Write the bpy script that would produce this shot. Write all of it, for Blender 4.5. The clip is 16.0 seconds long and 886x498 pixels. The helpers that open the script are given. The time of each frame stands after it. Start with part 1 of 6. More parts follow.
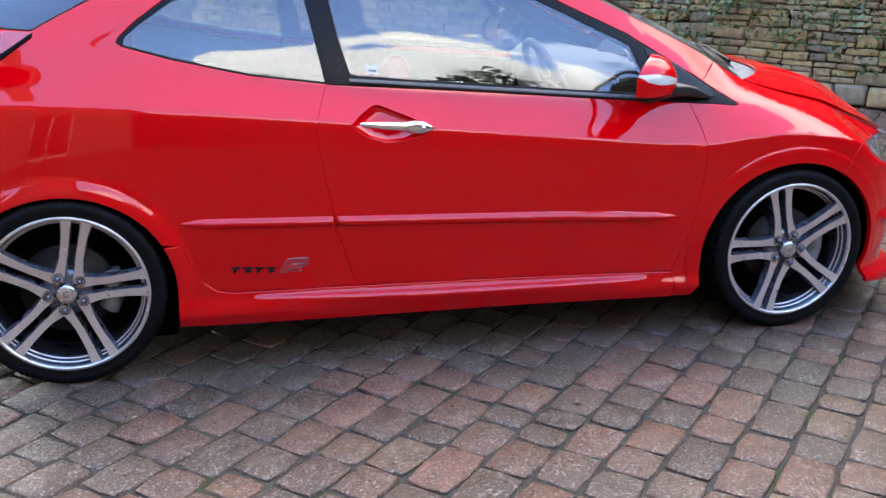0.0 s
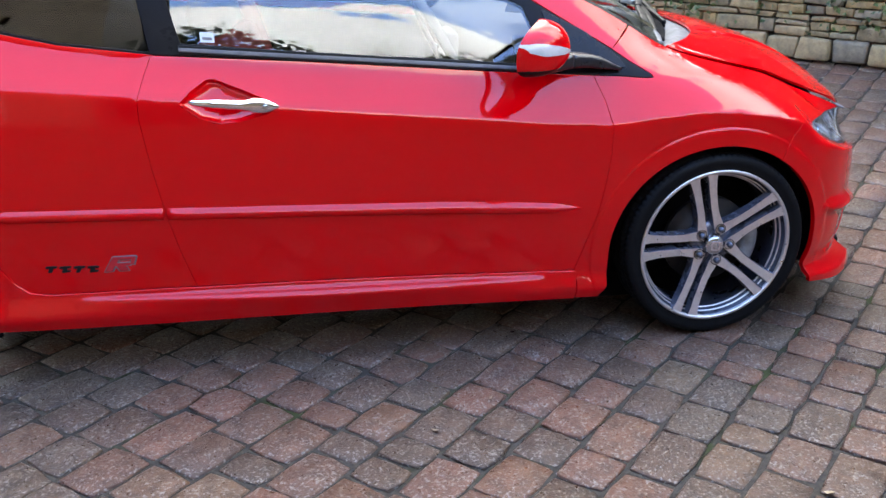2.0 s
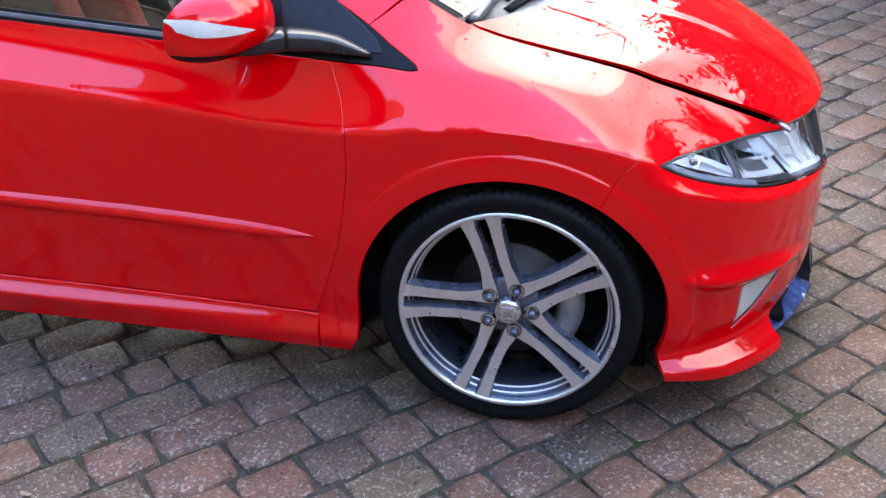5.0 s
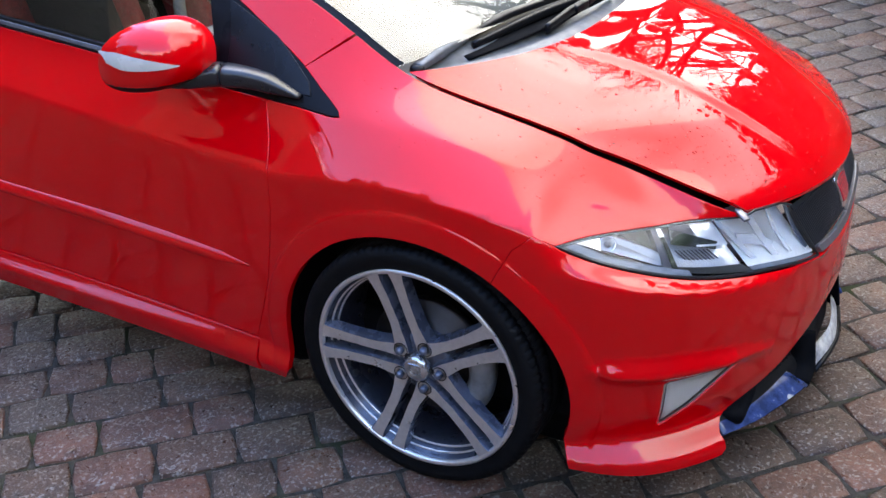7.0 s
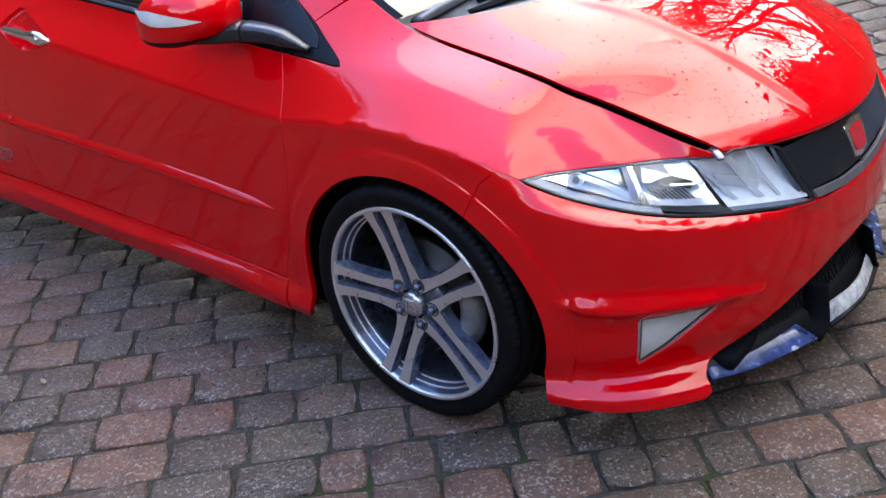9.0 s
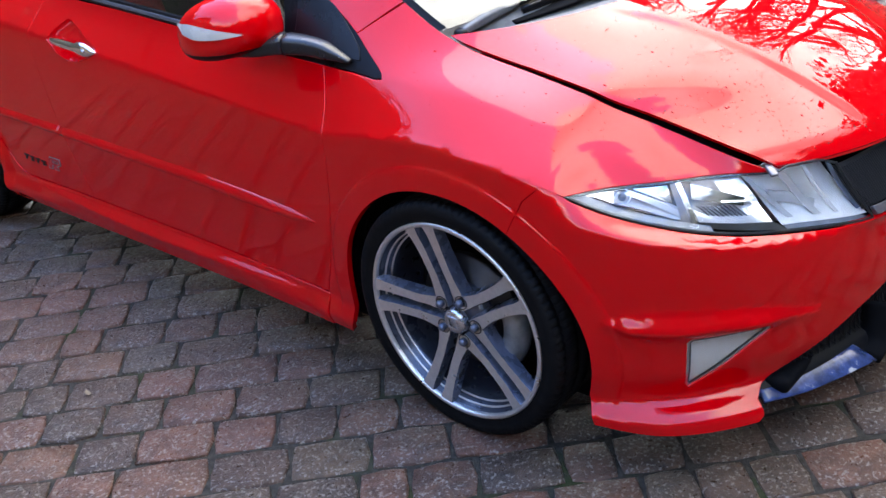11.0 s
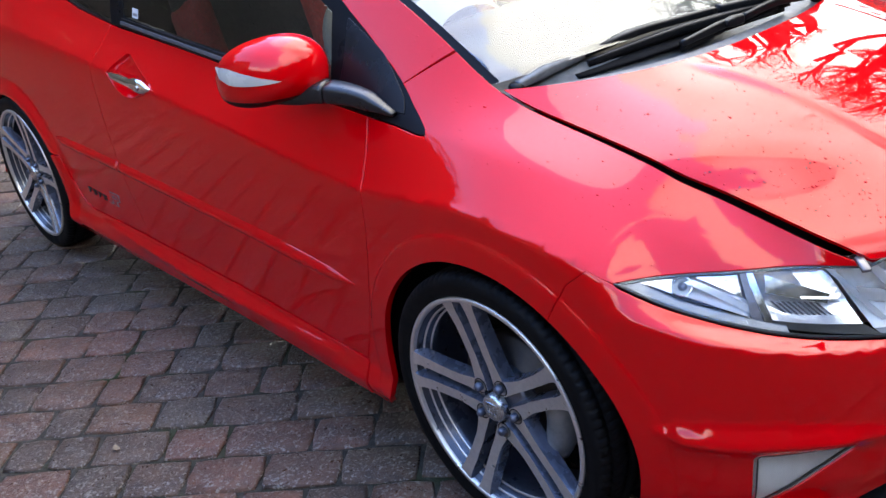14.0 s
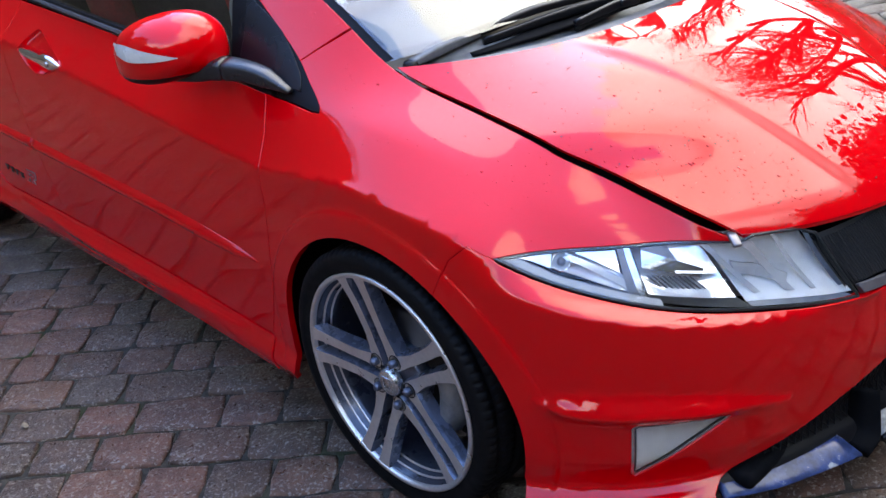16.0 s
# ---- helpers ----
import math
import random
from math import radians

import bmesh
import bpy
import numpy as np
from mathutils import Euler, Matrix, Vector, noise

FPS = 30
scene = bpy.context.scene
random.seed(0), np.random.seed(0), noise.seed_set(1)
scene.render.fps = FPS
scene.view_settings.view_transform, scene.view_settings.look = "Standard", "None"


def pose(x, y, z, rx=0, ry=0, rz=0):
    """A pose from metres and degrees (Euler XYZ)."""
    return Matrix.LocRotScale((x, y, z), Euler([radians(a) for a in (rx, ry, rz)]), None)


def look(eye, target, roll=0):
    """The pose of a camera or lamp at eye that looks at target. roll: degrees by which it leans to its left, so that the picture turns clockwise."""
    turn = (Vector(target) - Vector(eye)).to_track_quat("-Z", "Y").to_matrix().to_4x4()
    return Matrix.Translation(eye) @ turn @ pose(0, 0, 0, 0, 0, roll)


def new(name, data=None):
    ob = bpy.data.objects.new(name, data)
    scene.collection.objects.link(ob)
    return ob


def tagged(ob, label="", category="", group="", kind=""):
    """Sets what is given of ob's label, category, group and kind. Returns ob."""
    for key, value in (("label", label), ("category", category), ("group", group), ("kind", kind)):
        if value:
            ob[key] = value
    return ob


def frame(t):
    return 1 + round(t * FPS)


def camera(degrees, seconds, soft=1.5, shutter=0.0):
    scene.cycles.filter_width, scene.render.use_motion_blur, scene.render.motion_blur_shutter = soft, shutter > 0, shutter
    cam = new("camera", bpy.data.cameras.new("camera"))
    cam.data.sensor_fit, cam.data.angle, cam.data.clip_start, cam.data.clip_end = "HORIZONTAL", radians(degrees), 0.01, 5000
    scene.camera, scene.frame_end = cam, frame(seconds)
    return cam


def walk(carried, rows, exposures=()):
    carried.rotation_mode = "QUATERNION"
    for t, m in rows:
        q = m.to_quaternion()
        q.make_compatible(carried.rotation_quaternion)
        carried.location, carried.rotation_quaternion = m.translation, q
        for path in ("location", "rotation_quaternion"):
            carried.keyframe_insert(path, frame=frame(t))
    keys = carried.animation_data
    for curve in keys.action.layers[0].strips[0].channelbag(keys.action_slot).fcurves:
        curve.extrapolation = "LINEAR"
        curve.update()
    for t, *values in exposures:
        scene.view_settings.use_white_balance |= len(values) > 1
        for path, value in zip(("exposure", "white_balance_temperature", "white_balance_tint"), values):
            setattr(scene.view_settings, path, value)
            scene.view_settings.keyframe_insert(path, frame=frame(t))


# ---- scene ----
cam = camera(47.2, 16.0)
PATH = [
    (0, (0.408, -4.131, 1.503), (0.885, -2.29, 0.885), 1.3),
    (0.5, (0.522, -4.079, 1.502), (0.985, -2.24, 0.867), 1.0),
    (1, (0.718, -4.005, 1.506), (1.141, -2.164, 0.849), 0.3),
    (1.5, (0.911, -3.897, 1.498), (1.305, -2.058, 0.819), 0.2),
    (2, (1.105, -3.759, 1.514), (1.487, -1.934, 0.792), 1.0),
    (2.5, (1.344, -3.662, 1.558), (1.698, -1.852, 0.783), 1.4),
    (3, (1.715, -3.53, 1.576), (1.975, -1.728, 0.75), 1.3),
    (3.5, (1.982, -3.366, 1.553), (2.161, -1.569, 0.695), 1.6),
    (4, (2.308, -3.203, 1.547), (2.306, -1.415, 0.652), 0.7),
    (4.5, (2.573, -3.059, 1.535), (2.423, -1.284, 0.626), 0.3),
    (5, (2.884, -2.902, 1.58), (2.546, -1.166, 0.645), -0.3),
    (5.2, (2.977, -2.841, 1.6), (2.573, -1.123, 0.657), -0.4),
    (7.3, (3.721, -2.475, 1.712), (2.825, -0.978, 0.734), -1.7),
    (7.5, (3.774, -2.469, 1.706), (2.85, -0.989, 0.728), -1.9),
    (8, (3.92, -2.49, 1.621), (2.91, -1.034, 0.693), -2.6),
    (8.5, (4.017, -2.479, 1.593), (2.938, -1.067, 0.675), -3.7),
    (9, (4.129, -2.407, 1.59), (2.96, -1.075, 0.663), -6.2),
    (9.2, (4.155, -2.381, 1.583), (2.957, -1.074, 0.658), -6.9),
    (11.3, (4.097, -2.327, 1.601), (2.835, -1.071, 0.689), -7.5),
    (11.5, (4.09, -2.297, 1.589), (2.815, -1.049, 0.685), -7.4),
    (12, (4.057, -2.249, 1.608), (2.77, -1.018, 0.699), -7.1),
    (12.5, (4.055, -2.174, 1.611), (2.733, -0.977, 0.706), -7.4),
    (13, (4.058, -2.073, 1.611), (2.69, -0.927, 0.709), -8.4),
    (13.5, (4.045, -2.035, 1.589), (2.646, -0.906, 0.713), -8.2),
    (14, (4.033, -2.038, 1.57), (2.618, -0.909, 0.721), -7.7),
    (14.5, (4.034, -2.036, 1.561), (2.609, -0.909, 0.724), -7.4),
    (15, (4.059, -2.014, 1.567), (2.631, -0.899, 0.72), -7.9),
    (15.5, (4.106, -1.986, 1.567), (2.698, -0.86, 0.701), -7.7),
    (16, (4.15, -1.95, 1.559), (2.797, -0.781, 0.665), -6.8),
]
walk(cam, [(t, look(eye, target, roll)) for t, eye, target, roll in PATH],
     [(0.0, 1.58, 8700, 9), (2.0, 1.60, 8700, 9), (5.0, 1.76, 8600, 9), (7.5, 1.14, 8400, 9), (9.0, 1.22, 8400, 9), (11.5, 1.18, 8300, 9), (14.5, 0.96, 8300, 9), (16.0, 0.94, 8300, 9)])

# ---- sky, sun and exposure ----
world = bpy.data.worlds.new("sky")
scene.world = world
world.use_nodes = True
wt = world.node_tree
wbg = wt.nodes["Background"]
sky = wt.nodes.new("ShaderNodeTexSky")
sky.sky_type = "NISHITA"
sky.sun_disc = False
sky.sun_elevation = radians(46)
sky.sun_rotation = radians(-12)
sky.air_density, sky.dust_density, sky.ozone_density = 1.0, 0.4, 3.0
cloud = wt.nodes.new("ShaderNodeTexNoise")
cloud.texture_mapping.scale = (1.0, 1.0, 2.2)
cloud.texture_mapping.translation = (0.35, 0.1, 0.0)
cloud.inputs["Scale"].default_value = 3.3
cloud.inputs["Detail"].default_value = 9.0
cloud.inputs["Roughness"].default_value = 0.6
cover = wt.nodes.new("ShaderNodeMapRange")
cover.inputs["From Min"].default_value, cover.inputs["From Max"].default_value = 0.604, 0.632
cover.interpolation_type = "SMOOTHSTEP"
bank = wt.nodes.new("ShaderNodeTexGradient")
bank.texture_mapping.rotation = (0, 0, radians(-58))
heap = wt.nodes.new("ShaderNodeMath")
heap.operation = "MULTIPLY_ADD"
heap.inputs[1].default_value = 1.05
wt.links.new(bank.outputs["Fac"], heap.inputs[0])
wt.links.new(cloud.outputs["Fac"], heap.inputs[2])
# clouds stand closer together towards the horizon
where = wt.nodes.new("ShaderNodeTexCoord")
axes = wt.nodes.new("ShaderNodeSeparateXYZ")
low_band = wt.nodes.new("ShaderNodeMapRange")
low_band.interpolation_type = "SMOOTHSTEP"
for key, value in (("From Min", 0.46), ("From Max", 0.68), ("To Min", 0.20), ("To Max", -0.15)):
    low_band.inputs[key].default_value = value
gather = wt.nodes.new("ShaderNodeMath")
gather.operation = "ADD"
wt.links.new(where.outputs["Generated"], axes.inputs[0])
wt.links.new(axes.outputs["Z"], low_band.inputs["Value"])
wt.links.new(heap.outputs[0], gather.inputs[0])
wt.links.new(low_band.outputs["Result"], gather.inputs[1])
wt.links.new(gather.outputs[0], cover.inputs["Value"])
sky_mix = wt.nodes.new("ShaderNodeMix")
sky_mix.data_type = "RGBA"
# sunlit tops and grey undersides of the clouds
body = wt.nodes.new("ShaderNodeTexNoise")
body.inputs["Scale"].default_value = 3.1
body.inputs["Detail"].default_value = 6.0
shade = wt.nodes.new("ShaderNodeMapRange")
shade.inputs["From Min"].default_value, shade.inputs["From Max"].default_value = 0.34, 0.56
tone = wt.nodes.new("ShaderNodeMix")
tone.data_type = "RGBA"
tone.inputs["A"].default_value, tone.inputs["B"].default_value = (9.2, 10.7, 13.2, 1), (18.8, 22, 27.6, 1)
wt.links.new(body.outputs["Fac"], shade.inputs["Value"])
wt.links.new(shade.outputs["Result"], tone.inputs["Factor"])
wt.links.new(tone.outputs["Result"], sky_mix.inputs["B"])
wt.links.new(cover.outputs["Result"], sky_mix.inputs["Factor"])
lift = wt.nodes.new("ShaderNodeVectorMath")
lift.operation = "MULTIPLY"
lift.inputs[1].default_value = (4.3, 5.2, 6.9)
wt.links.new(sky.outputs["Color"], lift.inputs[0])
wt.links.new(lift.outputs[0], sky_mix.inputs["A"])
wt.links.new(sky_mix.outputs["Result"], wbg.inputs["Color"])
wbg.inputs["Strength"].default_value = 0.15

sun = new("sun", bpy.data.lights.new("sun", "SUN"))
sun.data.energy, sun.data.angle, sun.data.color = 1.4, radians(60), (1.0, 0.96, 0.90)
sun.matrix_world = look((-2, 9, 9.6), (0, 0, 0))

# ---- materials ----
def material(name):
    m = bpy.data.materials.new(name)
    m.use_nodes = True
    nt = m.node_tree
    return m, nt, nt.nodes["Principled BSDF"]


def node(nt, kind, **inputs):
    n = nt.nodes.new(kind)
    for key, value in inputs.items():
        n.inputs[key.replace("_", " ")].default_value = value
    return n


def ramp(nt, source, stops):
    r = nt.nodes.new("ShaderNodeValToRGB")
    el = r.color_ramp.elements
    while len(el) < len(stops):
        el.new(0.5)
    for e, (p, c) in zip(el, stops):
        e.position, e.color = p, (*c, 1)
    nt.links.new(source, r.inputs["Fac"])
    return r


def place(nt, scale=(1, 1, 1)):
    tc = nt.nodes.new("ShaderNodeTexCoord")
    mp = nt.nodes.new("ShaderNodeMapping")
    mp.inputs["Scale"].default_value = scale
    nt.links.new(tc.outputs["Object"], mp.inputs["Vector"])
    return mp.outputs["Vector"]


def noise_tex(nt, vec, scale, detail=4.0, rough=0.6):
    n = node(nt, "ShaderNodeTexNoise", Scale=scale, Detail=detail, Roughness=rough)
    nt.links.new(vec, n.inputs["Vector"])
    return n.outputs["Fac"]


def bump(nt, bsdf, height, strength, distance):
    b = node(nt, "ShaderNodeBump", Strength=strength, Distance=distance)
    nt.links.new(height, b.inputs["Height"])
    nt.links.new(b.outputs["Normal"], bsdf.inputs["Normal"])
    return b


def plain(name, colour, rough, metal=0.0, vary=0.25, scale=30.0, relief=0.0, coat=0.0, spec=0.5):
    """A surface of one colour with fine uneven tone and gloss."""
    m, nt, b = material(name)
    v = place(nt)
    f = noise_tex(nt, v, scale)
    lo = tuple(c * (1 - vary) for c in colour)
    hi = tuple(min(1, c * (1 + vary)) for c in colour)
    r = ramp(nt, f, [(0.3, lo), (0.7, hi)])
    nt.links.new(r.outputs["Color"], b.inputs["Base Color"])
    mr = node(nt, "ShaderNodeMapRange", From_Min=0.3, From_Max=0.7, To_Min=max(0, rough * 0.8), To_Max=min(1, rough * 1.2))
    nt.links.new(noise_tex(nt, v, scale * 0.37), mr.inputs["Value"])
    nt.links.new(mr.outputs["Result"], b.inputs["Roughness"])
    b.inputs["Metallic"].default_value = metal
    b.inputs["Specular IOR Level"].default_value = spec
    b.inputs["Coat Weight"].default_value = coat
    if relief:
        bump(nt, b, noise_tex(nt, v, scale * 4), 0.5, relief)
    return m


def make_paint():
    m, nt, b = material("red_car_paint")
    v = place(nt)
    r = ramp(nt, noise_tex(nt, v, 3.0), [(0.3, (0.56, 0.0006, 0.003)), (0.7, (0.59, 0.0008, 0.004))])
    nt.links.new(r.outputs["Color"], b.inputs["Base Color"])
    b.inputs["Roughness"].default_value = 0.5
    b.inputs["Specular IOR Level"].default_value = 0.0
    b.inputs["Coat Weight"].default_value = 1.0
    b.inputs["Coat Roughness"].default_value = 0.015
    b.inputs["Coat IOR"].default_value = 1.46
    # faint dust film and the slight waviness of the lacquer
    d = ramp(nt, noise_tex(nt, v, 55.0, 6.0, 0.7), [(0.45, (0.010, 0.010, 0.010)), (0.8, (0.036, 0.036, 0.036))])
    nt.links.new(d.outputs["Color"], b.inputs["Coat Roughness"])
    bm_ = node(nt, "ShaderNodeBump", Strength=0.04, Distance=0.0006)
    nt.links.new(noise_tex(nt, v, 14.0, 2.0), bm_.inputs["Height"])
    nt.links.new(bm_.outputs["Normal"], b.inputs["Coat Normal"])
    return m


def make_pane(name, tint, ior=1.6):
    """Thin sheet glass: what lies behind is seen straight through it, with a mirror film on top."""
    m, nt, b = material(name)
    nt.nodes.remove(b)
    clear = node(nt, "ShaderNodeBsdfTransparent", Color=(*tint, 1))
    gloss = node(nt, "ShaderNodeBsdfGlossy", Color=(1, 1, 1, 1), Roughness=0.01)
    fr = node(nt, "ShaderNodeFresnel", IOR=ior)
    mix = nt.nodes.new("ShaderNodeMixShader")
    nt.links.new(fr.outputs["Fac"], mix.inputs["Fac"])
    nt.links.new(clear.outputs["BSDF"], mix.inputs[1])
    nt.links.new(gloss.outputs["BSDF"], mix.inputs[2])
    nt.links.new(mix.outputs["Shader"], nt.nodes["Material Output"].inputs["Surface"])
    return m


def make_brick():
    m, nt, b = material("tumbled_paving_brick")
    v = place(nt)
    info = nt.nodes.new("ShaderNodeObjectInfo")
    geo = nt.nodes.new("ShaderNodeNewGeometry")
    add = node(nt, "ShaderNodeMath")
    add.operation = "ADD"
    nt.links.new(info.outputs["Random"], add.inputs[0])
    nt.links.new(geo.outputs["Random Per Island"], add.inputs[1])
    fr = node(nt, "ShaderNodeMath")
    fr.operation = "FRACT"
    nt.links.new(add.outputs[0], fr.inputs[0])
    tone = ramp(nt, fr.outputs[0], [(0.0, (0.0553, 0.0343, 0.0223)), (0.22, (0.0812, 0.0444, 0.0274)), (0.42, (0.0665, 0.0451, 0.0300)), (0.58, (0.1055, 0.0483, 0.0293)),
                                    (0.75, (0.0745, 0.0412, 0.0268)), (0.9, (0.1279, 0.0545, 0.0333)), (1.0, (0.0916, 0.0561, 0.0307))])
    # shift the pattern from piece to piece
    shift = nt.nodes.new("ShaderNodeVectorMath")
    shift.operation = "MULTIPLY_ADD"
    shift.inputs[1].default_value = (1, 1, 1)
    nt.links.new(v, shift.inputs[0])
    comb = nt.nodes.new("ShaderNodeCombineXYZ")
    mul = node(nt, "ShaderNodeMath")
    mul.operation, mul.inputs[1].default_value = "MULTIPLY", 37.0
    nt.links.new(fr.outputs[0], mul.inputs[0])
    for k in "XYZ":
        nt.links.new(mul.outputs[0], comb.inputs[k])
    nt.links.new(comb.outputs[0], shift.inputs[2])
    sv = shift.outputs[0]
    patch = ramp(nt, noise_tex(nt, sv, 22.0, 5.0, 0.7), [(0.28, (0.42, 0.42, 0.42)), (0.7, (1.35, 1.25, 1.18))])
    mixc = nt.nodes.new("ShaderNodeMix")
    mixc.data_type, mixc.blend_type = "RGBA", "MULTIPLY"
    mixc.inputs["Factor"].default_value = 1.0
    nt.links.new(tone.outputs["Color"], mixc.inputs["A"])
    nt.links.new(patch.outputs["Color"], mixc.inputs["B"])
    # small white highlights of the wet surface, painted into the brick colour
    glint_n = noise_tex(nt, sv, 105.0, 3.0, 0.65)
    glint = ramp(nt, glint_n, [(0.565, (0, 0, 0)), (0.61, (1, 1, 1))])
    mixf = nt.nodes.new("ShaderNodeMix")
    mixf.data_type = "RGBA"
    mixf.inputs["B"].default_value = (0.28, 0.245, 0.205, 1)
    sc = node(nt, "ShaderNodeMath")
    sc.operation, sc.inputs[1].default_value = "MULTIPLY", 0.62
    nt.links.new(glint.outputs["Color"], sc.inputs[0])
    nt.links.new(sc.outputs[0], mixf.inputs["Factor"])
    nt.links.new(mixc.outputs["Result"], mixf.inputs["A"])
    nt.links.new(mixf.outputs["Result"], b.inputs["Base Color"])
    b.inputs["Specular IOR Level"].default_value = 0.34
    rr = ramp(nt, noise_tex(nt, sv, 60.0, 4.0), [(0.35, (0.26,) * 3), (0.7, (0.56,) * 3)])
    nt.links.new(rr.outputs["Color"], b.inputs["Roughness"])
    bump(nt, b, noise_tex(nt, sv, 110.0, 5.0, 0.7), 1.0, 0.0045)
    return m


def make_stone():
    m, nt, b = material("sandstone")
    v = place(nt)
    info = nt.nodes.new("ShaderNodeObjectInfo")
    geo = nt.nodes.new("ShaderNodeNewGeometry")
    add = node(nt, "ShaderNodeMath")
    nt.links.new(info.outputs["Random"], add.inputs[0])
    nt.links.new(geo.outputs["Random Per Island"], add.inputs[1])
    fr = node(nt, "ShaderNodeMath")
    fr.operation = "FRACT"
    nt.links.new(add.outputs[0], fr.inputs[0])
    tone = ramp(nt, fr.outputs[0], [(0.0, (0.30, 0.23, 0.13)), (0.3, (0.36, 0.27, 0.15)), (0.5, (0.22, 0.19, 0.14)), (0.75, (0.40, 0.30, 0.15)), (1.0, (0.30, 0.27, 0.21))])
    patch = ramp(nt, noise_tex(nt, v, 14.0, 6.0, 0.7), [(0.3, (0.5, 0.5, 0.5)), (0.7, (1.2, 1.15, 1.05))])
    mixc = nt.nodes.new("ShaderNodeMix")
    mixc.data_type, mixc.blend_type = "RGBA", "MULTIPLY"
    mixc.inputs["Factor"].default_value = 1.0
    nt.links.new(tone.outputs["Color"], mixc.inputs["A"])
    nt.links.new(patch.outputs["Color"], mixc.inputs["B"])
    nt.links.new(mixc.outputs["Result"], b.inputs["Base Color"])
    b.inputs["Roughness"].default_value = 0.9
    bump(nt, b, noise_tex(nt, v, 40.0, 6.0, 0.7), 1.0, 0.012)
    return m


def make_leaf(name, dark, light):
    m, nt, b = material(name)
    geo = nt.nodes.new("ShaderNodeNewGeometry")
    tone = ramp(nt, geo.outputs["Random Per Island"], [(0.0, dark), (0.7, light), (1.0, tuple(c * 1.3 for c in light))])
    nt.links.new(tone.outputs["Color"], b.inputs["Base Color"])
    b.inputs["Roughness"].default_value = 0.4
    return m


def make_joint():
    """Damp sand in the joints, with patches of moss."""
    m, nt, b = material("mossy_joint_sand")
    v = place(nt)
    sand = ramp(nt, noise_tex(nt, v, 60.0, 5.0, 0.7), [(0.3, (0.018, 0.015, 0.012)), (0.7, (0.066, 0.056, 0.043))])
    moss = ramp(nt, noise_tex(nt, v, 3.2, 4.0, 0.7), [(0.54, (0, 0, 0)), (0.66, (1, 1, 1))])
    mix = nt.nodes.new("ShaderNodeMix")
    mix.data_type = "RGBA"
    mix.inputs["B"].default_value = (0.028, 0.034, 0.012, 1)
    nt.links.new(moss.outputs["Color"], mix.inputs["Factor"])
    nt.links.new(sand.outputs["Color"], mix.inputs["A"])
    nt.links.new(mix.outputs["Result"], b.inputs["Base Color"])
    b.inputs["Roughness"].default_value = 0.95
    b.inputs["Specular IOR Level"].default_value = 0.15
    bump(nt, b, noise_tex(nt, v, 90.0, 5.0, 0.7), 1.0, 0.006)
    return m


def make_peeled():
    """Dark film that has come off in pale flakes; its blue imitates reflected sky."""
    m, nt, b = material("peeling_plastic_blue_sheen")
    v = place(nt)
    r = ramp(nt, noise_tex(nt, v, 16.0, 6.0, 0.7), [(0.40, (0.016, 0.030, 0.085)), (0.56, (0.035, 0.065, 0.18)), (0.60, (0.40, 0.40, 0.39)), (0.7, (0.55, 0.54, 0.52))])
    nt.links.new(r.outputs["Color"], b.inputs["Base Color"])
    b.inputs["Roughness"].default_value = 0.16
    bump(nt, b, noise_tex(nt, v, 30.0, 5.0), 0.4, 0.002)
    return m


PAINT = make_paint()
PANE = make_pane("window_glass", (0.76, 0.80, 0.78), 1.8)
SCREEN = make_pane("windscreen_glass", (0.70, 0.76, 0.75), 1.7)
LENS = make_pane("clear_lamp_lens", (0.93, 0.95, 0.96), 1.45)
BLACK = plain("black_plastic_trim", (0.006, 0.0063, 0.0073), 0.42, vary=0.3, scale=60, spec=0.16)
ARMBLACK = plain("satin_black_arm", (0.010, 0.011, 0.014), 0.3, vary=0.25, scale=60, spec=0.5)
GLOSSBLACK = plain("gloss_black_trim", (0.005, 0.0055, 0.007), 0.2, vary=0.2, spec=0.42)
DARK = plain("dark_inner_shell", (0.005, 0.005, 0.0055), 0.9, vary=0.3, spec=0.05)
RUBBER = plain("tyre_rubber", (0.004, 0.004, 0.0042), 0.6, vary=0.35, scale=45, relief=0.001, spec=0.10)
ALLOY = plain("machined_alloy", (0.68, 0.63, 0.585), 0.33, metal=0.8, vary=0.08, scale=90)
GUNMETAL = plain("dark_wheel_paint", (0.095, 0.105, 0.140), 0.28, metal=0.5, vary=0.15, scale=60, coat=0.4)
BARREL = plain("dark_barrel_paint", (0.045, 0.050, 0.066), 0.3, metal=0.5, vary=0.2, scale=60, coat=0.3)
STEEL = plain("brake_steel", (0.045, 0.038, 0.035), 0.55, metal=0.9, vary=0.35, scale=25)
CASTIRON = plain("grey_caliper", (0.20, 0.20, 0.20), 0.5, metal=0.4, vary=0.3)
CHROME = plain("chrome", (0.85, 0.86, 0.88), 0.06, metal=1.0, vary=0.03)
SATIN = plain("satin_silver", (0.55, 0.55, 0.56), 0.25, metal=0.9, vary=0.08)
AMBERCLEAR = plain("pale_indicator_lens", (0.46, 0.445, 0.41), 0.25, vary=0.05, coat=0.8)
GRILLE = plain("black_mesh", (0.02, 0.021, 0.024), 0.4, vary=0.2)
COWLGREY = plain("weathered_cowl_plastic", (0.075, 0.08, 0.085), 0.5, vary=0.3, scale=40, relief=0.0008)
MESHDARK = plain("dark_intake_mesh", (0.006, 0.006, 0.007), 0.5, vary=0.2, spec=0.15)
CABIN = plain("grey_cabin_plastic", (0.20, 0.205, 0.21), 0.6, vary=0.15)
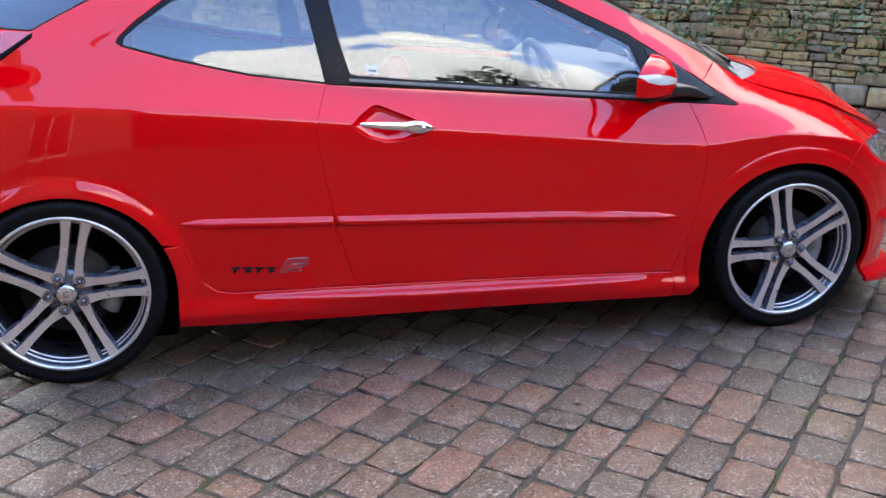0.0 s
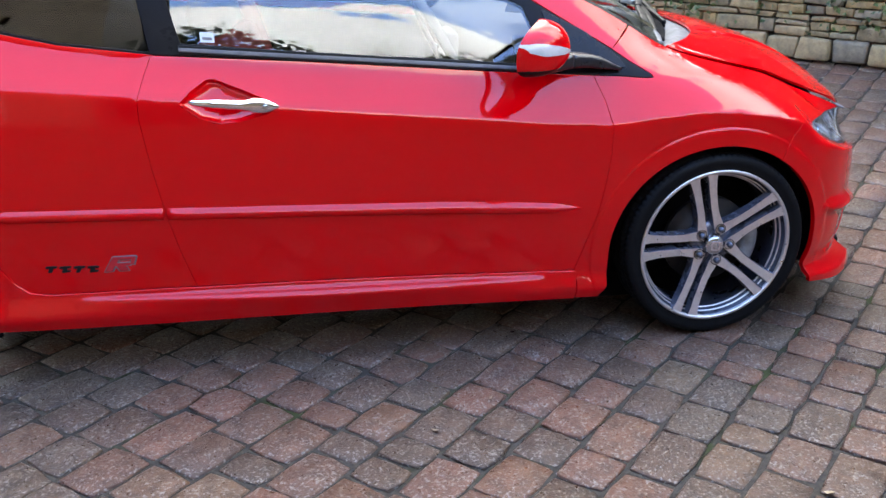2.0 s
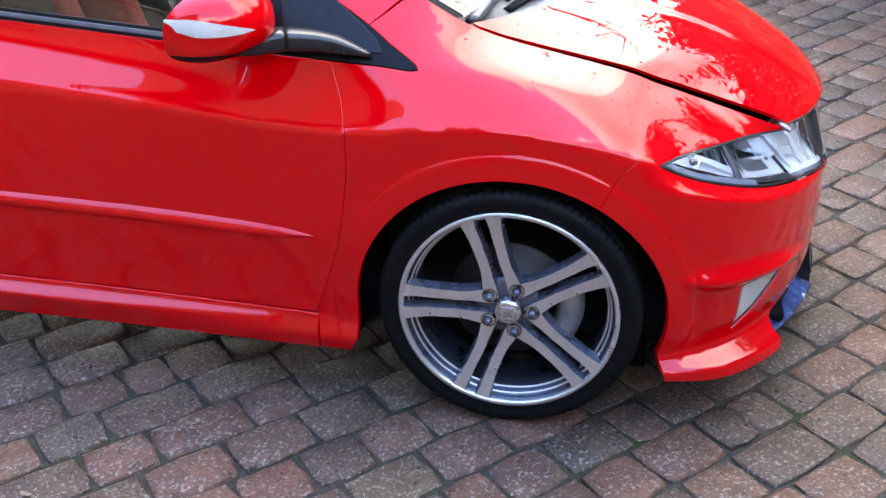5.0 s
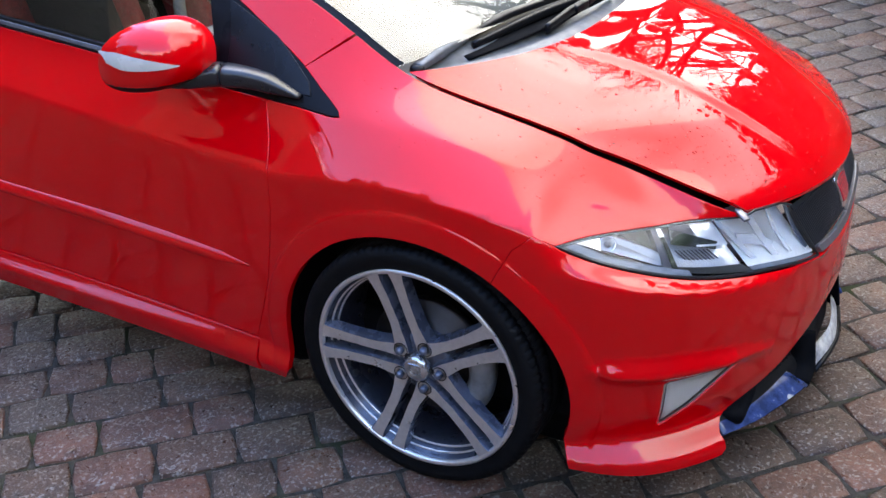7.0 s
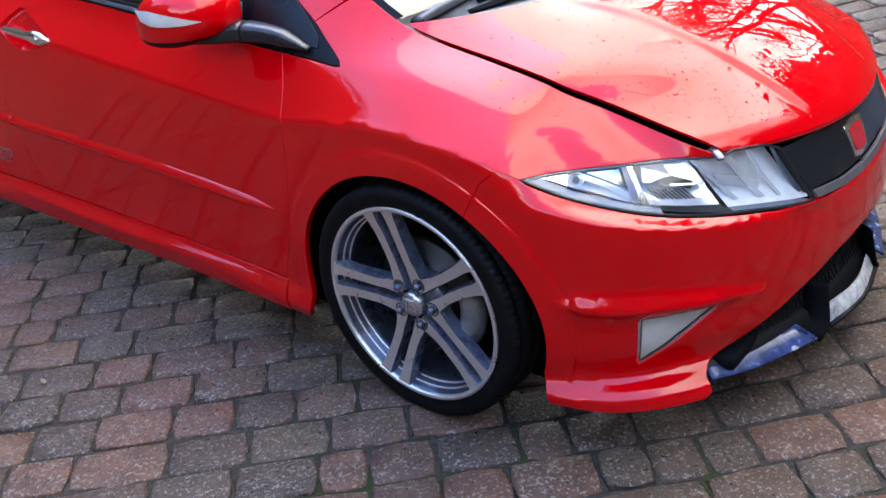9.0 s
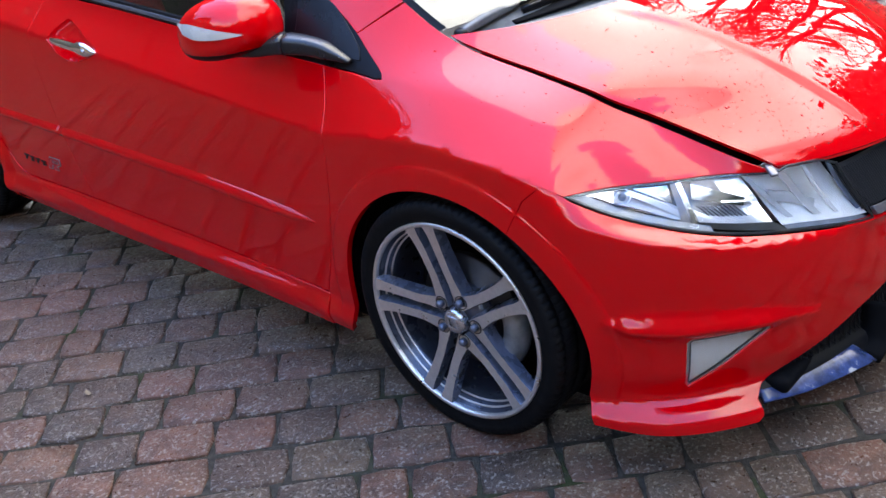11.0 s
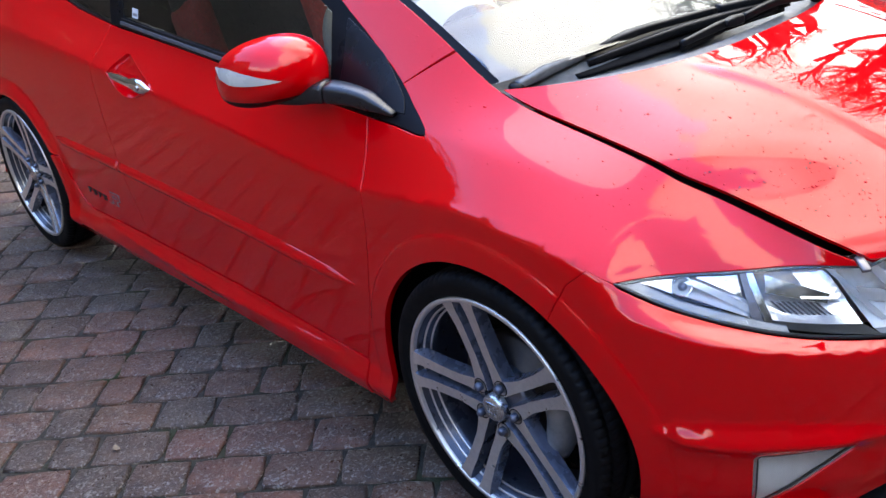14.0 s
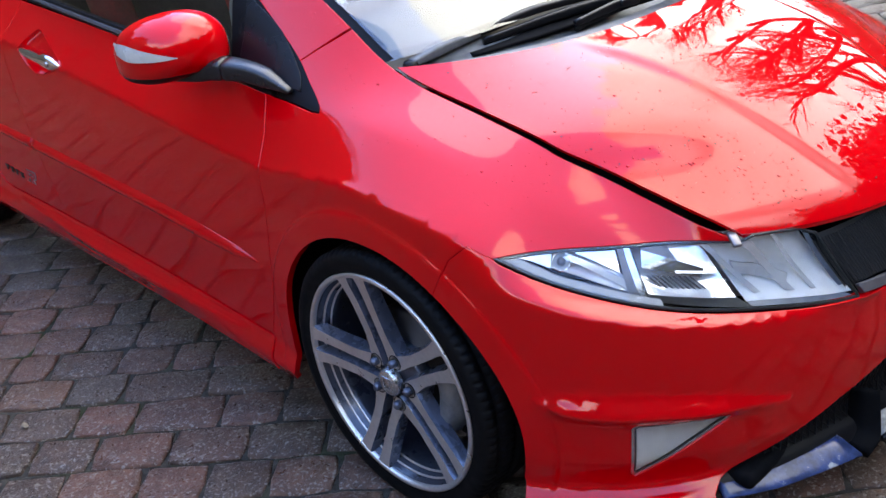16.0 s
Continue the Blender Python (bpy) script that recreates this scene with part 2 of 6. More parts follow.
CABINLIGHT = plain("pale_cabin_trim", (0.55, 0.54, 0.52), 0.6, vary=0.12)
CLOTH = plain("black_seat_cloth", (0.018, 0.018, 0.020), 0.9, vary=0.4, scale=120, spec=0.1)
REDCLOTH = plain("red_seat_cloth", (0.25, 0.02, 0.02), 0.9, vary=0.3, scale=120)
REDLAMP = plain("red_tail_lamp", (0.35, 0.01, 0.012), 0.1, vary=0.1, coat=1.0)
BADGERED = plain("badge_red", (0.45, 0.01, 0.02), 0.2, vary=0.1, coat=0.6)
BADGEGREY = plain("badge_grey", (0.16, 0.15, 0.16), 0.35, metal=0.6, vary=0.15)
PEELED = make_peeled()
WORNWHITE = plain("scuffed_pale_plastic", (0.36, 0.345, 0.32), 0.55, vary=0.6, scale=34, relief=0.002)
SEALSHINE = plain("grey_seal_shine", (0.10, 0.10, 0.11), 0.35, metal=0.2, vary=0.15)
SURROUND = plain("window_surround_black", (0.0045, 0.0045, 0.006), 0.33, vary=0.25, spec=0.10)
DARKGLOSS = plain("dark_corner_panel", (0.004, 0.004, 0.006), 0.3, vary=0.2, spec=0.2)
STICKER = plain("pale_sticker", (0.55, 0.57, 0.58), 0.5, vary=0.1)
BRICK = make_brick()
STONE = make_stone()
MORTAR = plain("mortar_and_earth", (0.05, 0.046, 0.036), 0.95, vary=0.45, scale=25, relief=0.004)
JOINT = make_joint()
IVY = make_leaf("ivy_leaf", (0.022, 0.045, 0.014), (0.075, 0.12, 0.035))
BARK = plain("bark", (0.05, 0.042, 0.035), 0.9, vary=0.4, scale=12, relief=0.01)
HEDGE = make_leaf("hedge_leaf", (0.012, 0.022, 0.010), (0.035, 0.06, 0.022))
ROOF = plain("slate_roof", (0.07, 0.07, 0.08), 0.7, vary=0.3, scale=8)

# ---- mesh helpers ----
from mathutils.geometry import delaunay_2d_cdt


def mesh_part(name, verts, faces, mats, parent=None, normals=None, index=None, smooth=True, label=""):
    """One mesh object from plain arrays, under its parent."""
    me = bpy.data.meshes.new(name)
    me.from_pydata([tuple(map(float, v)) for v in verts], [], [tuple(map(int, f)) for f in faces])
    for m in mats if isinstance(mats, (list, tuple)) else [mats]:
        me.materials.append(m)
    if index is not None:
        me.polygons.foreach_set("material_index", np.asarray(index, dtype=np.int32))
    me.polygons.foreach_set("use_smooth", np.full(len(me.polygons), smooth))
    me.update()
    if normals is not None:
        me.normals_split_custom_set_from_vertices([tuple(map(float, n)) for n in normals])
    ob = new(name, me)
    if parent is not None:
        ob.parent = parent
    if label:
        tagged(ob, label)
    return ob


def part(name, bm, mat, parent, label="", smooth=True):
    """Links a bmesh as one mesh object under a thing or a part."""
    me = bpy.data.meshes.new(name)
    bm.to_mesh(me)
    bm.free()
    for m in mat if isinstance(mat, (list, tuple)) else [mat]:
        me.materials.append(m)
    me.polygons.foreach_set("use_smooth", np.full(len(me.polygons), smooth))
    ob = new(name, me)
    if parent is not None:
        ob.parent = parent
    if label:
        tagged(ob, label)
    return ob


def thing(name, label, category, at=(0, 0, 0), group="", kind=""):
    e = new(name)
    e.empty_display_size = 0.1
    e.location = at
    return tagged(e, label, category, group, kind)


def unit(v):
    v = np.asarray(v, dtype=float)
    return v / np.maximum(np.linalg.norm(v, axis=-1, keepdims=True), 1e-12)


def pchip(x, y, q):
    """Smooth curve through the knots (x, y) that never overshoots, at q."""
    x, y, q = (np.asarray(a, dtype=float) for a in (x, y, q))
    h, m = np.diff(x), np.diff(y) / np.diff(x)
    d = np.zeros_like(y)
    same = m[:-1] * m[1:] > 0
    w1, w2 = 2 * h[1:] + h[:-1], h[1:] + 2 * h[:-1]
    with np.errstate(divide="ignore", invalid="ignore"):
        d[1:-1] = np.where(same, (w1 + w2) / (w1 / m[:-1] + w2 / m[1:]), 0)
    d[0], d[-1] = m[0], m[-1]
    i = np.clip(np.searchsorted(x, q) - 1, 0, len(x) - 2)
    t = np.clip((q - x[i]) / h[i], 0, 1)
    return y[i] * (1 + 2 * t) * (1 - t) ** 2 + h[i] * d[i] * t * (1 - t) ** 2 + y[i + 1] * t * t * (3 - 2 * t) + h[i] * d[i + 1] * t * t * (t - 1)


def soften(a, sigma):
    """Gaussian smoothing of evenly sampled values; sigma in samples."""
    n = int(4 * sigma) + 1
    k = np.exp(-0.5 * (np.arange(-n, n + 1) / sigma) ** 2)
    pad = np.r_[2 * a[0] - a[n:0:-1], a, 2 * a[-1] - a[-2:-n - 2:-1]]
    return np.convolve(pad, k / k.sum(), "valid")


def sweep(curve, radius, sides=8, caps=True, flat=1.0, up=(0, 0, 1)):
    """Vertices and faces of a tube along a curve; radius a number or one for each point."""
    c = np.asarray(curve, dtype=float)
    r = np.broadcast_to(radius, len(c))
    t = unit(np.gradient(c, axis=0))
    a = unit(np.cross(t, np.asarray(up, dtype=float) + 1e-4))
    b = np.cross(a, t)
    ang = np.arange(sides) * 2 * np.pi / sides
    v = (c[:, None] + r[:, None, None] * (np.cos(ang)[None, :, None] * a[:, None] + flat * np.sin(ang)[None, :, None] * b[:, None])).reshape(-1, 3)
    f = [(i * sides + j, i * sides + (j + 1) % sides, (i + 1) * sides + (j + 1) % sides, (i + 1) * sides + j) for i in range(len(c) - 1) for j in range(sides)]
    if caps:
        f += [tuple(range(sides))[::-1], tuple((len(c) - 1) * sides + j for j in range(sides))]
    return v, f


def lathe(profile, steps=64, axis="y", arc=(0.0, 360.0)):
    """Turns (radius, along) pairs round an axis through the origin."""
    p = np.asarray(profile, dtype=float)
    whole = abs(arc[1] - arc[0]) >= 359.9
    a = np.radians(np.linspace(arc[0], arc[1], steps + (0 if whole else 1), endpoint=not whole))
    x, z, y = p[:, 0][None] * np.cos(a)[:, None], p[:, 0][None] * np.sin(a)[:, None], np.broadcast_to(p[:, 1], (len(a), len(p)))
    v = np.stack((x, y, z) if axis == "y" else (x, z, y), axis=-1).reshape(-1, 3)
    k, n = len(p), len(a)
    f = [(i * k + j, i * k + j + 1, ((i + 1) % n) * k + j + 1, ((i + 1) % n) * k + j) for i in range(n if whole else n - 1) for j in range(k - 1)]
    return v, f


def rounded_box(size, bevel=0.01, segments=2, at=(0, 0, 0)):
    bm = bmesh.new()
    bmesh.ops.create_cube(bm, size=1.0)
    bmesh.ops.scale(bm, vec=size, verts=bm.verts)
    bmesh.ops.bevel(bm, geom=list(bm.edges), offset=bevel, segments=segments, affect="EDGES", profile=0.5)
    bmesh.ops.translate(bm, vec=at, verts=bm.verts)
    return bm


def inside(poly, pts):
    """Which of pts lie in the closed polygon."""
    p, q = np.asarray(poly), np.asarray(pts)
    out = np.zeros(len(q), dtype=bool)
    for (x0, y0), (x1, y1) in zip(p, np.roll(p, -1, axis=0)):
        if y0 != y1:
            out ^= ((y0 > q[:, 1]) != (y1 > q[:, 1])) & (q[:, 0] < (x1 - x0) * (q[:, 1] - y0) / (y1 - y0) + x0)
    return out


def dense(poly, step):
    p = np.asarray(poly, dtype=float)
    out = []
    for a, b in zip(p, np.roll(p, -1, axis=0)):
        n = max(1, int(math.ceil(np.linalg.norm(b - a) / step)))
        out += [a + (b - a) * k / n for k in range(n)]
    return np.array(out)


def inset(poly, gap):
    p = np.asarray(poly, dtype=float)
    area = np.sum(p[:, 0] * np.roll(p[:, 1], -1) - np.roll(p[:, 0], -1) * p[:, 1])
    e0, e1 = unit(p - np.roll(p, 1, axis=0)), unit(np.roll(p, -1, axis=0) - p)
    nrm = unit(np.stack((-(e0 + e1)[:, 1], (e0 + e1)[:, 0]), axis=1)) * np.sign(area)
    return p + gap * nrm


# ---- the outer skin of the car: a plan outline, and feature lines that give its section at every place ----
PLAN = [(-0.70, 0.3), (-0.71, 0.0), (-0.70, -0.3), (-0.65, -0.56), (-0.54, -0.73), (-0.35, -0.815), (0.0, -0.842), (0.45, -0.838), (0.9, -0.833), (1.5, -0.832), (2.1, -0.838),
        (2.4, -0.847), (2.635, -0.852), (2.85, -0.847), (2.97, -0.830), (3.06, -0.793), (3.14, -0.738), (3.205, -0.675), (3.275, -0.585), (3.335, -0.48), (3.38, -0.365),
        (3.412, -0.245), (3.43, -0.12), (3.435, 0.0), (3.43, 0.12), (3.412, 0.245)]
_k = np.array(PLAN)
_c = np.r_[0, np.cumsum(np.linalg.norm(np.diff(_k, axis=0), axis=1))]
_q = np.linspace(_c[1], _c[-3], 3001)
_qq = np.linspace(_c[0], _c[-1], 3601)
_px, _py = (soften(pchip(_c, _k[:, i], _qq), 36) for i in (0, 1))
PX, PY = np.interp(_q, _qq, _px), np.interp(_q, _qq, _py)
PS = np.r_[0, np.cumsum(np.hypot(np.diff(PX), np.diff(PY)))]
_t = unit(np.stack((np.gradient(PX), np.gradient(PY)), axis=1))
PN = np.stack((_t[:, 1], -_t[:, 0]), axis=1)
S_END = PS[-1]


def project(x, y):
    """Place along the plan outline nearest to (x, y), and the distance outside it."""
    i = int(np.argmin((PX - x) ** 2 + (PY - y) ** 2))
    return PS[i], (x - PX[i]) * PN[i, 0] + (y - PY[i]) * PN[i, 1]


_side = slice(int(np.argmax(PX > -0.5)), None)


def at_x(x):
    return float(np.interp(x, PX[_side], PS[_side]))


SG = np.linspace(0, S_END, 900)


def feature(points, sigma=8):
    rows = sorted((*project(x, y), z) for x, y, z in points)
    s, d, z = (np.array(v) for v in zip(*rows))
    return soften(pchip(s, d, SG), sigma), soften(pchip(s, z, SG), sigma)


# lower edge of skirts and bumpers
LOWER_EDGE = [(-0.71, 0, 0.25), (-0.64, -0.56, 0.24), (-0.35, -0.82, 0.22), (0, -0.845, 0.2), (0.35, -0.833, 0.172), (0.9, -0.826, 0.163), (1.5, -0.826, 0.162), (2.24, -0.838, 0.156),
    (2.64, -0.85, 0.155), (3.02, -0.829, 0.155), (3.17, -0.766, 0.139), (3.316, -0.604, 0.138), (3.4, -0.4, 0.146), (3.46, -0.15, 0.146), (3.465, 0, 0.146)]
# outer line of skirt and front lip
SKIRT_LINE = [(-0.71, 0, 0.29), (-0.64, -0.56, 0.28), (-0.35, -0.83, 0.26), (0, -0.86, 0.24), (0.35, -0.852, 0.215), (0.6, -0.846, 0.212), (0.9, -0.838, 0.206), (1.5, -0.836, 0.202), (2.0, -0.842, 0.198), (2.24, -0.852, 0.195),
    (2.64, -0.86, 0.185), (3.02, -0.832, 0.172), (3.17, -0.764, 0.166), (3.310, -0.600, 0.165), (3.39, -0.4, 0.17), (3.45, -0.15, 0.17), (3.455, 0, 0.17)]
# tuck above the skirt and above the front lip
TUCK_LINE = [(-0.71, 0, 0.34), (-0.64, -0.55, 0.34), (-0.35, -0.81, 0.32), (0, -0.842, 0.31), (0.35, -0.832, 0.283), (0.9, -0.823, 0.276), (1.5, -0.822, 0.268), (2.24, -0.832, 0.25),
    (2.64, -0.842, 0.235), (3.0, -0.806, 0.212), (3.12, -0.735, 0.206), (3.255, -0.575, 0.205), (3.36, -0.385, 0.205), (3.415, -0.15, 0.205), (3.42, 0, 0.205)]
# foot of doors and bumper
LOW_FLANK = [(-0.71, 0, 0.42), (-0.64, -0.555, 0.42), (-0.35, -0.812, 0.4), (0, -0.84, 0.39), (0.45, -0.832, 0.36), (0.9, -0.826, 0.355), (1.5, -0.825, 0.35), (2.24, -0.834, 0.34),
    (2.64, -0.848, 0.33), (3.02, -0.808, 0.29), (3.14, -0.737, 0.29), (3.275, -0.58, 0.285), (3.375, -0.375, 0.28), (3.425, -0.15, 0.28), (3.43, 0, 0.28)]
# widest
WIDEST_LINE = [(-0.72, 0, 0.55), (-0.65, -0.56, 0.55), (-0.35, -0.818, 0.54), (0, -0.843, 0.53), (0.45, -0.838, 0.52), (0.9, -0.833, 0.51), (1.5, -0.832, 0.5), (2.24, -0.84, 0.485),
    (2.64, -0.853, 0.46), (2.97, -0.832, 0.44), (3.06, -0.797, 0.43), (3.14, -0.742, 0.42), (3.277, -0.588, 0.41), (3.382, -0.37, 0.4), (3.433, -0.12, 0.395), (3.44, 0, 0.395)]
# upper flank; in front just under the headlamp
UPPER_FLANK = [(-0.7, 0, 0.72), (-0.63, -0.56, 0.72), (-0.34, -0.808, 0.73), (0, -0.838, 0.74), (0.45, -0.834, 0.71), (0.9, -0.83, 0.69), (1.5, -0.829, 0.66), (2.24, -0.838, 0.62),
    (2.64, -0.853, 0.62), (2.9, -0.842, 0.65), (3.04, -0.803, 0.632), (3.14, -0.738, 0.600), (3.27, -0.587, 0.560), (3.375, -0.373, 0.526), (3.429, -0.12, 0.488), (3.435, 0, 0.482)]
# shoulder crease; in front it runs under the headlamp
SHOULDER = [(-0.66, 0, 0.93), (-0.58, -0.55, 0.93), (-0.3, -0.785, 0.932), (-0.14, -0.808, 0.923), (0.09, -0.822, 0.913), (0.45, -0.822, 0.887), (0.83, -0.82, 0.855), (1.29, -0.82, 0.812),
    (1.82, -0.826, 0.764), (2.1, -0.831, 0.74), (2.28, -0.836, 0.736), (2.44, -0.844, 0.757), (2.6, -0.849, 0.768), (2.78, -0.846, 0.752), (2.92, -0.828, 0.722), (3.0, -0.78, 0.672),
    (3.1, -0.71, 0.625), (3.22, -0.6, 0.58), (3.33, -0.445, 0.548), (3.41, -0.275, 0.52), (3.425, -0.12, 0.5), (3.43, 0, 0.495)]
# belt line; in front the middle of the wing
BELT_LINE = [(-0.52, 0, 1.07), (-0.46, -0.5, 1.09), (-0.2, -0.7, 1.12), (0.1, -0.715, 1.11), (0.3, -0.715, 1.075), (0.6, -0.728, 1.003), (0.88, -0.735, 0.968), (1.3, -0.738, 0.94),
    (1.94, -0.745, 0.895), (2.38, -0.752, 0.872), (2.55, -0.745, 0.868), (2.75, -0.722, 0.832), (2.95, -0.68, 0.765), (3.08, -0.63, 0.708), (3.19, -0.56, 0.655), (3.31, -0.41, 0.618),
    (3.385, -0.25, 0.585), (3.405, -0.1, 0.57), (3.41, 0, 0.565)]
# edge of bonnet, windscreen and roof
TOP_EDGE = [(-0.45, 0, 1.22), (-0.4, -0.44, 1.24), (-0.15, -0.54, 1.31), (0.4, -0.54, 1.395), (1.0, -0.54, 1.415), (1.5, -0.545, 1.375), (1.8, -0.565, 1.275), (2.1, -0.585, 1.145),
    (2.35, -0.6, 1.025), (2.497, -0.607, 0.94), (2.75, -0.588, 0.87), (3.0, -0.548, 0.79), (3.15, -0.513, 0.733), (3.272, -0.47, 0.682), (3.335, -0.33, 0.655), (3.37, -0.15, 0.643),
    (3.375, 0, 0.64)]
LINES = [LOWER_EDGE, SKIRT_LINE, TUCK_LINE, LOW_FLANK, WIDEST_LINE, UPPER_FLANK, SHOULDER, BELT_LINE, TOP_EDGE]
_f = [feature(l, 5 if k in (6,) else 8) for k, l in enumerate(LINES)]
LD, LZ = np.array([a for a, _ in _f]), np.array([b for _, b in _f])
# a second line just over the shoulder, so that the crease is crisp
_w = np.interp(SG, [at_x(-0.5), at_x(2.3), at_x(2.6), at_x(2.95), S_END], [0.012, 0.012, 0.016, 0.012, 0.012])
_dz, _dd = LZ[7] - LZ[6], LD[7] - LD[6]
_bow = np.interp(SG, [at_x(-0.5), at_x(2.2), at_x(2.6), at_x(3.0), S_END], [0.85, 0.80, 0.75, 0.7, 0.7])
LD = np.insert(LD, 7, LD[6] + _dd * _bow * _w / _dz - 0.002, axis=0)
LZ = np.insert(LZ, 7, LZ[6] + _w, axis=0)

FRONT, REAR, HUB_Z = 2.64, 0.0, 0.318


def section(s, z):
    """How far the skin stands outside the plan outline at height z."""
    zk = np.array([np.interp(s, SG, row) for row in LZ])
    dk = np.array([np.interp(s, SG, row) for row in LD])
    h = np.maximum(np.diff(zk, axis=0), 1e-4)
    m = np.diff(dk, axis=0) / h
    sl = np.zeros_like(dk)
    w1, w2 = 2 * h[1:] + h[:-1], h[1:] + 2 * h[:-1]
    ok = m[:-1] * m[1:] > 1e-12
    with np.errstate(divide="ignore", invalid="ignore"):
        sl[1:-1] = np.where(ok, (w1 + w2) / (w1 / np.where(ok, m[:-1], 1) + w2 / np.where(ok, m[1:], 1)), 0)
    sl[0], sl[-1] = m[0], m[-1]
    n = np.arange(len(s))
    i = np.clip((zk < z).sum(axis=0) - 1, 0, len(h) - 1)
    t = (z - zk[i, n]) / h[i, n]
    u = np.clip(t, 0, 1)
    hi = h[i, n]
    d = dk[i, n] * (1 + 2 * u) * (1 - u) ** 2 + hi * sl[i, n] * u * (1 - u) ** 2 + dk[i + 1, n] * u * u * (3 - 2 * u) + hi * sl[i + 1, n] * u * u * (u - 1)
    return d + np.where(t < 0, t * hi * sl[i, n], 0) + np.where(t > 1, (t - 1) * hi * sl[i + 1, n], 0)


# the glasshouse bows outwards: steep over the belt line, leaning in more towards the roof
_bulge = np.interp(SG, [at_x(-0.2), at_x(0.2), at_x(2.05), at_x(2.38)], [0.0, 1.0, 1.0, 0.0])
_rows = []
for _u in (0.035, 0.27, 0.5, 0.75):
    _zz = LZ[8] + (LZ[9] - LZ[8]) * _u
    _old = section(SG, _zz)
    _bow = LD[8] + (LD[9] - LD[8]) * _u + 4 * 0.016 * _u * (1 - _u)
    _rows.append((_old + (_bow - _old) * _bulge, _zz))
LD = np.vstack([LD[:9]] + [d[None] for d, _ in _rows] + [LD[9:]])
LZ = np.vstack([LZ[:9]] + [z[None] for _, z in _rows] + [LZ[9:]])

_ra, _rb = 4.370, 4.870


def ridge_z(s):
    """Top line of the ledge over the fog lamp, height of its face and how far it stands out."""
    s = np.clip(s, _ra, _rb)
    top = pchip([4.37, 4.45, 4.574, 4.707, 4.87], [0.431, 0.440, 0.431, 0.407, 0.360], s)
    high = pchip([4.37, 4.44, 4.507, 4.57, 4.70, 4.78, 4.87], [0.003, 0.029, 0.038, 0.036, 0.024, 0.012, 0.003], s)
    return top, high, np.clip(high / 0.026, 0, 1)


def skirt_ledge(s, x):
    """Top line of the ledge on the skirt and the height of its face."""
    u = np.clip((x - 0.60) / 1.46, 0, 1)
    return np.interp(s, SG, LZ[2]) - 0.014, 0.0005 + 0.015 * np.sin(np.pi * u) ** 0.75


def skin(s, z, out=0.0):
    """The outer skin at place s and height z."""
    s, z = np.atleast_1d(np.asarray(s, dtype=float)), np.atleast_1d(np.asarray(z, dtype=float))
    d = section(s, z) + out
    x = np.interp(s, PS, PX)
    # flared wheel arches
    for cx, rin, rout, amount in ((FRONT, 0.356, 0.418, 0.009), (REAR, 0.342, 0.396, 0.020)):
        r = np.hypot((x - cx) * 0.96, z - HUB_Z + 0.012)
        q = np.clip((rout - r) / (rout - rin), 0, 1)
        low = np.clip((z - 0.16) / 0.10, 0, 1)
        if cx == FRONT:
            k = np.clip(q / 0.14, 0, 1)
            d = d + amount * (0.5 * k * k * (3 - 2 * k) + 0.5 * q) * low
        else:
            d = d + amount * np.sin(np.pi / 2 * q) * low
    # upturned ledge along the side skirt, pointed at both ends
    zl, hl = skirt_ledge(s, x)
    t = (zl - z) / hl
    d = d + 1.5 * np.where(hl > 0.0006, hl, 0) * np.where(t < 0, 0, np.where(t < 1, t, np.exp(-((t - 1) * hl / 0.028) ** 2)))
    # ledge over the fog lamp
    zt, h, amp = ridge_z(s)
    t = (zt - z) / h
    on = (s > _ra) & (s < _rb)
    d = d + np.where(on, amp * 0.023 * np.where(t < 0, 0, np.where(t < 1, t, np.exp(-((t - 1) * h / 0.022) ** 2))), 0)
    nx, ny = np.interp(s, PS, PN[:, 0]), np.interp(s, PS, PN[:, 1])
    return np.stack((x + nx * d, np.interp(s, PS, PY) + ny * d, z), axis=1)


def skin_frame(s, z):
    e = 0.003
    a = unit(skin(np.clip(s + e, 0, S_END), z) - skin(np.clip(s - e, 0, S_END), z))
    b = unit(skin(s, z + e) - skin(s, z - e))
    return a, b, unit(np.cross(a, b))


def flat(p):
    """(x, z) on the side, or (x, y, z) anywhere, as a place on the skin."""
    return (at_x(p[0]), p[1]) if len(p) == 2 else (project(p[0], p[1])[0], p[2])


_girth = np.vstack((np.zeros(len(SG)), np.cumsum(np.hypot(np.diff(LZ, axis=0), np.diff(LD, axis=0)), axis=0)))


def swap(p, source, result):
    """Changes the second coordinate of places from one scale of the section to the other."""
    p = np.asarray(p, dtype=float)
    a = np.array([np.interp(p[:, 0], SG, row) for row in source])
    b = np.array([np.interp(p[:, 0], SG, row) for row in result])
    i = np.clip((a < p[:, 1]).sum(axis=0) - 1, 0, len(a) - 2)
    n = np.arange(len(p))
    t = (p[:, 1] - a[i, n]) / np.maximum(a[i + 1, n] - a[i, n], 1e-5)
    return np.stack((p[:, 0], b[i, n] + t * (b[i + 1, n] - b[i, n])), axis=1)


def unroll(p):
    return swap(p, LZ, _girth)


def roll(p):
    return swap(p, _girth, LZ)


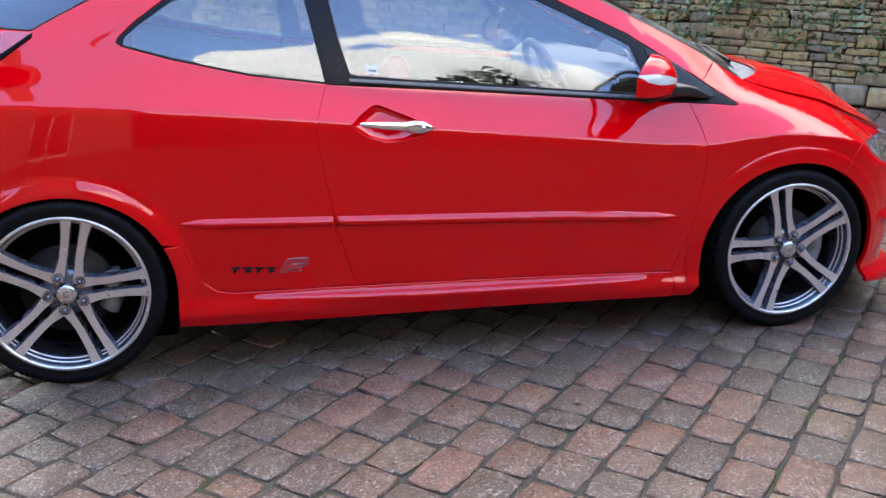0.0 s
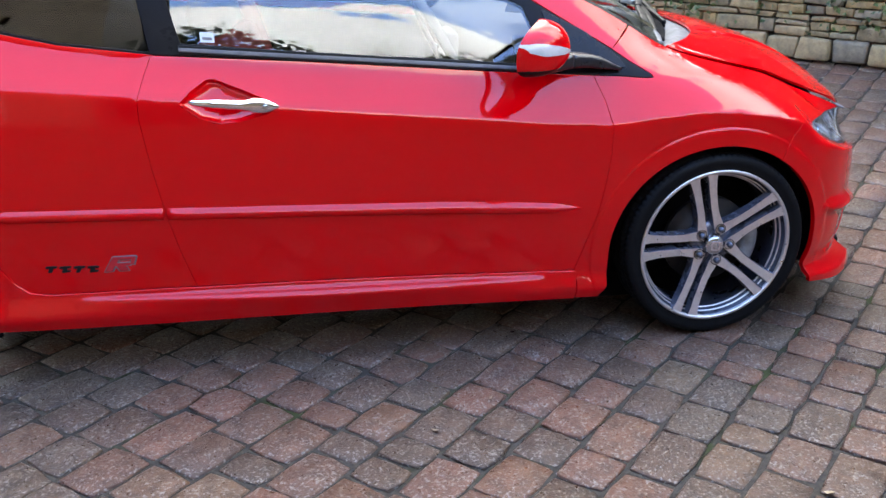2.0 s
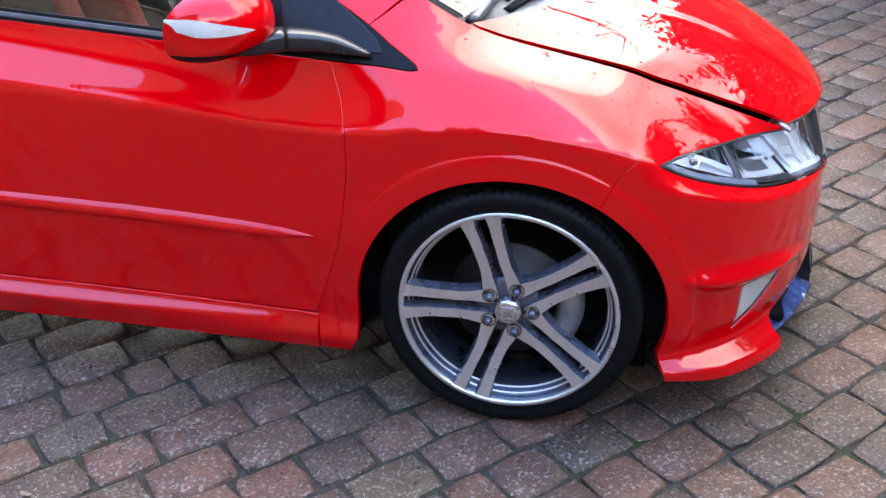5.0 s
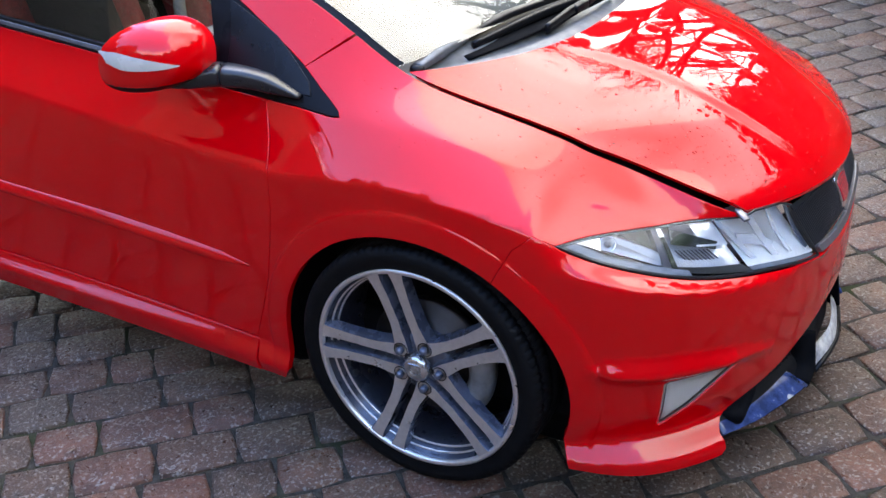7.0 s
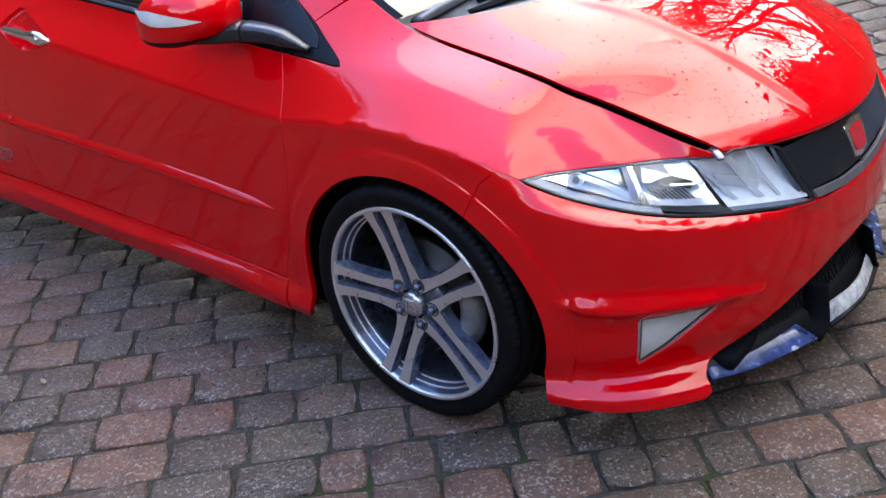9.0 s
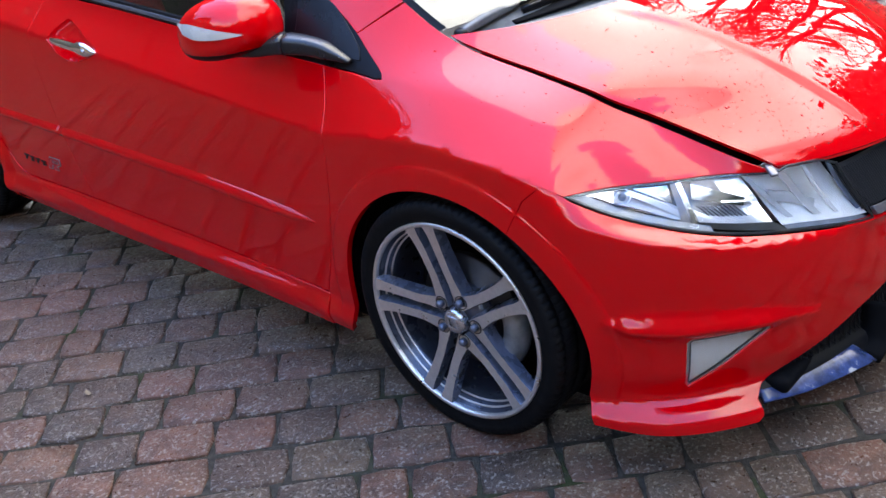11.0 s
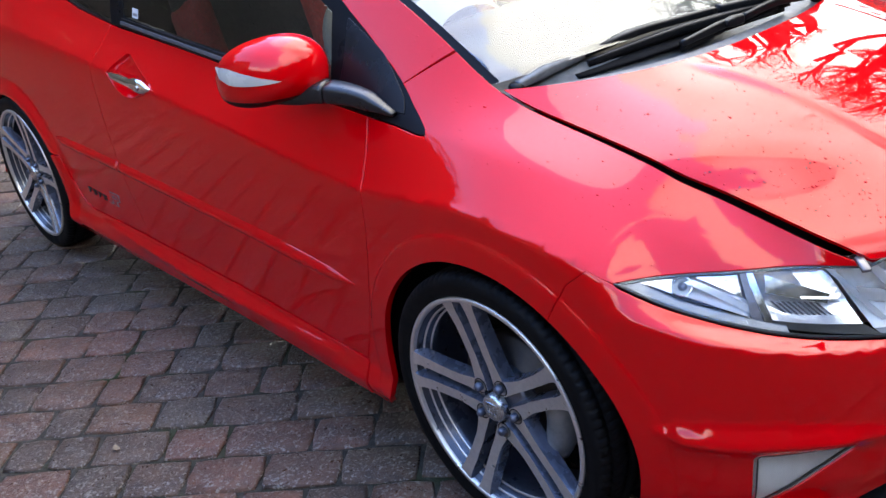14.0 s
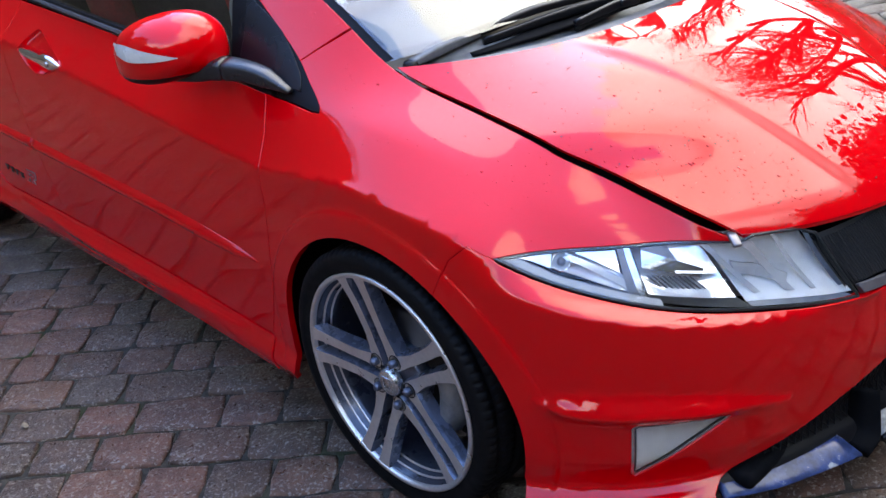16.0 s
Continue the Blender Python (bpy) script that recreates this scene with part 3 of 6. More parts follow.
def skin_panel(name, outline, mat, parent, holes=(), lines=(), step=0.018, gap=0.0022, out=0.0, lip=0.016, both=False, mirror=False, label="", tilt=None, rolled=0.002):
    """A sheet cut out of the skin, with rolled edges. outline and holes: places (s, z)."""
    poly = inset(unroll(dense(outline, 0.011)), gap) if gap else unroll(dense(outline, 0.011))
    hol = [inset(unroll(dense(h, 0.011)), -gap) if gap else unroll(dense(h, 0.011)) for h in holes]
    pts, edges = list(map(tuple, poly)), [(i, (i + 1) % len(poly)) for i in range(len(poly))]
    for h in hol:
        n = len(pts)
        pts += list(map(tuple, h))
        edges += [(n + i, n + (i + 1) % len(h)) for i in range(len(h))]
    bound = np.array(pts)
    fixed = []
    for l in lines:
        n = len(pts)
        l = [q for q in unroll(l)]
        keep = inside(poly, l)
        for h in hol:
            keep &= ~inside(h, l)
        near = np.array([np.min(np.hypot(*(bound - q).T)) for q in l]) > 0.004
        run = []
        for q, k in zip(l, keep & near):
            if k:
                run.append(len(pts))
                pts.append(tuple(q))
                fixed.append(q)
            else:
                run = []
            if len(run) > 1:
                edges.append((run[-2], run[-1]))
    lo, hi = poly.min(axis=0), poly.max(axis=0)
    gx, gz = np.meshgrid(np.arange(lo[0], hi[0], step), np.arange(lo[1], hi[1], step))
    gx = gx + (np.arange(gx.shape[0]) % 2)[:, None] * step / 2
    grid = np.stack((gx.ravel(), gz.ravel()), axis=1)
    ok = inside(poly, grid)
    for h in hol:
        ok &= ~inside(h, grid)
    grid = grid[ok]
    avoid = np.vstack([bound] + ([np.array(fixed)] if fixed else []))
    far = np.ones(len(grid), dtype=bool)
    for k in range(0, len(grid), 2000):
        g = grid[k:k + 2000]
        far[k:k + 2000] = ((g[:, None] - avoid[None]) ** 2).sum(axis=2).min(axis=1) > (0.5 * step) ** 2
    pts += list(map(tuple, grid[far]))
    v2, _, tris, *_ = delaunay_2d_cdt([Vector(p) for p in pts], edges, [], 0, 1e-7)
    v2 = np.array([tuple(v) for v in v2])
    tris = np.array([t for t in tris if len(t) == 3])
    mid = v2[tris].mean(axis=1)
    ok = inside(poly, mid)
    for h in hol:
        ok &= ~inside(h, mid)
    tris = tris[ok]
    a2 = v2[tris]
    turn = (a2[:, 1, 0] - a2[:, 0, 0]) * (a2[:, 2, 1] - a2[:, 0, 1]) - (a2[:, 1, 1] - a2[:, 0, 1]) * (a2[:, 2, 0] - a2[:, 0, 0])
    tris = np.where((turn > 0)[:, None], tris, tris[:, ::-1])
    back = roll(v2)
    pos = skin(back[:, 0], back[:, 1], out)
    ta, tb, nrm = skin_frame(back[:, 0], back[:, 1])
    if tilt is not None:
        pos = tilt(pos)
    verts, norms, faces = [pos], [nrm], [tuple(t) for t in tris]
    if lip:
        count = {}
        for t in tris:
            for i, j in ((t[0], t[1]), (t[1], t[2]), (t[2], t[0])):
                count[(i, j)] = count.get((i, j), 0) + 1
        rim = [(i, j) for i, j in count if (j, i) not in count]
        away = {}
        for i, j in rim:
            e = v2[j] - v2[i]
            for k in (i, j):
                away[k] = away.get(k, np.zeros(2)) + unit(np.array((e[1], -e[0])))
        ids = sorted(away)
        e2 = unit(np.array([away[i] for i in ids]))
        e3 = unit(e2[:, :1] * ta[ids] + e2[:, 1:] * tb[ids])
        n0, p0 = nrm[ids], pos[ids]
        base = len(pos)
        rings = [(p0, n0), (p0 + rolled * (e3 * 0.7 - n0 * 0.3), unit(n0 + e3)), (p0 + rolled * (e3 - n0), e3), (p0 + rolled * e3 - lip * n0, e3)]
        for p, n in rings:
            verts.append(p)
            norms.append(n)
        slot = {k: n for n, k in enumerate(ids)}
        m = len(ids)
        for i, j in rim:
            for r in range(3):
                a, b = base + r * m + slot[i], base + r * m + slot[j]
                faces.append((b, a, a + m, b + m))
    V, N = np.vstack(verts), np.vstack(norms)
    flip = np.array((1, -1, 1))
    if both:
        k = len(V)
        faces = faces + [tuple(i + k for i in f[::-1]) for f in faces]
        V, N = np.vstack((V, V * flip)), np.vstack((N, N * flip))
    elif mirror:
        faces, V, N = [f[::-1] for f in faces], V * flip, N * flip
    return mesh_part(name, V, faces, mat, parent, N, label=label)

# ---- the car ----
car = thing("car", "glossy red three-door hatchback parked on block paving with bonnet unlatched", "car")


def sides(build):
    """Calls build for the right side of the car, then for its mirror image."""
    build(False)
    build(True)


def arch(cx, a0, a1, r, n=40):
    a = np.radians(np.linspace(a0, a1, n))
    return [(at_x(cx + r / 0.96 * math.cos(t)), HUB_Z - 0.012 + r * math.sin(t)) for t in a]


def along(k, s0, s1, n, rise=0.0):
    """Places on one of the feature lines."""
    return [(s, float(np.interp(s, SG, LZ[k])) + rise) for s in np.linspace(s0, s1, n)]


def P(*pts):
    return [flat(p) for p in pts]


AR_F, AR_R = 0.356, 0.338
LAMP_O, LAMP_I = (2.950, -0.770, 0.702), (3.416, -0.272, 0.529)
TIP = (3.272, -0.470, 0.682)
S_LO, S_LI, S_TIP = project(*LAMP_O[:2])[0], project(*LAMP_I[:2])[0], project(*TIP[:2])[0]
LAMP_TOP = P(LAMP_O, (3.06, -0.695, 0.697), (3.18, -0.59, 0.690), TIP)
SEAM = P((2.918, 0.724), (2.878, 0.690), (2.852, 0.640))
DOOR_REAR = P((0.955, 0.278), (0.917, 0.390), (0.883, 0.512), (0.853, 0.655), (0.829, 0.800), (0.828, 0.857), (0.845, 0.905), (0.870, 0.967))
DOOR_FRONT = P((2.158, 0.256), (2.190, 0.345), (2.225, 0.450), (2.245, 0.560), (2.256, 0.650), (2.256, 0.735), (2.238, 0.805), (2.205, 0.880))
BELT = P((0.880, 0.968), (1.307, 0.941), (1.942, 0.895), (2.205, 0.880))
TRI_TIP = P((2.300, 0.875), (2.385, 0.868), (2.408, 0.870), (2.400, 0.880), (2.335, 0.916), (2.280, 0.952))
DLO_TOP = P((2.280, 0.952), (1.990, 1.120), (1.670, 1.258), (1.450, 1.326), (1.200, 1.356), (0.900, 1.358), (0.600, 1.322), (0.378, 1.250), (0.267, 1.172), (0.214, 1.125), (0.205, 1.108), (0.222, 1.096))
DLO_REAR = P((0.367, 1.054), (0.616, 1.000))
CREASES = [along(k, at_x(-0.5), S_END - 0.02, 260, o) for k, o in ((6, -0.010), (6, 0.0), (7, 0.0), (7, 0.012))]
FLARES = [arch(cx, -20, 200, r, 110) for cx, rs in ((FRONT, (0.4182, 0.4138, 0.4095, 0.385)), (REAR, (0.396, 0.386, 0.370, 0.352))) for r in rs]


def build_sides(m):
    lx = np.linspace(0.61, 2.05, 140)
    ls = np.array([at_x(v) for v in lx])
    lz, lh = skirt_ledge(ls, lx)
    ledge = [list(zip(ls, lz)), list(zip(ls, lz - lh * 0.5)), list(zip(ls, lz - lh)), list(zip(ls, lz - lh - 0.012))]
    skirt = [(at_x(x), float(np.interp(at_x(x), SG, LZ[0]))) for x in np.linspace(0.352, 2.163, 24)]
    top = [(at_x(x), float(np.interp(at_x(x), SG, LZ[2])) - 0.001) for x in np.linspace(2.163, 0.53, 24)]
    sweep_up = P((0.475, 0.290), (0.437, 0.322), (0.405, 0.372), (0.384, 0.425), (0.366, 0.462))
    skin_panel("side_skirt", skirt + top + sweep_up + arch(REAR, 27, 0, AR_R, 10), PAINT, car, mirror=m, lines=[along(1, at_x(0.4), at_x(2.1), 150)] + ledge, gap=0.0022, out=0.004, rolled=0.004, step=0.013)
    end = [(at_x(x), float(np.interp(at_x(x), SG, LZ[0]))) for x in (2.167, 2.2, 2.243)]
    quarter = (P((-0.42, 0.26), (-0.34, 0.25)) + arch(REAR, 170, 29, AR_R) + sweep_up[::-1] + [(s, z + 0.003) for s, z in top[::-1] if s < DOOR_REAR[0][0] - 0.01] + DOOR_REAR
               + BELT[:1] + DLO_REAR[::-1] + DLO_TOP[::-1])
    quarter += [(s, float(np.interp(s, SG, LZ[-1]))) for s in np.linspace(at_x(2.36), at_x(-0.30), 60)] + P((-0.36, 1.15), (-0.42, 0.9))
    skin_panel("rear_quarter", quarter, PAINT, car, lines=FLARES[4:] + CREASES, mirror=m)
    recess = P((0.942, 0.842), (0.975, 0.872), (1.022, 0.900), (1.045, 0.900), (1.120, 0.872), (1.205, 0.838), (1.222, 0.822), (1.190, 0.806), (1.110, 0.786), (1.060, 0.783), (1.000, 0.800))
    door_line = [(s, z + 0.003) for s, z in top if DOOR_REAR[0][0] < s < DOOR_FRONT[0][0]]
    door = skin_panel("door", door_line + DOOR_REAR + BELT[1:3] + DOOR_FRONT[::-1], PAINT, car, holes=[recess], lines=CREASES, mirror=m)
    # hollow behind the handle
    r = dense(recess, 0.011)
    c = r.mean(axis=0)
    rings = [(1.0, 0.0), (0.94, -0.010), (0.80, -0.026), (0.5, -0.034), (0.02, -0.036)]
    V = np.vstack([skin(*(c + (r - c) * k).T, o) for k, o in rings])
    n = len(r)
    F = [(i * n + j, i * n + (j + 1) % n, (i + 1) * n + (j + 1) % n, (i + 1) * n + j) for i in range(len(rings) - 1) for j in range(n)]
    if m:
        V, F = V * (1, -1, 1), F
    else:
        F = [f[::-1] for f in F]
    mesh_part("handle_recess", V, F, PAINT, door)
    # chrome pull
    q = np.linspace(0, 1, 25)
    hx = 0.968 + 0.260 * q
    hz = 0.845 - 0.020 * q
    wide = np.interp(q, [0, 0.06, 0.3, 0.6, 0.72, 0.85, 1.0], [0.004, 0.009, 0.014, 0.015, 0.024, 0.022, 0.003])
    depth = np.interp(q, [0, 0.1, 0.5, 0.9, 1], [0.003, 0.012, 0.014, 0.012, 0.003])
    mid = skin(np.array([at_x(x) for x in hx]), hz, 0.0) + np.array((0, -1, 0.2)) * np.interp(q, [0, 0.2, 0.8, 1], [0.002, 0.008, 0.008, 0.001])[:, None]
    ang = np.arange(14) * 2 * np.pi / 14
    V = (mid[:, None] + np.stack((np.zeros((25, 14)), -depth[:, None] * np.cos(ang), wide[:, None] * np.sign(np.sin(ang)) * np.abs(np.sin(ang)) ** 0.8), axis=2)).reshape(-1, 3)
    F = [(i * 14 + j, i * 14 + (j + 1) % 14, (i + 1) * 14 + (j + 1) % 14, (i + 1) * 14 + j) for i in range(24) for j in range(14)] + [tuple(range(14))[::-1], tuple(24 * 14 + j for j in range(14))]
    h = mesh_part("door_handle", V * (1, -1 if m else 1, 1), F, CHROME, door, label="chrome door handle")
    lock, f = lathe([(0.0, -0.003), (0.007, -0.003), (0.008, 0.0), (0.006, 0.001)], 20)
    mesh_part("lock", (lock + mid[20] + np.array((0, -0.0135, 0))) * (1, -1 if m else 1, 1), f, SATIN, h)
    # side moulding in two pieces
    for name, x0, x1, parent in (("moulding", 0.372, 0.874, car), ("moulding", 0.886, 2.168, door)):
        n = 60
        x = np.linspace(x0, x1, n)
        s = np.array([at_x(v) for v in x])
        zc = np.interp(x, [0.372, 0.88, 1.71, 2.168], [0.534, 0.519, 0.495, 0.472])
        fat = np.interp(x, [0.372, 0.44, 1.9, 2.08, 2.168], [0.25, 0.85, 1.0, 0.8, 0.12])
        prof = [(0.0, 0.020), (0.004, 0.018), (0.0145, 0.004), (0.0165, -0.001), (0.0165, -0.006), (0.0135, -0.015), (0.007, -0.020), (0.0, -0.022)]
        V = np.vstack([skin(s, zc + dz * fat, o * fat - 0.0015 + (0.0 if o else -0.002)) for o, dz in prof])
        k = len(prof)
        F = [(j * n + i, j * n + i + 1, (j + 1) * n + i + 1, (j + 1) * n + i) for j in range(k - 1) for i in range(n - 1)]
        F += [tuple(j * n for j in range(k)), tuple(j * n + n - 1 for j in range(k))[::-1]]
        F = F if m else [f[::-1] for f in F]
        mesh_part(name, V * (1, -1 if m else 1, 1), F, PAINT, parent)
    # front wing
    wing = [DOOR_FRONT[0]] + DOOR_FRONT[1:] + TRI_TIP + [(s, float(np.interp(s, SG, LZ[-1]))) for s in np.linspace(at_x(2.365), S_TIP - 0.012, 50)]
    wing += LAMP_TOP[::-1] + SEAM + arch(FRONT, 58, 182, AR_F) + P((2.268, 0.20)) + end[::-1]
    wing += P((2.167, 0.215))
    skin_panel("front_wing", wing, PAINT, car, lines=FLARES[:4] + CREASES + [[(s, float(np.interp(s, SG, LZ[-1] * 0.5 + LZ[8] * 0.5))) for s in np.linspace(at_x(2.4), S_TIP, 60)]], mirror=m, step=0.015)
    # black window surround, panes
    dlo = BELT + TRI_TIP[:-1] + DLO_TOP + DLO_REAR
    qg = P((0.228, 1.102), (0.371, 1.061), (0.618, 1.007), (0.866, 0.976), (0.845, 1.080), (0.812, 1.250), (0.800, 1.325), (0.62, 1.303), (0.392, 1.236), (0.285, 1.165), (0.232, 1.122))
    dg = P((0.955, 0.998), (1.307, 0.968), (1.942, 0.922), (2.048, 0.915), (2.030, 0.985), (1.992, 1.080), (1.655, 1.230), (1.440, 1.298), (1.200, 1.328), (0.884, 1.332), (0.893, 1.250), (0.918, 1.130))
    skin_panel("window_surround", dlo, SURROUND, car, holes=[qg, dg], out=-0.003, lip=0.02, gap=0.0025, mirror=m, step=0.03)
    for name, o, c in (("side_window", dg, car), ("quarter_window", qg, car)):
        w = skin_panel(name, o, PANE, c, out=-0.006, lip=0, gap=-0.004, mirror=m, step=0.04)
        w.visible_shadow = False
    strip = P((0.95, 0.972), (1.307, 0.946), (1.942, 0.900), (2.06, 0.894))
    strip += [(s, z + 0.021) for s, z in strip[::-1]]
    skin_panel("weatherstrip", strip, BLACK, door, out=0.003, lip=0.006, gap=0, mirror=m, step=0.03)
    # grey strip that paints the rounded highlight along the black seal
    shine = P((0.95, 0.978), (1.307, 0.952), (1.942, 0.906), (2.06, 0.900))
    shine += [(s, z + 0.007) for s, z in shine[::-1]]
    skin_panel("seal_shine", shine, SEALSHINE, door, out=0.0055, lip=0.003, gap=0, mirror=m, step=0.03, label="grey strip painting the highlight on the window seal")
    tri = P((2.085, 0.925), (2.080, 0.985), (2.055, 1.070), (2.190, 1.006), (2.300, 0.925), (2.318, 0.900), (2.250, 0.905))
    skin_panel("corner_panel", tri, DARKGLOSS, car, out=0.0005, lip=0.004, gap=0, mirror=m, step=0.03)
    if not m:
        st = P((1.012, 1.000), (1.052, 0.997), (1.050, 1.025), (1.010, 1.028))
        skin_panel("window_sticker", st, STICKER, car, out=-0.0035, lip=0, gap=0, step=0.02, label="small pale square window sticker")
        st = P((1.018, 1.006), (1.046, 1.004), (1.044, 1.012), (1.017, 1.014))
        skin_panel("sticker_print", st, BADGEGREY, car, out=-0.0030, lip=0, gap=0, step=0.02)
    # front bumper corner, fog lamp and headlamp
    fog = P((3.190, -0.706, 0.358), (3.198, -0.698, 0.368), (3.25, -0.64, 0.3675), (3.298, -0.580, 0.366), (3.311, -0.560, 0.361), (3.312, -0.550, 0.352), (3.26, -0.61, 0.303), (3.192, -0.678, 0.238), (3.181, -0.688, 0.231), (3.176, -0.695, 0.242))
    body = SEAM[::-1][:-1] + SEAM[:1] + [LAMP_TOP[0]] + along(6, S_LO + 0.012, S_LI, 24, 0.0) + P((3.43, -0.12, 0.506)) + [(S_END, 0.500), (S_END, 0.350)]
    body += P((3.43, -0.15, 0.338), (3.40, -0.30, 0.298), (3.35, -0.45, 0.240), (3.30, -0.555, 0.195), (3.30, -0.585, 0.180), (3.312, -0.592, 0.150))
    body += [(s, float(np.interp(s, SG, LZ[0]))) for s in np.linspace(project(3.30, -0.60)[0], project(3.02, -0.829)[0], 16)]
    body += arch(FRONT, -14, 58, AR_F, 24)
    rz = np.linspace(_ra + 0.002, _rb - 0.002, 90)
    top_z, hh, _ = ridge_z(rz)
    skin_panel("front_bumper", body, PAINT, car, holes=[fog], lines=FLARES[:4] + [list(zip(rz, top_z)), list(zip(rz, top_z - hh)), along(2, project(3.02, -0.83)[0], project(3.29, -0.59)[0], 60), along(1, project(3.02, -0.83)[0], project(3.29, -0.59)[0], 60)],
               mirror=m, step=0.013)
    fl = thing_part("fog_lamp", car)
    fog_lens = skin_panel("lens", fog, LENS, fl, out=-0.004, lip=0.0, gap=0.004, mirror=m, step=0.02)
    fog_lens.visible_shadow = False
    ring = inset(dense(fog, 0.011), 0.006)
    skin_panel("bezel", fog, SATIN, fl, holes=[[tuple(v) for v in ring]], out=-0.003, lip=0.006, gap=0.001, mirror=m, step=0.01)
    skin_panel("gasket", [tuple(v) for v in ring], LAMPDARK, fl, holes=[[tuple(v) for v in inset(dense(fog, 0.011), 0.0082)]], out=-0.0035, lip=0.003, gap=0, mirror=m, step=0.01)
    skin_panel("reflector", fog, FOGWHITE, fl, out=-0.007, lip=0, gap=0.004, mirror=m, step=0.012)
    lamp = LAMP_TOP + P((3.282, -0.445, 0.692), (3.300, -0.405, 0.689), (3.322, -0.355, 0.679), (3.342, -0.318, 0.660)) + [flat(LAMP_I)] + along(6, S_LI, S_LO + 0.012, 24, 0.002)
    hl = thing_part("headlamp", car)
    le = skin_panel("lens", lamp, LENS, hl, out=-0.001, lip=0.004, gap=0.003, mirror=m, step=0.02)
    le.visible_shadow = False
    headlamp_inside(hl, lamp, m)
    # inner shell behind the gaps, wheel well
    shell = [(at_x(-0.4), 0.30)] + arch(REAR, 175, 5, 0.365, 24) + P((0.42, 0.24), (2.2, 0.22)) + arch(FRONT, 175, 5, 0.376, 24) + P((3.1, 0.25))
    shell += [(S_END, 0.30), (S_END, 0.60)] + [(s, float(np.interp(s, SG, LZ[8]))) for s in np.linspace(S_END - 0.1, at_x(2.45), 40)] + [(s, z - 0.03) for s, z in BELT[::-1] + DLO_REAR[::-1]] + P((0.0, 1.05), (-0.4, 0.95))
    skin_panel("inner_shell", shell, DARK, car, out=-0.085, lip=0, gap=0, mirror=m, step=0.04)
    for cx in (FRONT, REAR):
        v, f = lathe([(0.376, 0.0), (0.383, -0.03), (0.383, -0.30), (0.2, -0.31), (0.05, -0.31)], 40, arc=(-15, 195))
        v = v * (1.03, -1 if m else 1, 1) + np.array((cx, 0.80 if m else -0.80, HUB_Z - 0.012))
        v[:, 1] = (1.60 if m else -1.60) - v[:, 1]
        mesh_part("wheel_well", v, f, DARK, car)
        # added dark panel that keeps lit ground from showing between the spokes
        part("wheel_shade_panel", rounded_box((0.68, 0.014, 0.46), 0.005, 1, (cx, 0.650 if m else -0.650, 0.30)), DARK, car)


def thing_part(name, parent):
    e = new(name)
    e.parent = parent
    e.empty_display_size = 0.05
    return e


FOGWHITE = plain("milky_fog_reflector", (0.96, 0.96, 0.94), 0.35, metal=0.0, vary=0.12, scale=45)
REFLECTOR = plain("silvered_lamp_reflector", (0.93, 0.94, 0.96), 0.16, metal=0.5, vary=0.08, scale=60)
LAMPCHROME = plain("bright_lamp_chrome", (0.86, 0.88, 0.92), 0.07, metal=1.0, vary=0.06, scale=40)
LAMPGREY = plain("smoky_lamp_border", (0.17, 0.20, 0.25), 0.22, vary=0.15, scale=50, coat=0.6)
LAMPDARK = plain("dark_lamp_bezel", (0.022, 0.025, 0.027), 0.35, vary=0.25, scale=40)
LAMP_EDGE = LAMP_TOP + P((3.282, -0.445, 0.692), (3.300, -0.405, 0.689), (3.322, -0.355, 0.679), (3.342, -0.318, 0.660)) + [(S_LI, 0.640)]
LAMP_S, LAMP_Z = [p[0] for p in LAMP_EDGE], [p[1] for p in LAMP_EDGE]
S_LTOP = project(3.338, -0.325)[0]


def in_lamp(u, v, out):
    """A place in the headlamp: along it, up it, and how deep under the skin."""
    u, v, out = (np.asarray(a, dtype=float) for a in (u, v, out))
    s = S_LO + 0.016 + (S_LI - 0.004 + (S_LTOP - S_LI) * v - S_LO - 0.016) * u
    z0, z1 = np.interp(s, SG, LZ[6]) + 0.005, np.interp(s, LAMP_S, LAMP_Z) - 0.004
    return skin(s, z0 + (z1 - z0) * v, out)


def lamp_plate(name, corners, mat, hl, m, nu=10, nv=6, thick=0.003, bow=0.0, label=""):
    """A bent plate between four places in the lamp, given round its edge from the lower outer corner."""
    a, b = np.meshgrid(np.linspace(0, 1, nu), np.linspace(0, 1, nv), indexing="ij")
    c = np.array(corners, dtype=float)
    w = np.stack(((1 - a) * (1 - b), a * (1 - b), a * b, (1 - a) * b), axis=-1).reshape(-1, 4) @ c
    w[:, 2] -= bow * (np.sin(np.pi * a) * np.sin(np.pi * b)).ravel()
    V = np.vstack((in_lamp(w[:, 0], w[:, 1], w[:, 2]), in_lamp(w[:, 0], w[:, 1], w[:, 2] - thick)))
    k = nu * nv
    F = [(i * nv + j, (i + 1) * nv + j, (i + 1) * nv + j + 1, i * nv + j + 1) for i in range(nu - 1) for j in range(nv - 1)]
    F += [tuple(q + k for q in f[::-1]) for f in F]
    ring = [i * nv for i in range(nu)] + [(nu - 1) * nv + j for j in range(1, nv)] + [i * nv + nv - 1 for i in range(nu - 2, -1, -1)] + [j for j in range(nv - 2, 0, -1)]
    F += [(ring[(i + 1) % len(ring)], ring[i], ring[i] + k, ring[(i + 1) % len(ring)] + k) for i in range(len(ring))]
    me = mesh_part(name, V * (1, -1 if m else 1, 1), [f[::-1] for f in F] if m else F, mat, hl, label=label, smooth=False)
    return me


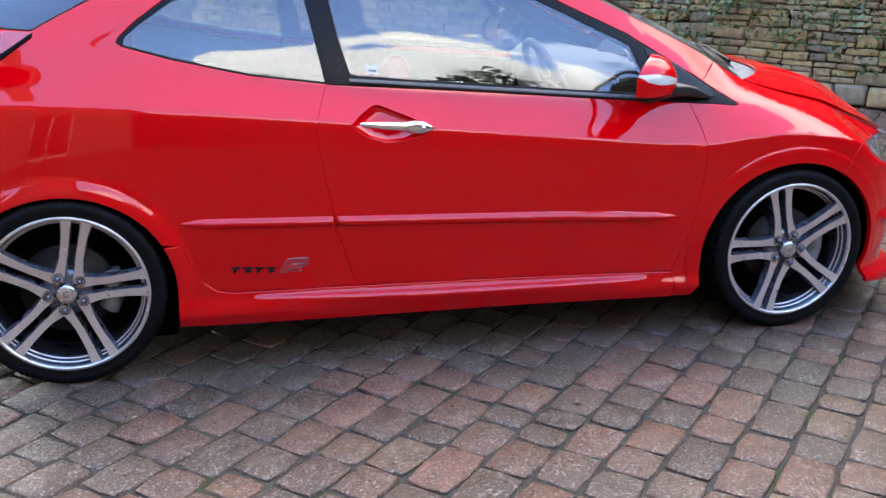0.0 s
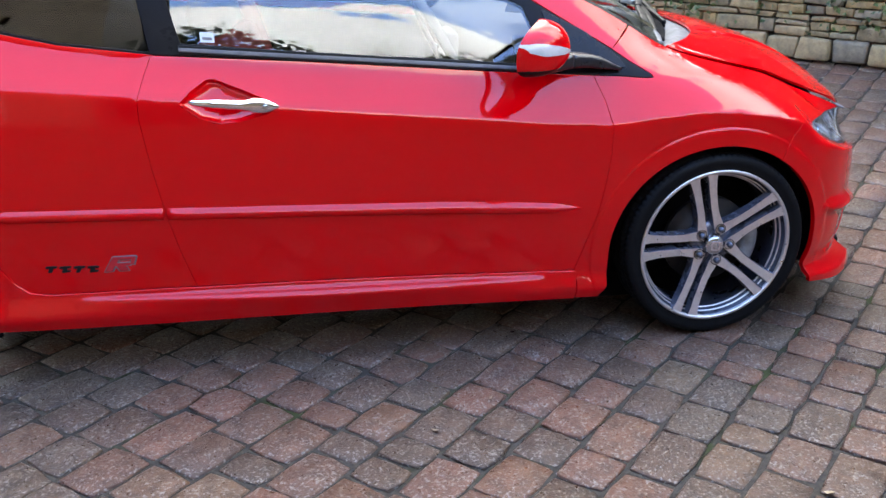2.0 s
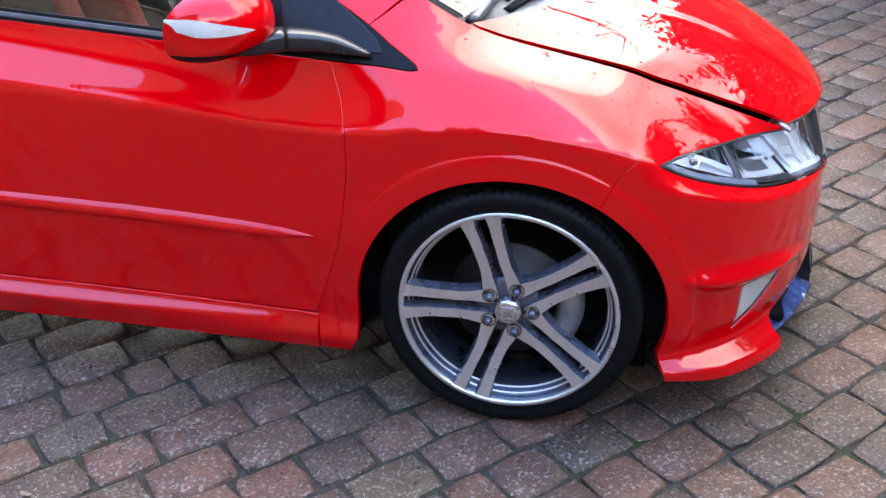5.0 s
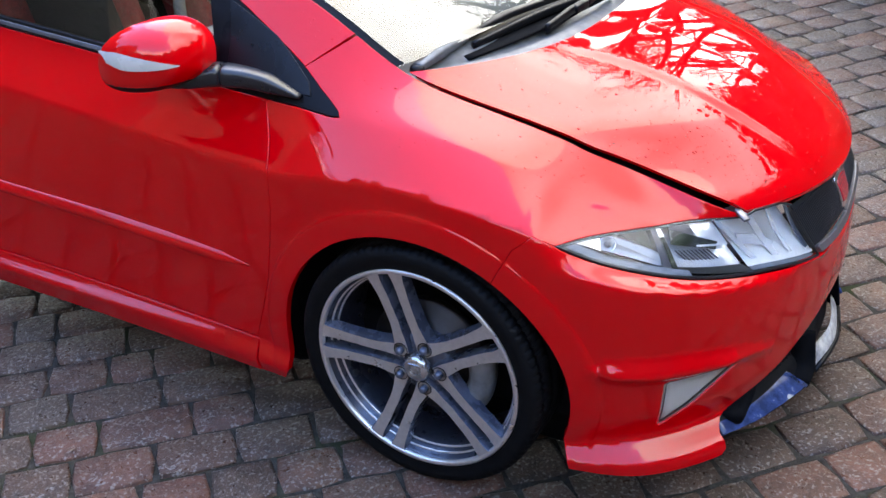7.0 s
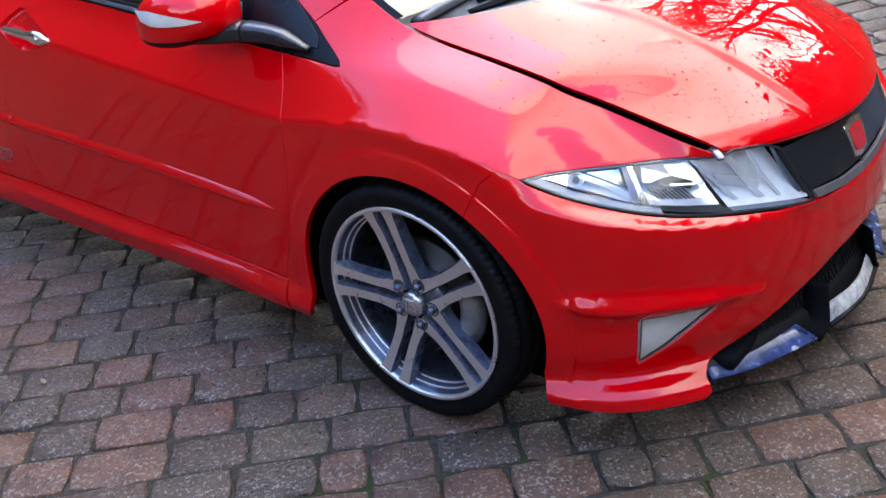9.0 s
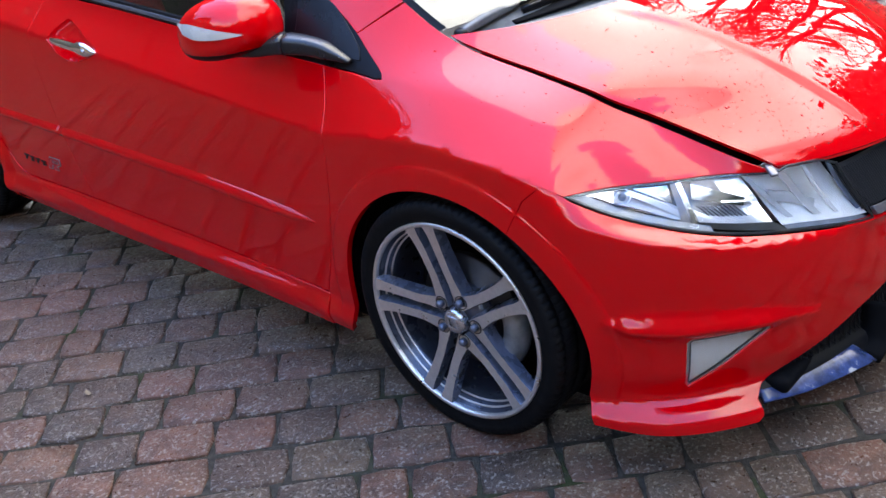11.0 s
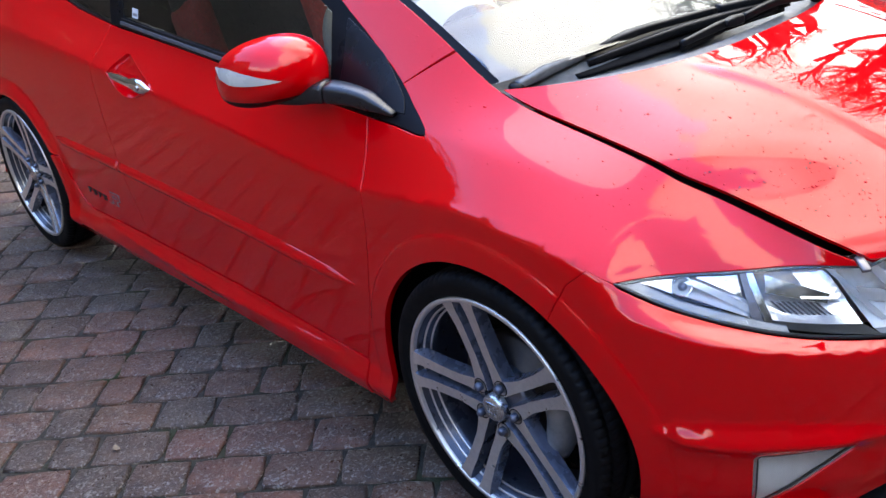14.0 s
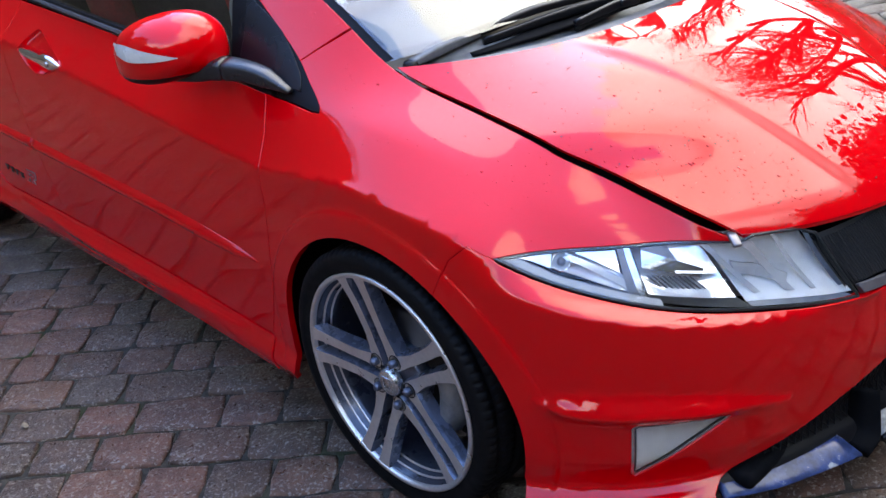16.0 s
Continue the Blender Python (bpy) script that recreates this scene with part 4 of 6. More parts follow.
def headlamp_inside(hl, outline, m):
    """Indicator, main and inner reflectors with blades, posts, fine ribs and a dark bezel under the clear lens."""
    flipv = np.array((1, -1 if m else 1, 1))
    skin_panel("housing", outline, LAMPCHROME, hl, out=-0.056, lip=0, gap=0.003, mirror=m, step=0.02)
    span = S_LI - S_LO - 0.020
    d1, d2 = ((project(*p)[0] - S_LO - 0.016) / span for p in ((3.135, -0.61), (3.262, -0.47)))
    seal = inset(dense(outline, 0.011), 0.0045)
    skin_panel("lamp_seal", outline, LAMPDARK, hl, holes=[[tuple(v) for v in seal]], out=-0.002, lip=0.004, gap=0.0015, mirror=m, step=0.01)
    # smoky rim round the outer corner, dark bezel along the foot
    for k in range(6):
        a, b = k / 6 * (d1 + 0.06), (k + 1) / 6 * (d1 + 0.06)
        ha, hb = (float(np.interp(q, [0, 0.03, 0.12, d1 + 0.06], [0.85, 0.55, 0.20, 0.10])) for q in (a, b))
        lamp_plate("smoky_rim", [(a, 0.0, -0.004), (b, 0.0, -0.004), (b, hb, -0.008), (a, ha, -0.008)], LAMPGREY, hl, m, 5, 4)
    lamp_plate("foot_bezel", [(0.62 * d1, 0.10, -0.007), (d2 + 0.02, 0.0, -0.006), (d2 - 0.01, 0.12, -0.014), (0.70 * d1, 0.14, -0.014)], LAMPDARK, hl, m, 16, 4, label="dark lower lamp bezel")
    lamp_plate("foot_bezel", [(d2 + 0.02, 0.0, -0.010), (0.99, 0.0, -0.010), (0.97, 0.07, -0.014), (d2 + 0.01, 0.07, -0.014)], LAMPGREY, hl, m, 12, 4)
    # indicator
    lamp_plate("indicator_reflector", [(0.22 * d1, 0.40, -0.016), (0.99 * d1, 0.08, -0.018), (0.99 * d1, 0.97, -0.046), (0.16 * d1, 0.95, -0.030)], REFLECTOR, hl, m, 14, 8, bow=0.010)
    lamp_plate("indicator_wedge", [(0.10 * d1, 0.66, -0.010), (0.34 * d1, 0.34, -0.012), (0.36 * d1, 0.94, -0.010), (0.08 * d1, 0.92, -0.009)], REFLECTOR, hl, m, 6, 6)
    lamp_plate("indicator_blade", [(0.44 * d1, 0.74, -0.010), (0.93 * d1, 0.18, -0.016), (1.00 * d1, 0.30, -0.012), (0.52 * d1, 0.86, -0.008)], REFLECTOR, hl, m, 10, 4)
    lamp_plate("indicator_shade", [(0.56 * d1, 0.80, -0.022), (0.97 * d1, 0.36, -0.026), (0.97 * d1, 0.90, -0.020), (0.60 * d1, 0.92, -0.020)], LAMPCHROME, hl, m, 8, 5)
    c = in_lamp(0.43 * d1, 0.56, -0.020)[0]
    i = int(np.argmin(np.abs(PS - project(c[0], c[1])[0])))
    ax = unit(np.array((PN[i, 0], PN[i, 1], 0.55)))
    q = np.array(Vector(-ax).to_track_quat("Y", "Z").to_matrix()).T
    v, f = lathe([(0.019, 0.0), (0.017, -0.003), (0.015, 0.003), (0.008, 0.012), (0.0, 0.014)], 24)
    mesh_part("bulb_holder", (v @ q + c) * flipv, f, LAMPCHROME, hl)
    bm = bmesh.new()
    bmesh.ops.create_uvsphere(bm, u_segments=14, v_segments=8, radius=0.0085)
    bmesh.ops.translate(bm, vec=tuple((c + 0.003 * ax) * flipv), verts=bm.verts)
    part("bulb", bm, BADGEGREY, hl)
    # post between indicator and main beam
    lamp_plate("post_slot", [(d1 - 0.030, 0.04, -0.012), (d1 + 0.002, 0.04, -0.012), (d1 + 0.002, 0.99, -0.006), (d1 - 0.018, 0.99, -0.006)], BADGEGREY, hl, m, 4, 6)
    lamp_plate("post", [(d1 + 0.004, 0.06, -0.010), (d1 + 0.024, 0.06, -0.010), (d1 + 0.024, 0.97, -0.006), (d1 + 0.004, 0.97, -0.006)], LAMPCHROME, hl, m, 4, 6)
    # main beam
    lamp_plate("main_reflector", [(d1 + 0.03, 0.11, -0.018), (d2 - 0.01, 0.11, -0.018), (d2 - 0.02, 0.98, -0.050), (d1 + 0.03, 0.98, -0.050)], REFLECTOR, hl, m, 16, 8, bow=0.012)
    lamp_plate("main_blade", [(d1 + 0.04, 0.60, -0.012), (d2 - 0.08, 0.44, -0.014), (d2 - 0.06, 0.58, -0.012), (d1 + 0.06, 0.90, -0.010)], LAMPCHROME, hl, m, 8, 4)
    lamp_plate("main_hood", [(d1 + 0.07, 0.74, -0.013), (d1 + 0.16, 0.72, -0.013), (d1 + 0.15, 0.94, -0.010), (d1 + 0.06, 0.94, -0.010)], BADGEGREY, hl, m, 6, 4)
    lamp_plate("main_window", [(d2 - 0.15, 0.52, -0.012), (d2 - 0.02, 0.50, -0.012), (d2 - 0.03, 0.92, -0.020), (d2 - 0.16, 0.92, -0.020)], REFLECTOR, hl, m, 6, 6)
    for k in range(9):
        u0 = d1 + 0.045 + (d2 - d1 - 0.16) * k / 8
        lamp_plate("rib", [(u0 + 0.030, 0.22, -0.026), (u0 + 0.038, 0.22, -0.026), (u0 + 0.008, 0.44, -0.019), (u0, 0.44, -0.019)], BADGEGREY, hl, m, 2, 4, 0.002)
    # inner light
    lamp_plate("inner_reflector", [(d2 + 0.01, 0.07, -0.012), (1.0, 0.07, -0.010), (0.99, 0.96, -0.040), (d2 - 0.01, 0.96, -0.040)], FOGWHITE, hl, m, 14, 8, bow=0.012)
    for u0, u1, w, mat in ((d2 - 0.035, d2 + 0.045, 0.022, REFLECTOR), (d2 + 0.08, d2 + 0.14, 0.030, REFLECTOR), (d2 + 0.18, d2 + 0.22, 0.016, REFLECTOR), (0.965, 0.975, 0.022, LAMPGREY)):
        lamp_plate("inner_fin", [(u1, 0.16, -0.014), (u1 + w, 0.16, -0.014), (u0 + w, 0.97, -0.006), (u0, 0.97, -0.006)], mat, hl, m, 4, 8)
    lamp_plate("inner_vane", [(d2 + 0.03, 0.46, -0.014), (d2 + 0.16, 0.26, -0.016), (d2 + 0.18, 0.38, -0.014), (d2 + 0.03, 0.68, -0.012)], REFLECTOR, hl, m, 6, 4)
    bm = rounded_box((0.038, 0.018, 0.008), 0.003, 2)
    bmesh.ops.transform(bm, matrix=pose(*(np.array((3.258, -0.478, 0.690)) * flipv), 0, 20, -35 if not m else 35), verts=bm.verts)
    part("lamp_tab", bm, BADGEGREY, hl)


sides(build_sides)

# bonnet, slightly raised where it is unlatched
def bonnet_point(a, b, drop=0.0):
    s = at_x(2.497) + 0.006 + (S_TIP - 0.006 - at_x(2.497)) * b
    e = skin(s, np.interp(s, SG, LZ[-1]))
    lift = 0.004 + 0.016 * b
    ctr_x = 2.765 + (3.402 - 2.765) * b
    ctr_z = pchip([2.765, 2.95, 3.1, 3.25, 3.402], [0.945, 0.902, 0.846, 0.765, 0.662], ctr_x)
    p = 2.8 - 0.8 * b
    f = 1 - (1 - a) ** p
    g = 1 - (1 - a) ** 2.0
    y = e[:, 1] * (1 - a)
    y = y + 0.006 * (1 - a)
    x = e[:, 0] + (ctr_x - e[:, 0]) * f
    z = e[:, 2] + lift + (ctr_z - e[:, 2]) * g
    z = z + 0.012 * np.sin(np.pi * np.clip(b, 0, 1)) * (1 - a) * a * 2
    k = np.clip((a - 0.49 - 0.09 * b) / 0.055, 0, 1)
    z = z + 0.007 * k * k * (3 - 2 * k) * np.clip(b / 0.15, 0, 1) * np.clip((1 - b) / 0.12, 0, 1)
    # nose of the panel rolls over
    z = z - 0.012 * np.clip((b - 0.93) / 0.07, 0, 1) ** 2
    return np.stack((x, y, z - drop), axis=1)


def build_bonnet():
    na, nb = 70, 60
    a = np.concatenate((np.linspace(0, 1, na), 2 - np.linspace(0, 1, na)[::-1][1:]))
    b = np.linspace(0, 1, nb)
    A, B = np.meshgrid(a, b, indexing="ij")
    fold = np.where(A > 1, 2 - A, A).ravel()

    def surface(drop):
        v = bonnet_point(fold, B.ravel(), drop)
        v[:, 1] *= np.where(A.ravel() > 1, -1, 1)
        return v

    v = surface(0)
    m = len(a)
    f = [(i * nb + j, i * nb + j + 1, (i + 1) * nb + j + 1, (i + 1) * nb + j) for i in range(m - 1) for j in range(nb - 1)]
    ring = [i * nb for i in range(m)] + [(m - 1) * nb + j for j in range(1, nb)] + [i * nb + nb - 1 for i in range(m - 2, -1, -1)] + [j for j in range(nb - 2, 0, -1)]
    n0 = len(v)
    low = v[ring] * (1, 0.99, 1) - np.array((0, 0, 0.009))
    V = np.vstack((v, v[ring] - (0, 0, 0.001), low))
    k = len(ring)
    f += [(n0 + i, n0 + (i + 1) % k, n0 + k + (i + 1) % k, n0 + k + i) for i in range(k)]
    hood = mesh_part("bonnet", V, f, PAINT, car)
    # dark copy of the bonnet just below it, standing in for the shade inside
    under = surface(0.055)
    under[:, 1] *= 0.97
    mesh_part("bonnet_gap_shade", under, [q[::-1] for k, q in enumerate(f[:(m - 1) * (nb - 1)]) if k % (nb - 1) < 0.82 * nb], DARK, car)
    return hood


build_bonnet()


def rain_beads():
    """Drying drops of rain on the bonnet and on the top of the wing."""
    rng = np.random.default_rng(77)
    n = 300
    a = np.concatenate((rng.uniform(0.03, 0.98, n // 2), np.clip(rng.normal(0.30, 0.13, n - n // 2), 0.03, 0.97)))
    b = np.concatenate((rng.uniform(0.08, 0.96, n // 2), np.clip(rng.normal(0.78, 0.12, n - n // 2), 0.1, 0.97)))
    c = bonnet_point(a, b)
    up = np.cross(bonnet_point(a, b + 0.004) - c, bonnet_point(a + 0.004, b) - c)
    up = up * np.sign(up[:, 2:])
    flip = np.where(rng.uniform(0, 1, n) < 0.3, -1.0, 1.0)
    c[:, 1] *= flip
    up[:, 1] *= flip
    k = 90
    s = rng.uniform(at_x(2.20), at_x(3.05), k)
    z = np.interp(s, SG, LZ[-1]) - 0.008 - np.abs(rng.normal(0, 0.035, k))
    c = np.vstack((c, skin(s, z)))
    up = np.vstack((unit(up), skin_frame(s, z)[2]))
    up[n:] *= np.sign(up[n:, 2:])
    size = rng.uniform(0.0009, 0.0020, n + k) * (1 + 0.7 * (rng.uniform(0, 1, n + k) > 0.9))
    V, F = [], []
    ang = np.linspace(0, 2 * np.pi, 8, endpoint=False)
    for p, w, r in zip(c, up, size):
        e1 = unit(np.cross(w, (0.0, 1.0, 0.1)))
        e2 = np.cross(w, e1)
        long_ = rng.uniform(1.0, 1.5)
        i = len(V)
        for q, h in ((1.0, -0.0004), (0.86, 0.30 * r), (0.45, 0.50 * r)):
            V += [p + r * q * (np.cos(t) * e1 * long_ + np.sin(t) * e2) + w * h for t in ang]
        V.append(p + w * 0.56 * r)
        F += [(i + 8 * g + j, i + 8 * g + (j + 1) % 8, i + 8 * g + 8 + (j + 1) % 8, i + 8 * g + 8 + j) for g in range(2) for j in range(8)]
        F += [(i + 16 + j, i + 16 + (j + 1) % 8, i + 24) for j in range(8)]
    tagged(mesh_part("rain_drops", V, F, PAINT), "small clear rain drops drying on red paint", "water drops", kind="stuff")


rain_beads()


# windscreen, roof, cowl
def loft(name, edge, centre, mat, p, n=40, lip=0.0, lift=0.0):
    """A sheet between the right edge curve, its mirror image and the centre curve."""
    e, c = np.asarray(edge), np.asarray(centre)
    a = np.linspace(-1, 1, 2 * n + 1)
    u = 1 - np.abs(a)[:, None]
    f = 1 - (1 - u) ** p
    x = e[None, :, 0] + (c[None, :, 0] - e[None, :, 0]) * f
    z = e[None, :, 2] + (c[None, :, 2] - e[None, :, 2]) * f + lift
    y = e[None, :, 1] * np.abs(a)[:, None] * np.sign(-a)[:, None] * -1
    y = np.where(a[:, None] < 0, e[None, :, 1] * -a[:, None], -e[None, :, 1] * a[:, None])
    v = np.stack((x, y, z), axis=2).reshape(-1, 3)
    k = len(e)
    fc = [(i * k + j, (i + 1) * k + j, (i + 1) * k + j + 1, i * k + j + 1) for i in range(2 * n) for j in range(k - 1)]
    return mesh_part(name, v, fc, mat, car)


def edge_at(x):
    s = np.array([at_x(v) for v in np.atleast_1d(x)])
    return skin(s, np.interp(s, SG, LZ[-1]))


xs = np.linspace(2.47, 1.52, 28)
t = np.linspace(0, 1, 28)
ws = loft("windscreen", edge_at(xs) * (1, 0.985, 1) - (0, 0, 0.004), np.stack((2.60 - 0.96 * t, 0 * t, 0.978 + 0.469 * t + 0.02 * t * (1 - t)), axis=1), SCREEN, 2.2)
ws.visible_shadow = False
frit_e = edge_at(xs) * (1, 0.999, 1) - (0, 0, 0.002)
frit = np.vstack((frit_e, edge_at(xs) * (1, 0.972, 1) + np.stack((0.012 * np.ones(28), 0 * t, 0.003 + 0 * t), axis=1)))
for sgn in (1, -1):
    mesh_part("windscreen_seal", frit * (1, sgn, 1), [(i, i + 1, 29 + i, 28 + i) for i in range(27)], SURROUND, car)
xr = np.linspace(1.54, -0.28, 40)
tr = np.linspace(0, 1, 40)
loft("roof", edge_at(xr), np.stack((1.64 - 1.98 * tr, 0 * tr, pchip([0, 0.3, 0.6, 1.0], [1.447, 1.462, 1.44, 1.335], tr)), axis=1), PAINT, 2.4)
xr = np.linspace(-0.28, -0.42, 10)
loft("rear_window", edge_at(xr), np.stack((np.linspace(-0.34, -0.50, 10), np.zeros(10), np.linspace(1.333, 1.07, 10)), axis=1), PANE, 2.4)
# scuttle panel between glass and bonnet
b0 = bonnet_point(np.linspace(0, 1, 30), np.zeros(30))
aa = np.linspace(0, 1, 30)
ff = 1 - (1 - aa) ** 2.2
g0 = np.stack((2.43 + 0.17 * ff, -0.585 * (1 - aa), 0.955 + 0.023 * ff), axis=1)
b0 = b0 * (1, 0.985, 1) - (0, 0, 0.010)
rows = [b0 + (0.03, 0, -0.022), b0 + (0.004, 0, -0.006), b0 * 0.72 + g0 * 0.28 + (0, 0, -0.006), b0 * 0.5 + g0 * 0.5 + (0, 0, -0.030), b0 * 0.2 + g0 * 0.8 + (0, 0, -0.022), g0 + (-0.05, 0, -0.012)]
V = np.vstack(rows)
V = np.vstack((V, V * (1, -1, 1)))
F = [(r * 30 + i, r * 30 + i + 1, (r + 1) * 30 + i + 1, (r + 1) * 30 + i) for r in range(5) for i in range(29)]
F += [tuple(180 + i for i in f[::-1]) for f in F]
mesh_part("scuttle_panel", V, F, COWLGREY, car, label="weathered grey plastic scuttle panel")


def bar(name, path, wide, tall, mat, parent, label=""):
    """A square-shouldered bar along a smooth path."""
    path = np.array(path, dtype=float)
    q = np.linspace(0, 1, 24)
    k = np.linspace(0, 1, len(path))
    mid = np.stack([pchip(k, path[:, j], q) for j in range(3)], axis=1)
    w, h = (np.interp(q, np.linspace(0, 1, len(x)), x) for x in (wide, tall))
    ang = np.arange(16) * 2 * np.pi / 16 + np.pi / 16
    ca, sa = (np.sign(x) * np.abs(x) ** 0.45 for x in (np.cos(ang), np.sin(ang)))
    tang = unit(np.gradient(mid, axis=0))
    side = unit(np.cross(tang, (0, 0, 1.0)))
    up = np.cross(side, tang)
    V = (mid[:, None] + side[:, None] * (w[:, None] * ca)[..., None] + up[:, None] * (h[:, None] * sa)[..., None]).reshape(-1, 3)
    F = [(i * 16 + j, i * 16 + (j + 1) % 16, (i + 1) * 16 + (j + 1) % 16, (i + 1) * 16 + j) for i in range(23) for j in range(16)] + [tuple(range(16))[::-1], tuple(23 * 16 + j for j in range(16))]
    return mesh_part(name, V, [f[::-1] for f in F], mat, parent, label=label)


def wiper(base, joint, elbow, tip, blade0, blade1, size=1.0):
    w = thing_part("wiper", car)
    base, joint, elbow, tip = (np.array(p) for p in (base, joint, elbow, tip))
    bar("arm_head", [base, base * 0.5 + joint * 0.5 + (0, 0, 0.004), joint], [0.014, 0.021, 0.019, 0.015], [0.008, 0.012, 0.011, 0.009], COWLGREY, w, "weathered grey wiper arm head")
    bar("wiper_arm", [joint, joint * 0.5 + elbow * 0.5 + (0, 0, 0.010), elbow], [0.014 * size, 0.013 * size, 0.009 * size], [0.009, 0.009, 0.008], BLACK, w)
    b0, b1 = np.array(blade0), np.array(blade1)
    bar("wiper_blade", [b0, b0 * 0.5 + b1 * 0.5 + (0, 0, 0.008), b1], [0.006, 0.011 * size, 0.011 * size, 0.006], [0.007, 0.010, 0.010, 0.007], BLACK, w)
    bar("rubber", [b0 - (0, 0, 0.013), b0 * 0.5 + b1 * 0.5 - (0, 0, 0.006), b1 - (0, 0, 0.013)], [0.004, 0.004], [0.005, 0.005], RUBBER, w)
    bar("blade_clip", [elbow * 0.96 + b1 * 0.04, tip], [0.011, 0.012, 0.010], [0.011, 0.012, 0.008], BLACK, w)
    v, f = lathe([(0.0, 0.006), (0.014, 0.006), (0.018, 0.0), (0.020, -0.03)], 16, axis="z")
    mesh_part("pivot", v + base, f, BLACK, w)


wiper((2.502, -0.555, 0.938), (2.530, -0.375, 0.962), (2.635, -0.02, 0.986), (2.715, 0.16, 0.988), (2.560, -0.385, 0.950), (2.715, 0.17, 0.976))
wiper((2.705, 0.32, 0.966), (2.722, 0.22, 0.970), (2.700, 0.0, 0.970), (2.690, -0.06, 0.968), (2.705, 0.16, 0.964), (2.672, -0.20, 0.955), 0.7)
bar("scuttle_slot", [(2.565, -0.43, 0.930), (2.63, -0.20, 0.948), (2.70, 0.10, 0.958)], [0.012, 0.030, 0.030, 0.018], [0.004, 0.004], DARK, car)

# upper grille with badge
def half(pts):
    return [flat(p) for p in pts]


gr = half([(3.334, -0.328, 0.653), (3.372, -0.15, 0.646)]) + [(S_END, 0.643), (S_END, 0.520)] + half([(3.425, -0.12, 0.524), (3.405, -0.255, 0.545)])
skin_panel("upper_grille", gr, GRILLE, car, out=-0.010, lip=0, gap=0, both=True, step=0.02, label="black honeycomb mesh grille")
base = [flat((3.334, -0.328, 0.648)), flat((3.405, -0.268, 0.545))]
for k in range(44):
    u = k / 43.0
    for sgn in (1, -1):
        s0 = base[0][0] + (S_END - base[0][0]) * u
        z1 = 0.645 - 0.006 * u
        z0 = 0.548 - 0.026 * u
        s1 = min(S_END, s0 + 0.05)
        c = skin(np.linspace(s0, s1, 6), np.linspace(z1, z0, 6), -0.004)
        v, f = sweep(c * (1, sgn, 1), 0.0020, 5, caps=False)
        mesh_part("grille_bar", v, f, GRILLE, car)
trim = half([(3.405, -0.268, 0.546), (3.425, -0.12, 0.524)]) + [(S_END, 0.519), (S_END, 0.500)] + half([(3.43, -0.12, 0.506), (3.416, -0.262, 0.528)])
skin_panel("grille_trim", trim, BADGEGREY, car, out=0.004, lip=0.01, gap=0.001, both=True, step=0.02, label="dull silver trim strip under the grille")
bz = half([(3.38, -0.052, 0.622)]) + [(S_END, 0.626), (S_END, 0.540)] + half([(3.38, -0.040, 0.546)])
skin_panel("badge", bz, CHROME, car, out=0.004, lip=0.016, gap=0, both=True, step=0.02)
bz = half([(3.38, -0.040, 0.610)]) + [(S_END, 0.614), (S_END, 0.553)] + half([(3.38, -0.029, 0.559)])
skin_panel("badge_face", bz, BADGERED, car, out=0.006, lip=0.003, gap=0, both=True, step=0.02)

# lower opening: dark mesh, splitter blades with lifted paint
lg = half([(3.29, -0.60, 0.17), (3.30, -0.56, 0.205), (3.36, -0.44, 0.255), (3.40, -0.30, 0.31), (3.43, -0.15, 0.35)]) + [(S_END, 0.36), (S_END, 0.14)] + half([(3.42, -0.2, 0.14), (3.33, -0.52, 0.15)])
skin_panel("lower_grille", lg, MESHDARK, car, out=-0.055, lip=0, gap=0, both=True, step=0.02)
for sgn in (1, -1):
    for k in range(30):
        u = k / 29.0
        s0 = project(3.31, -0.56)[0] + (S_END - project(3.31, -0.56)[0]) * u
        z1 = float(np.interp(u, [0, 1], [0.20, 0.35]))
        for d in (-1, 1):
            c = skin(np.clip(np.linspace(s0, s0 + d * 0.06, 5), 0, S_END), np.linspace(z1, 0.188, 5), -0.045)
            v, f = sweep(c * (1, sgn, 1), 0.0022, 4, caps=False)
            mesh_part("mesh_wire", v, f, MESHDARK, car)


def blade(name, outer, inner, thick, mat, label, sgn):
    o, i = (np.array(c, dtype=float) for c in (outer, inner))
    q = np.linspace(0, 1, 16)
    k = np.linspace(0, 1, len(o))
    o, i = (np.stack([pchip(k, c[:, j], q) for j in range(3)], axis=1) for c in (o, i))
    rows = [i, i * 0.5 + o * 0.5 + (0, 0, 0.004), o + (0, 0, 0.0), o + (0.002, 0, -thick * 0.5), o + (-0.002, 0, -thick), i + (0, 0, -thick)]
    V = np.vstack(rows) * (1, sgn, 1)
    n = 16
    F = [(r * n + j, r * n + j + 1, ((r + 1) % 6) * n + j + 1, ((r + 1) % 6) * n + j) for r in range(6) for j in range(n - 1)] + [tuple(r * n for r in range(6)), tuple(r * n + n - 1 for r in range(6))[::-1]]
    F = [f[::-1] for f in F] if sgn > 0 else F
    return mesh_part(name, V, F, mat, car, label=label)


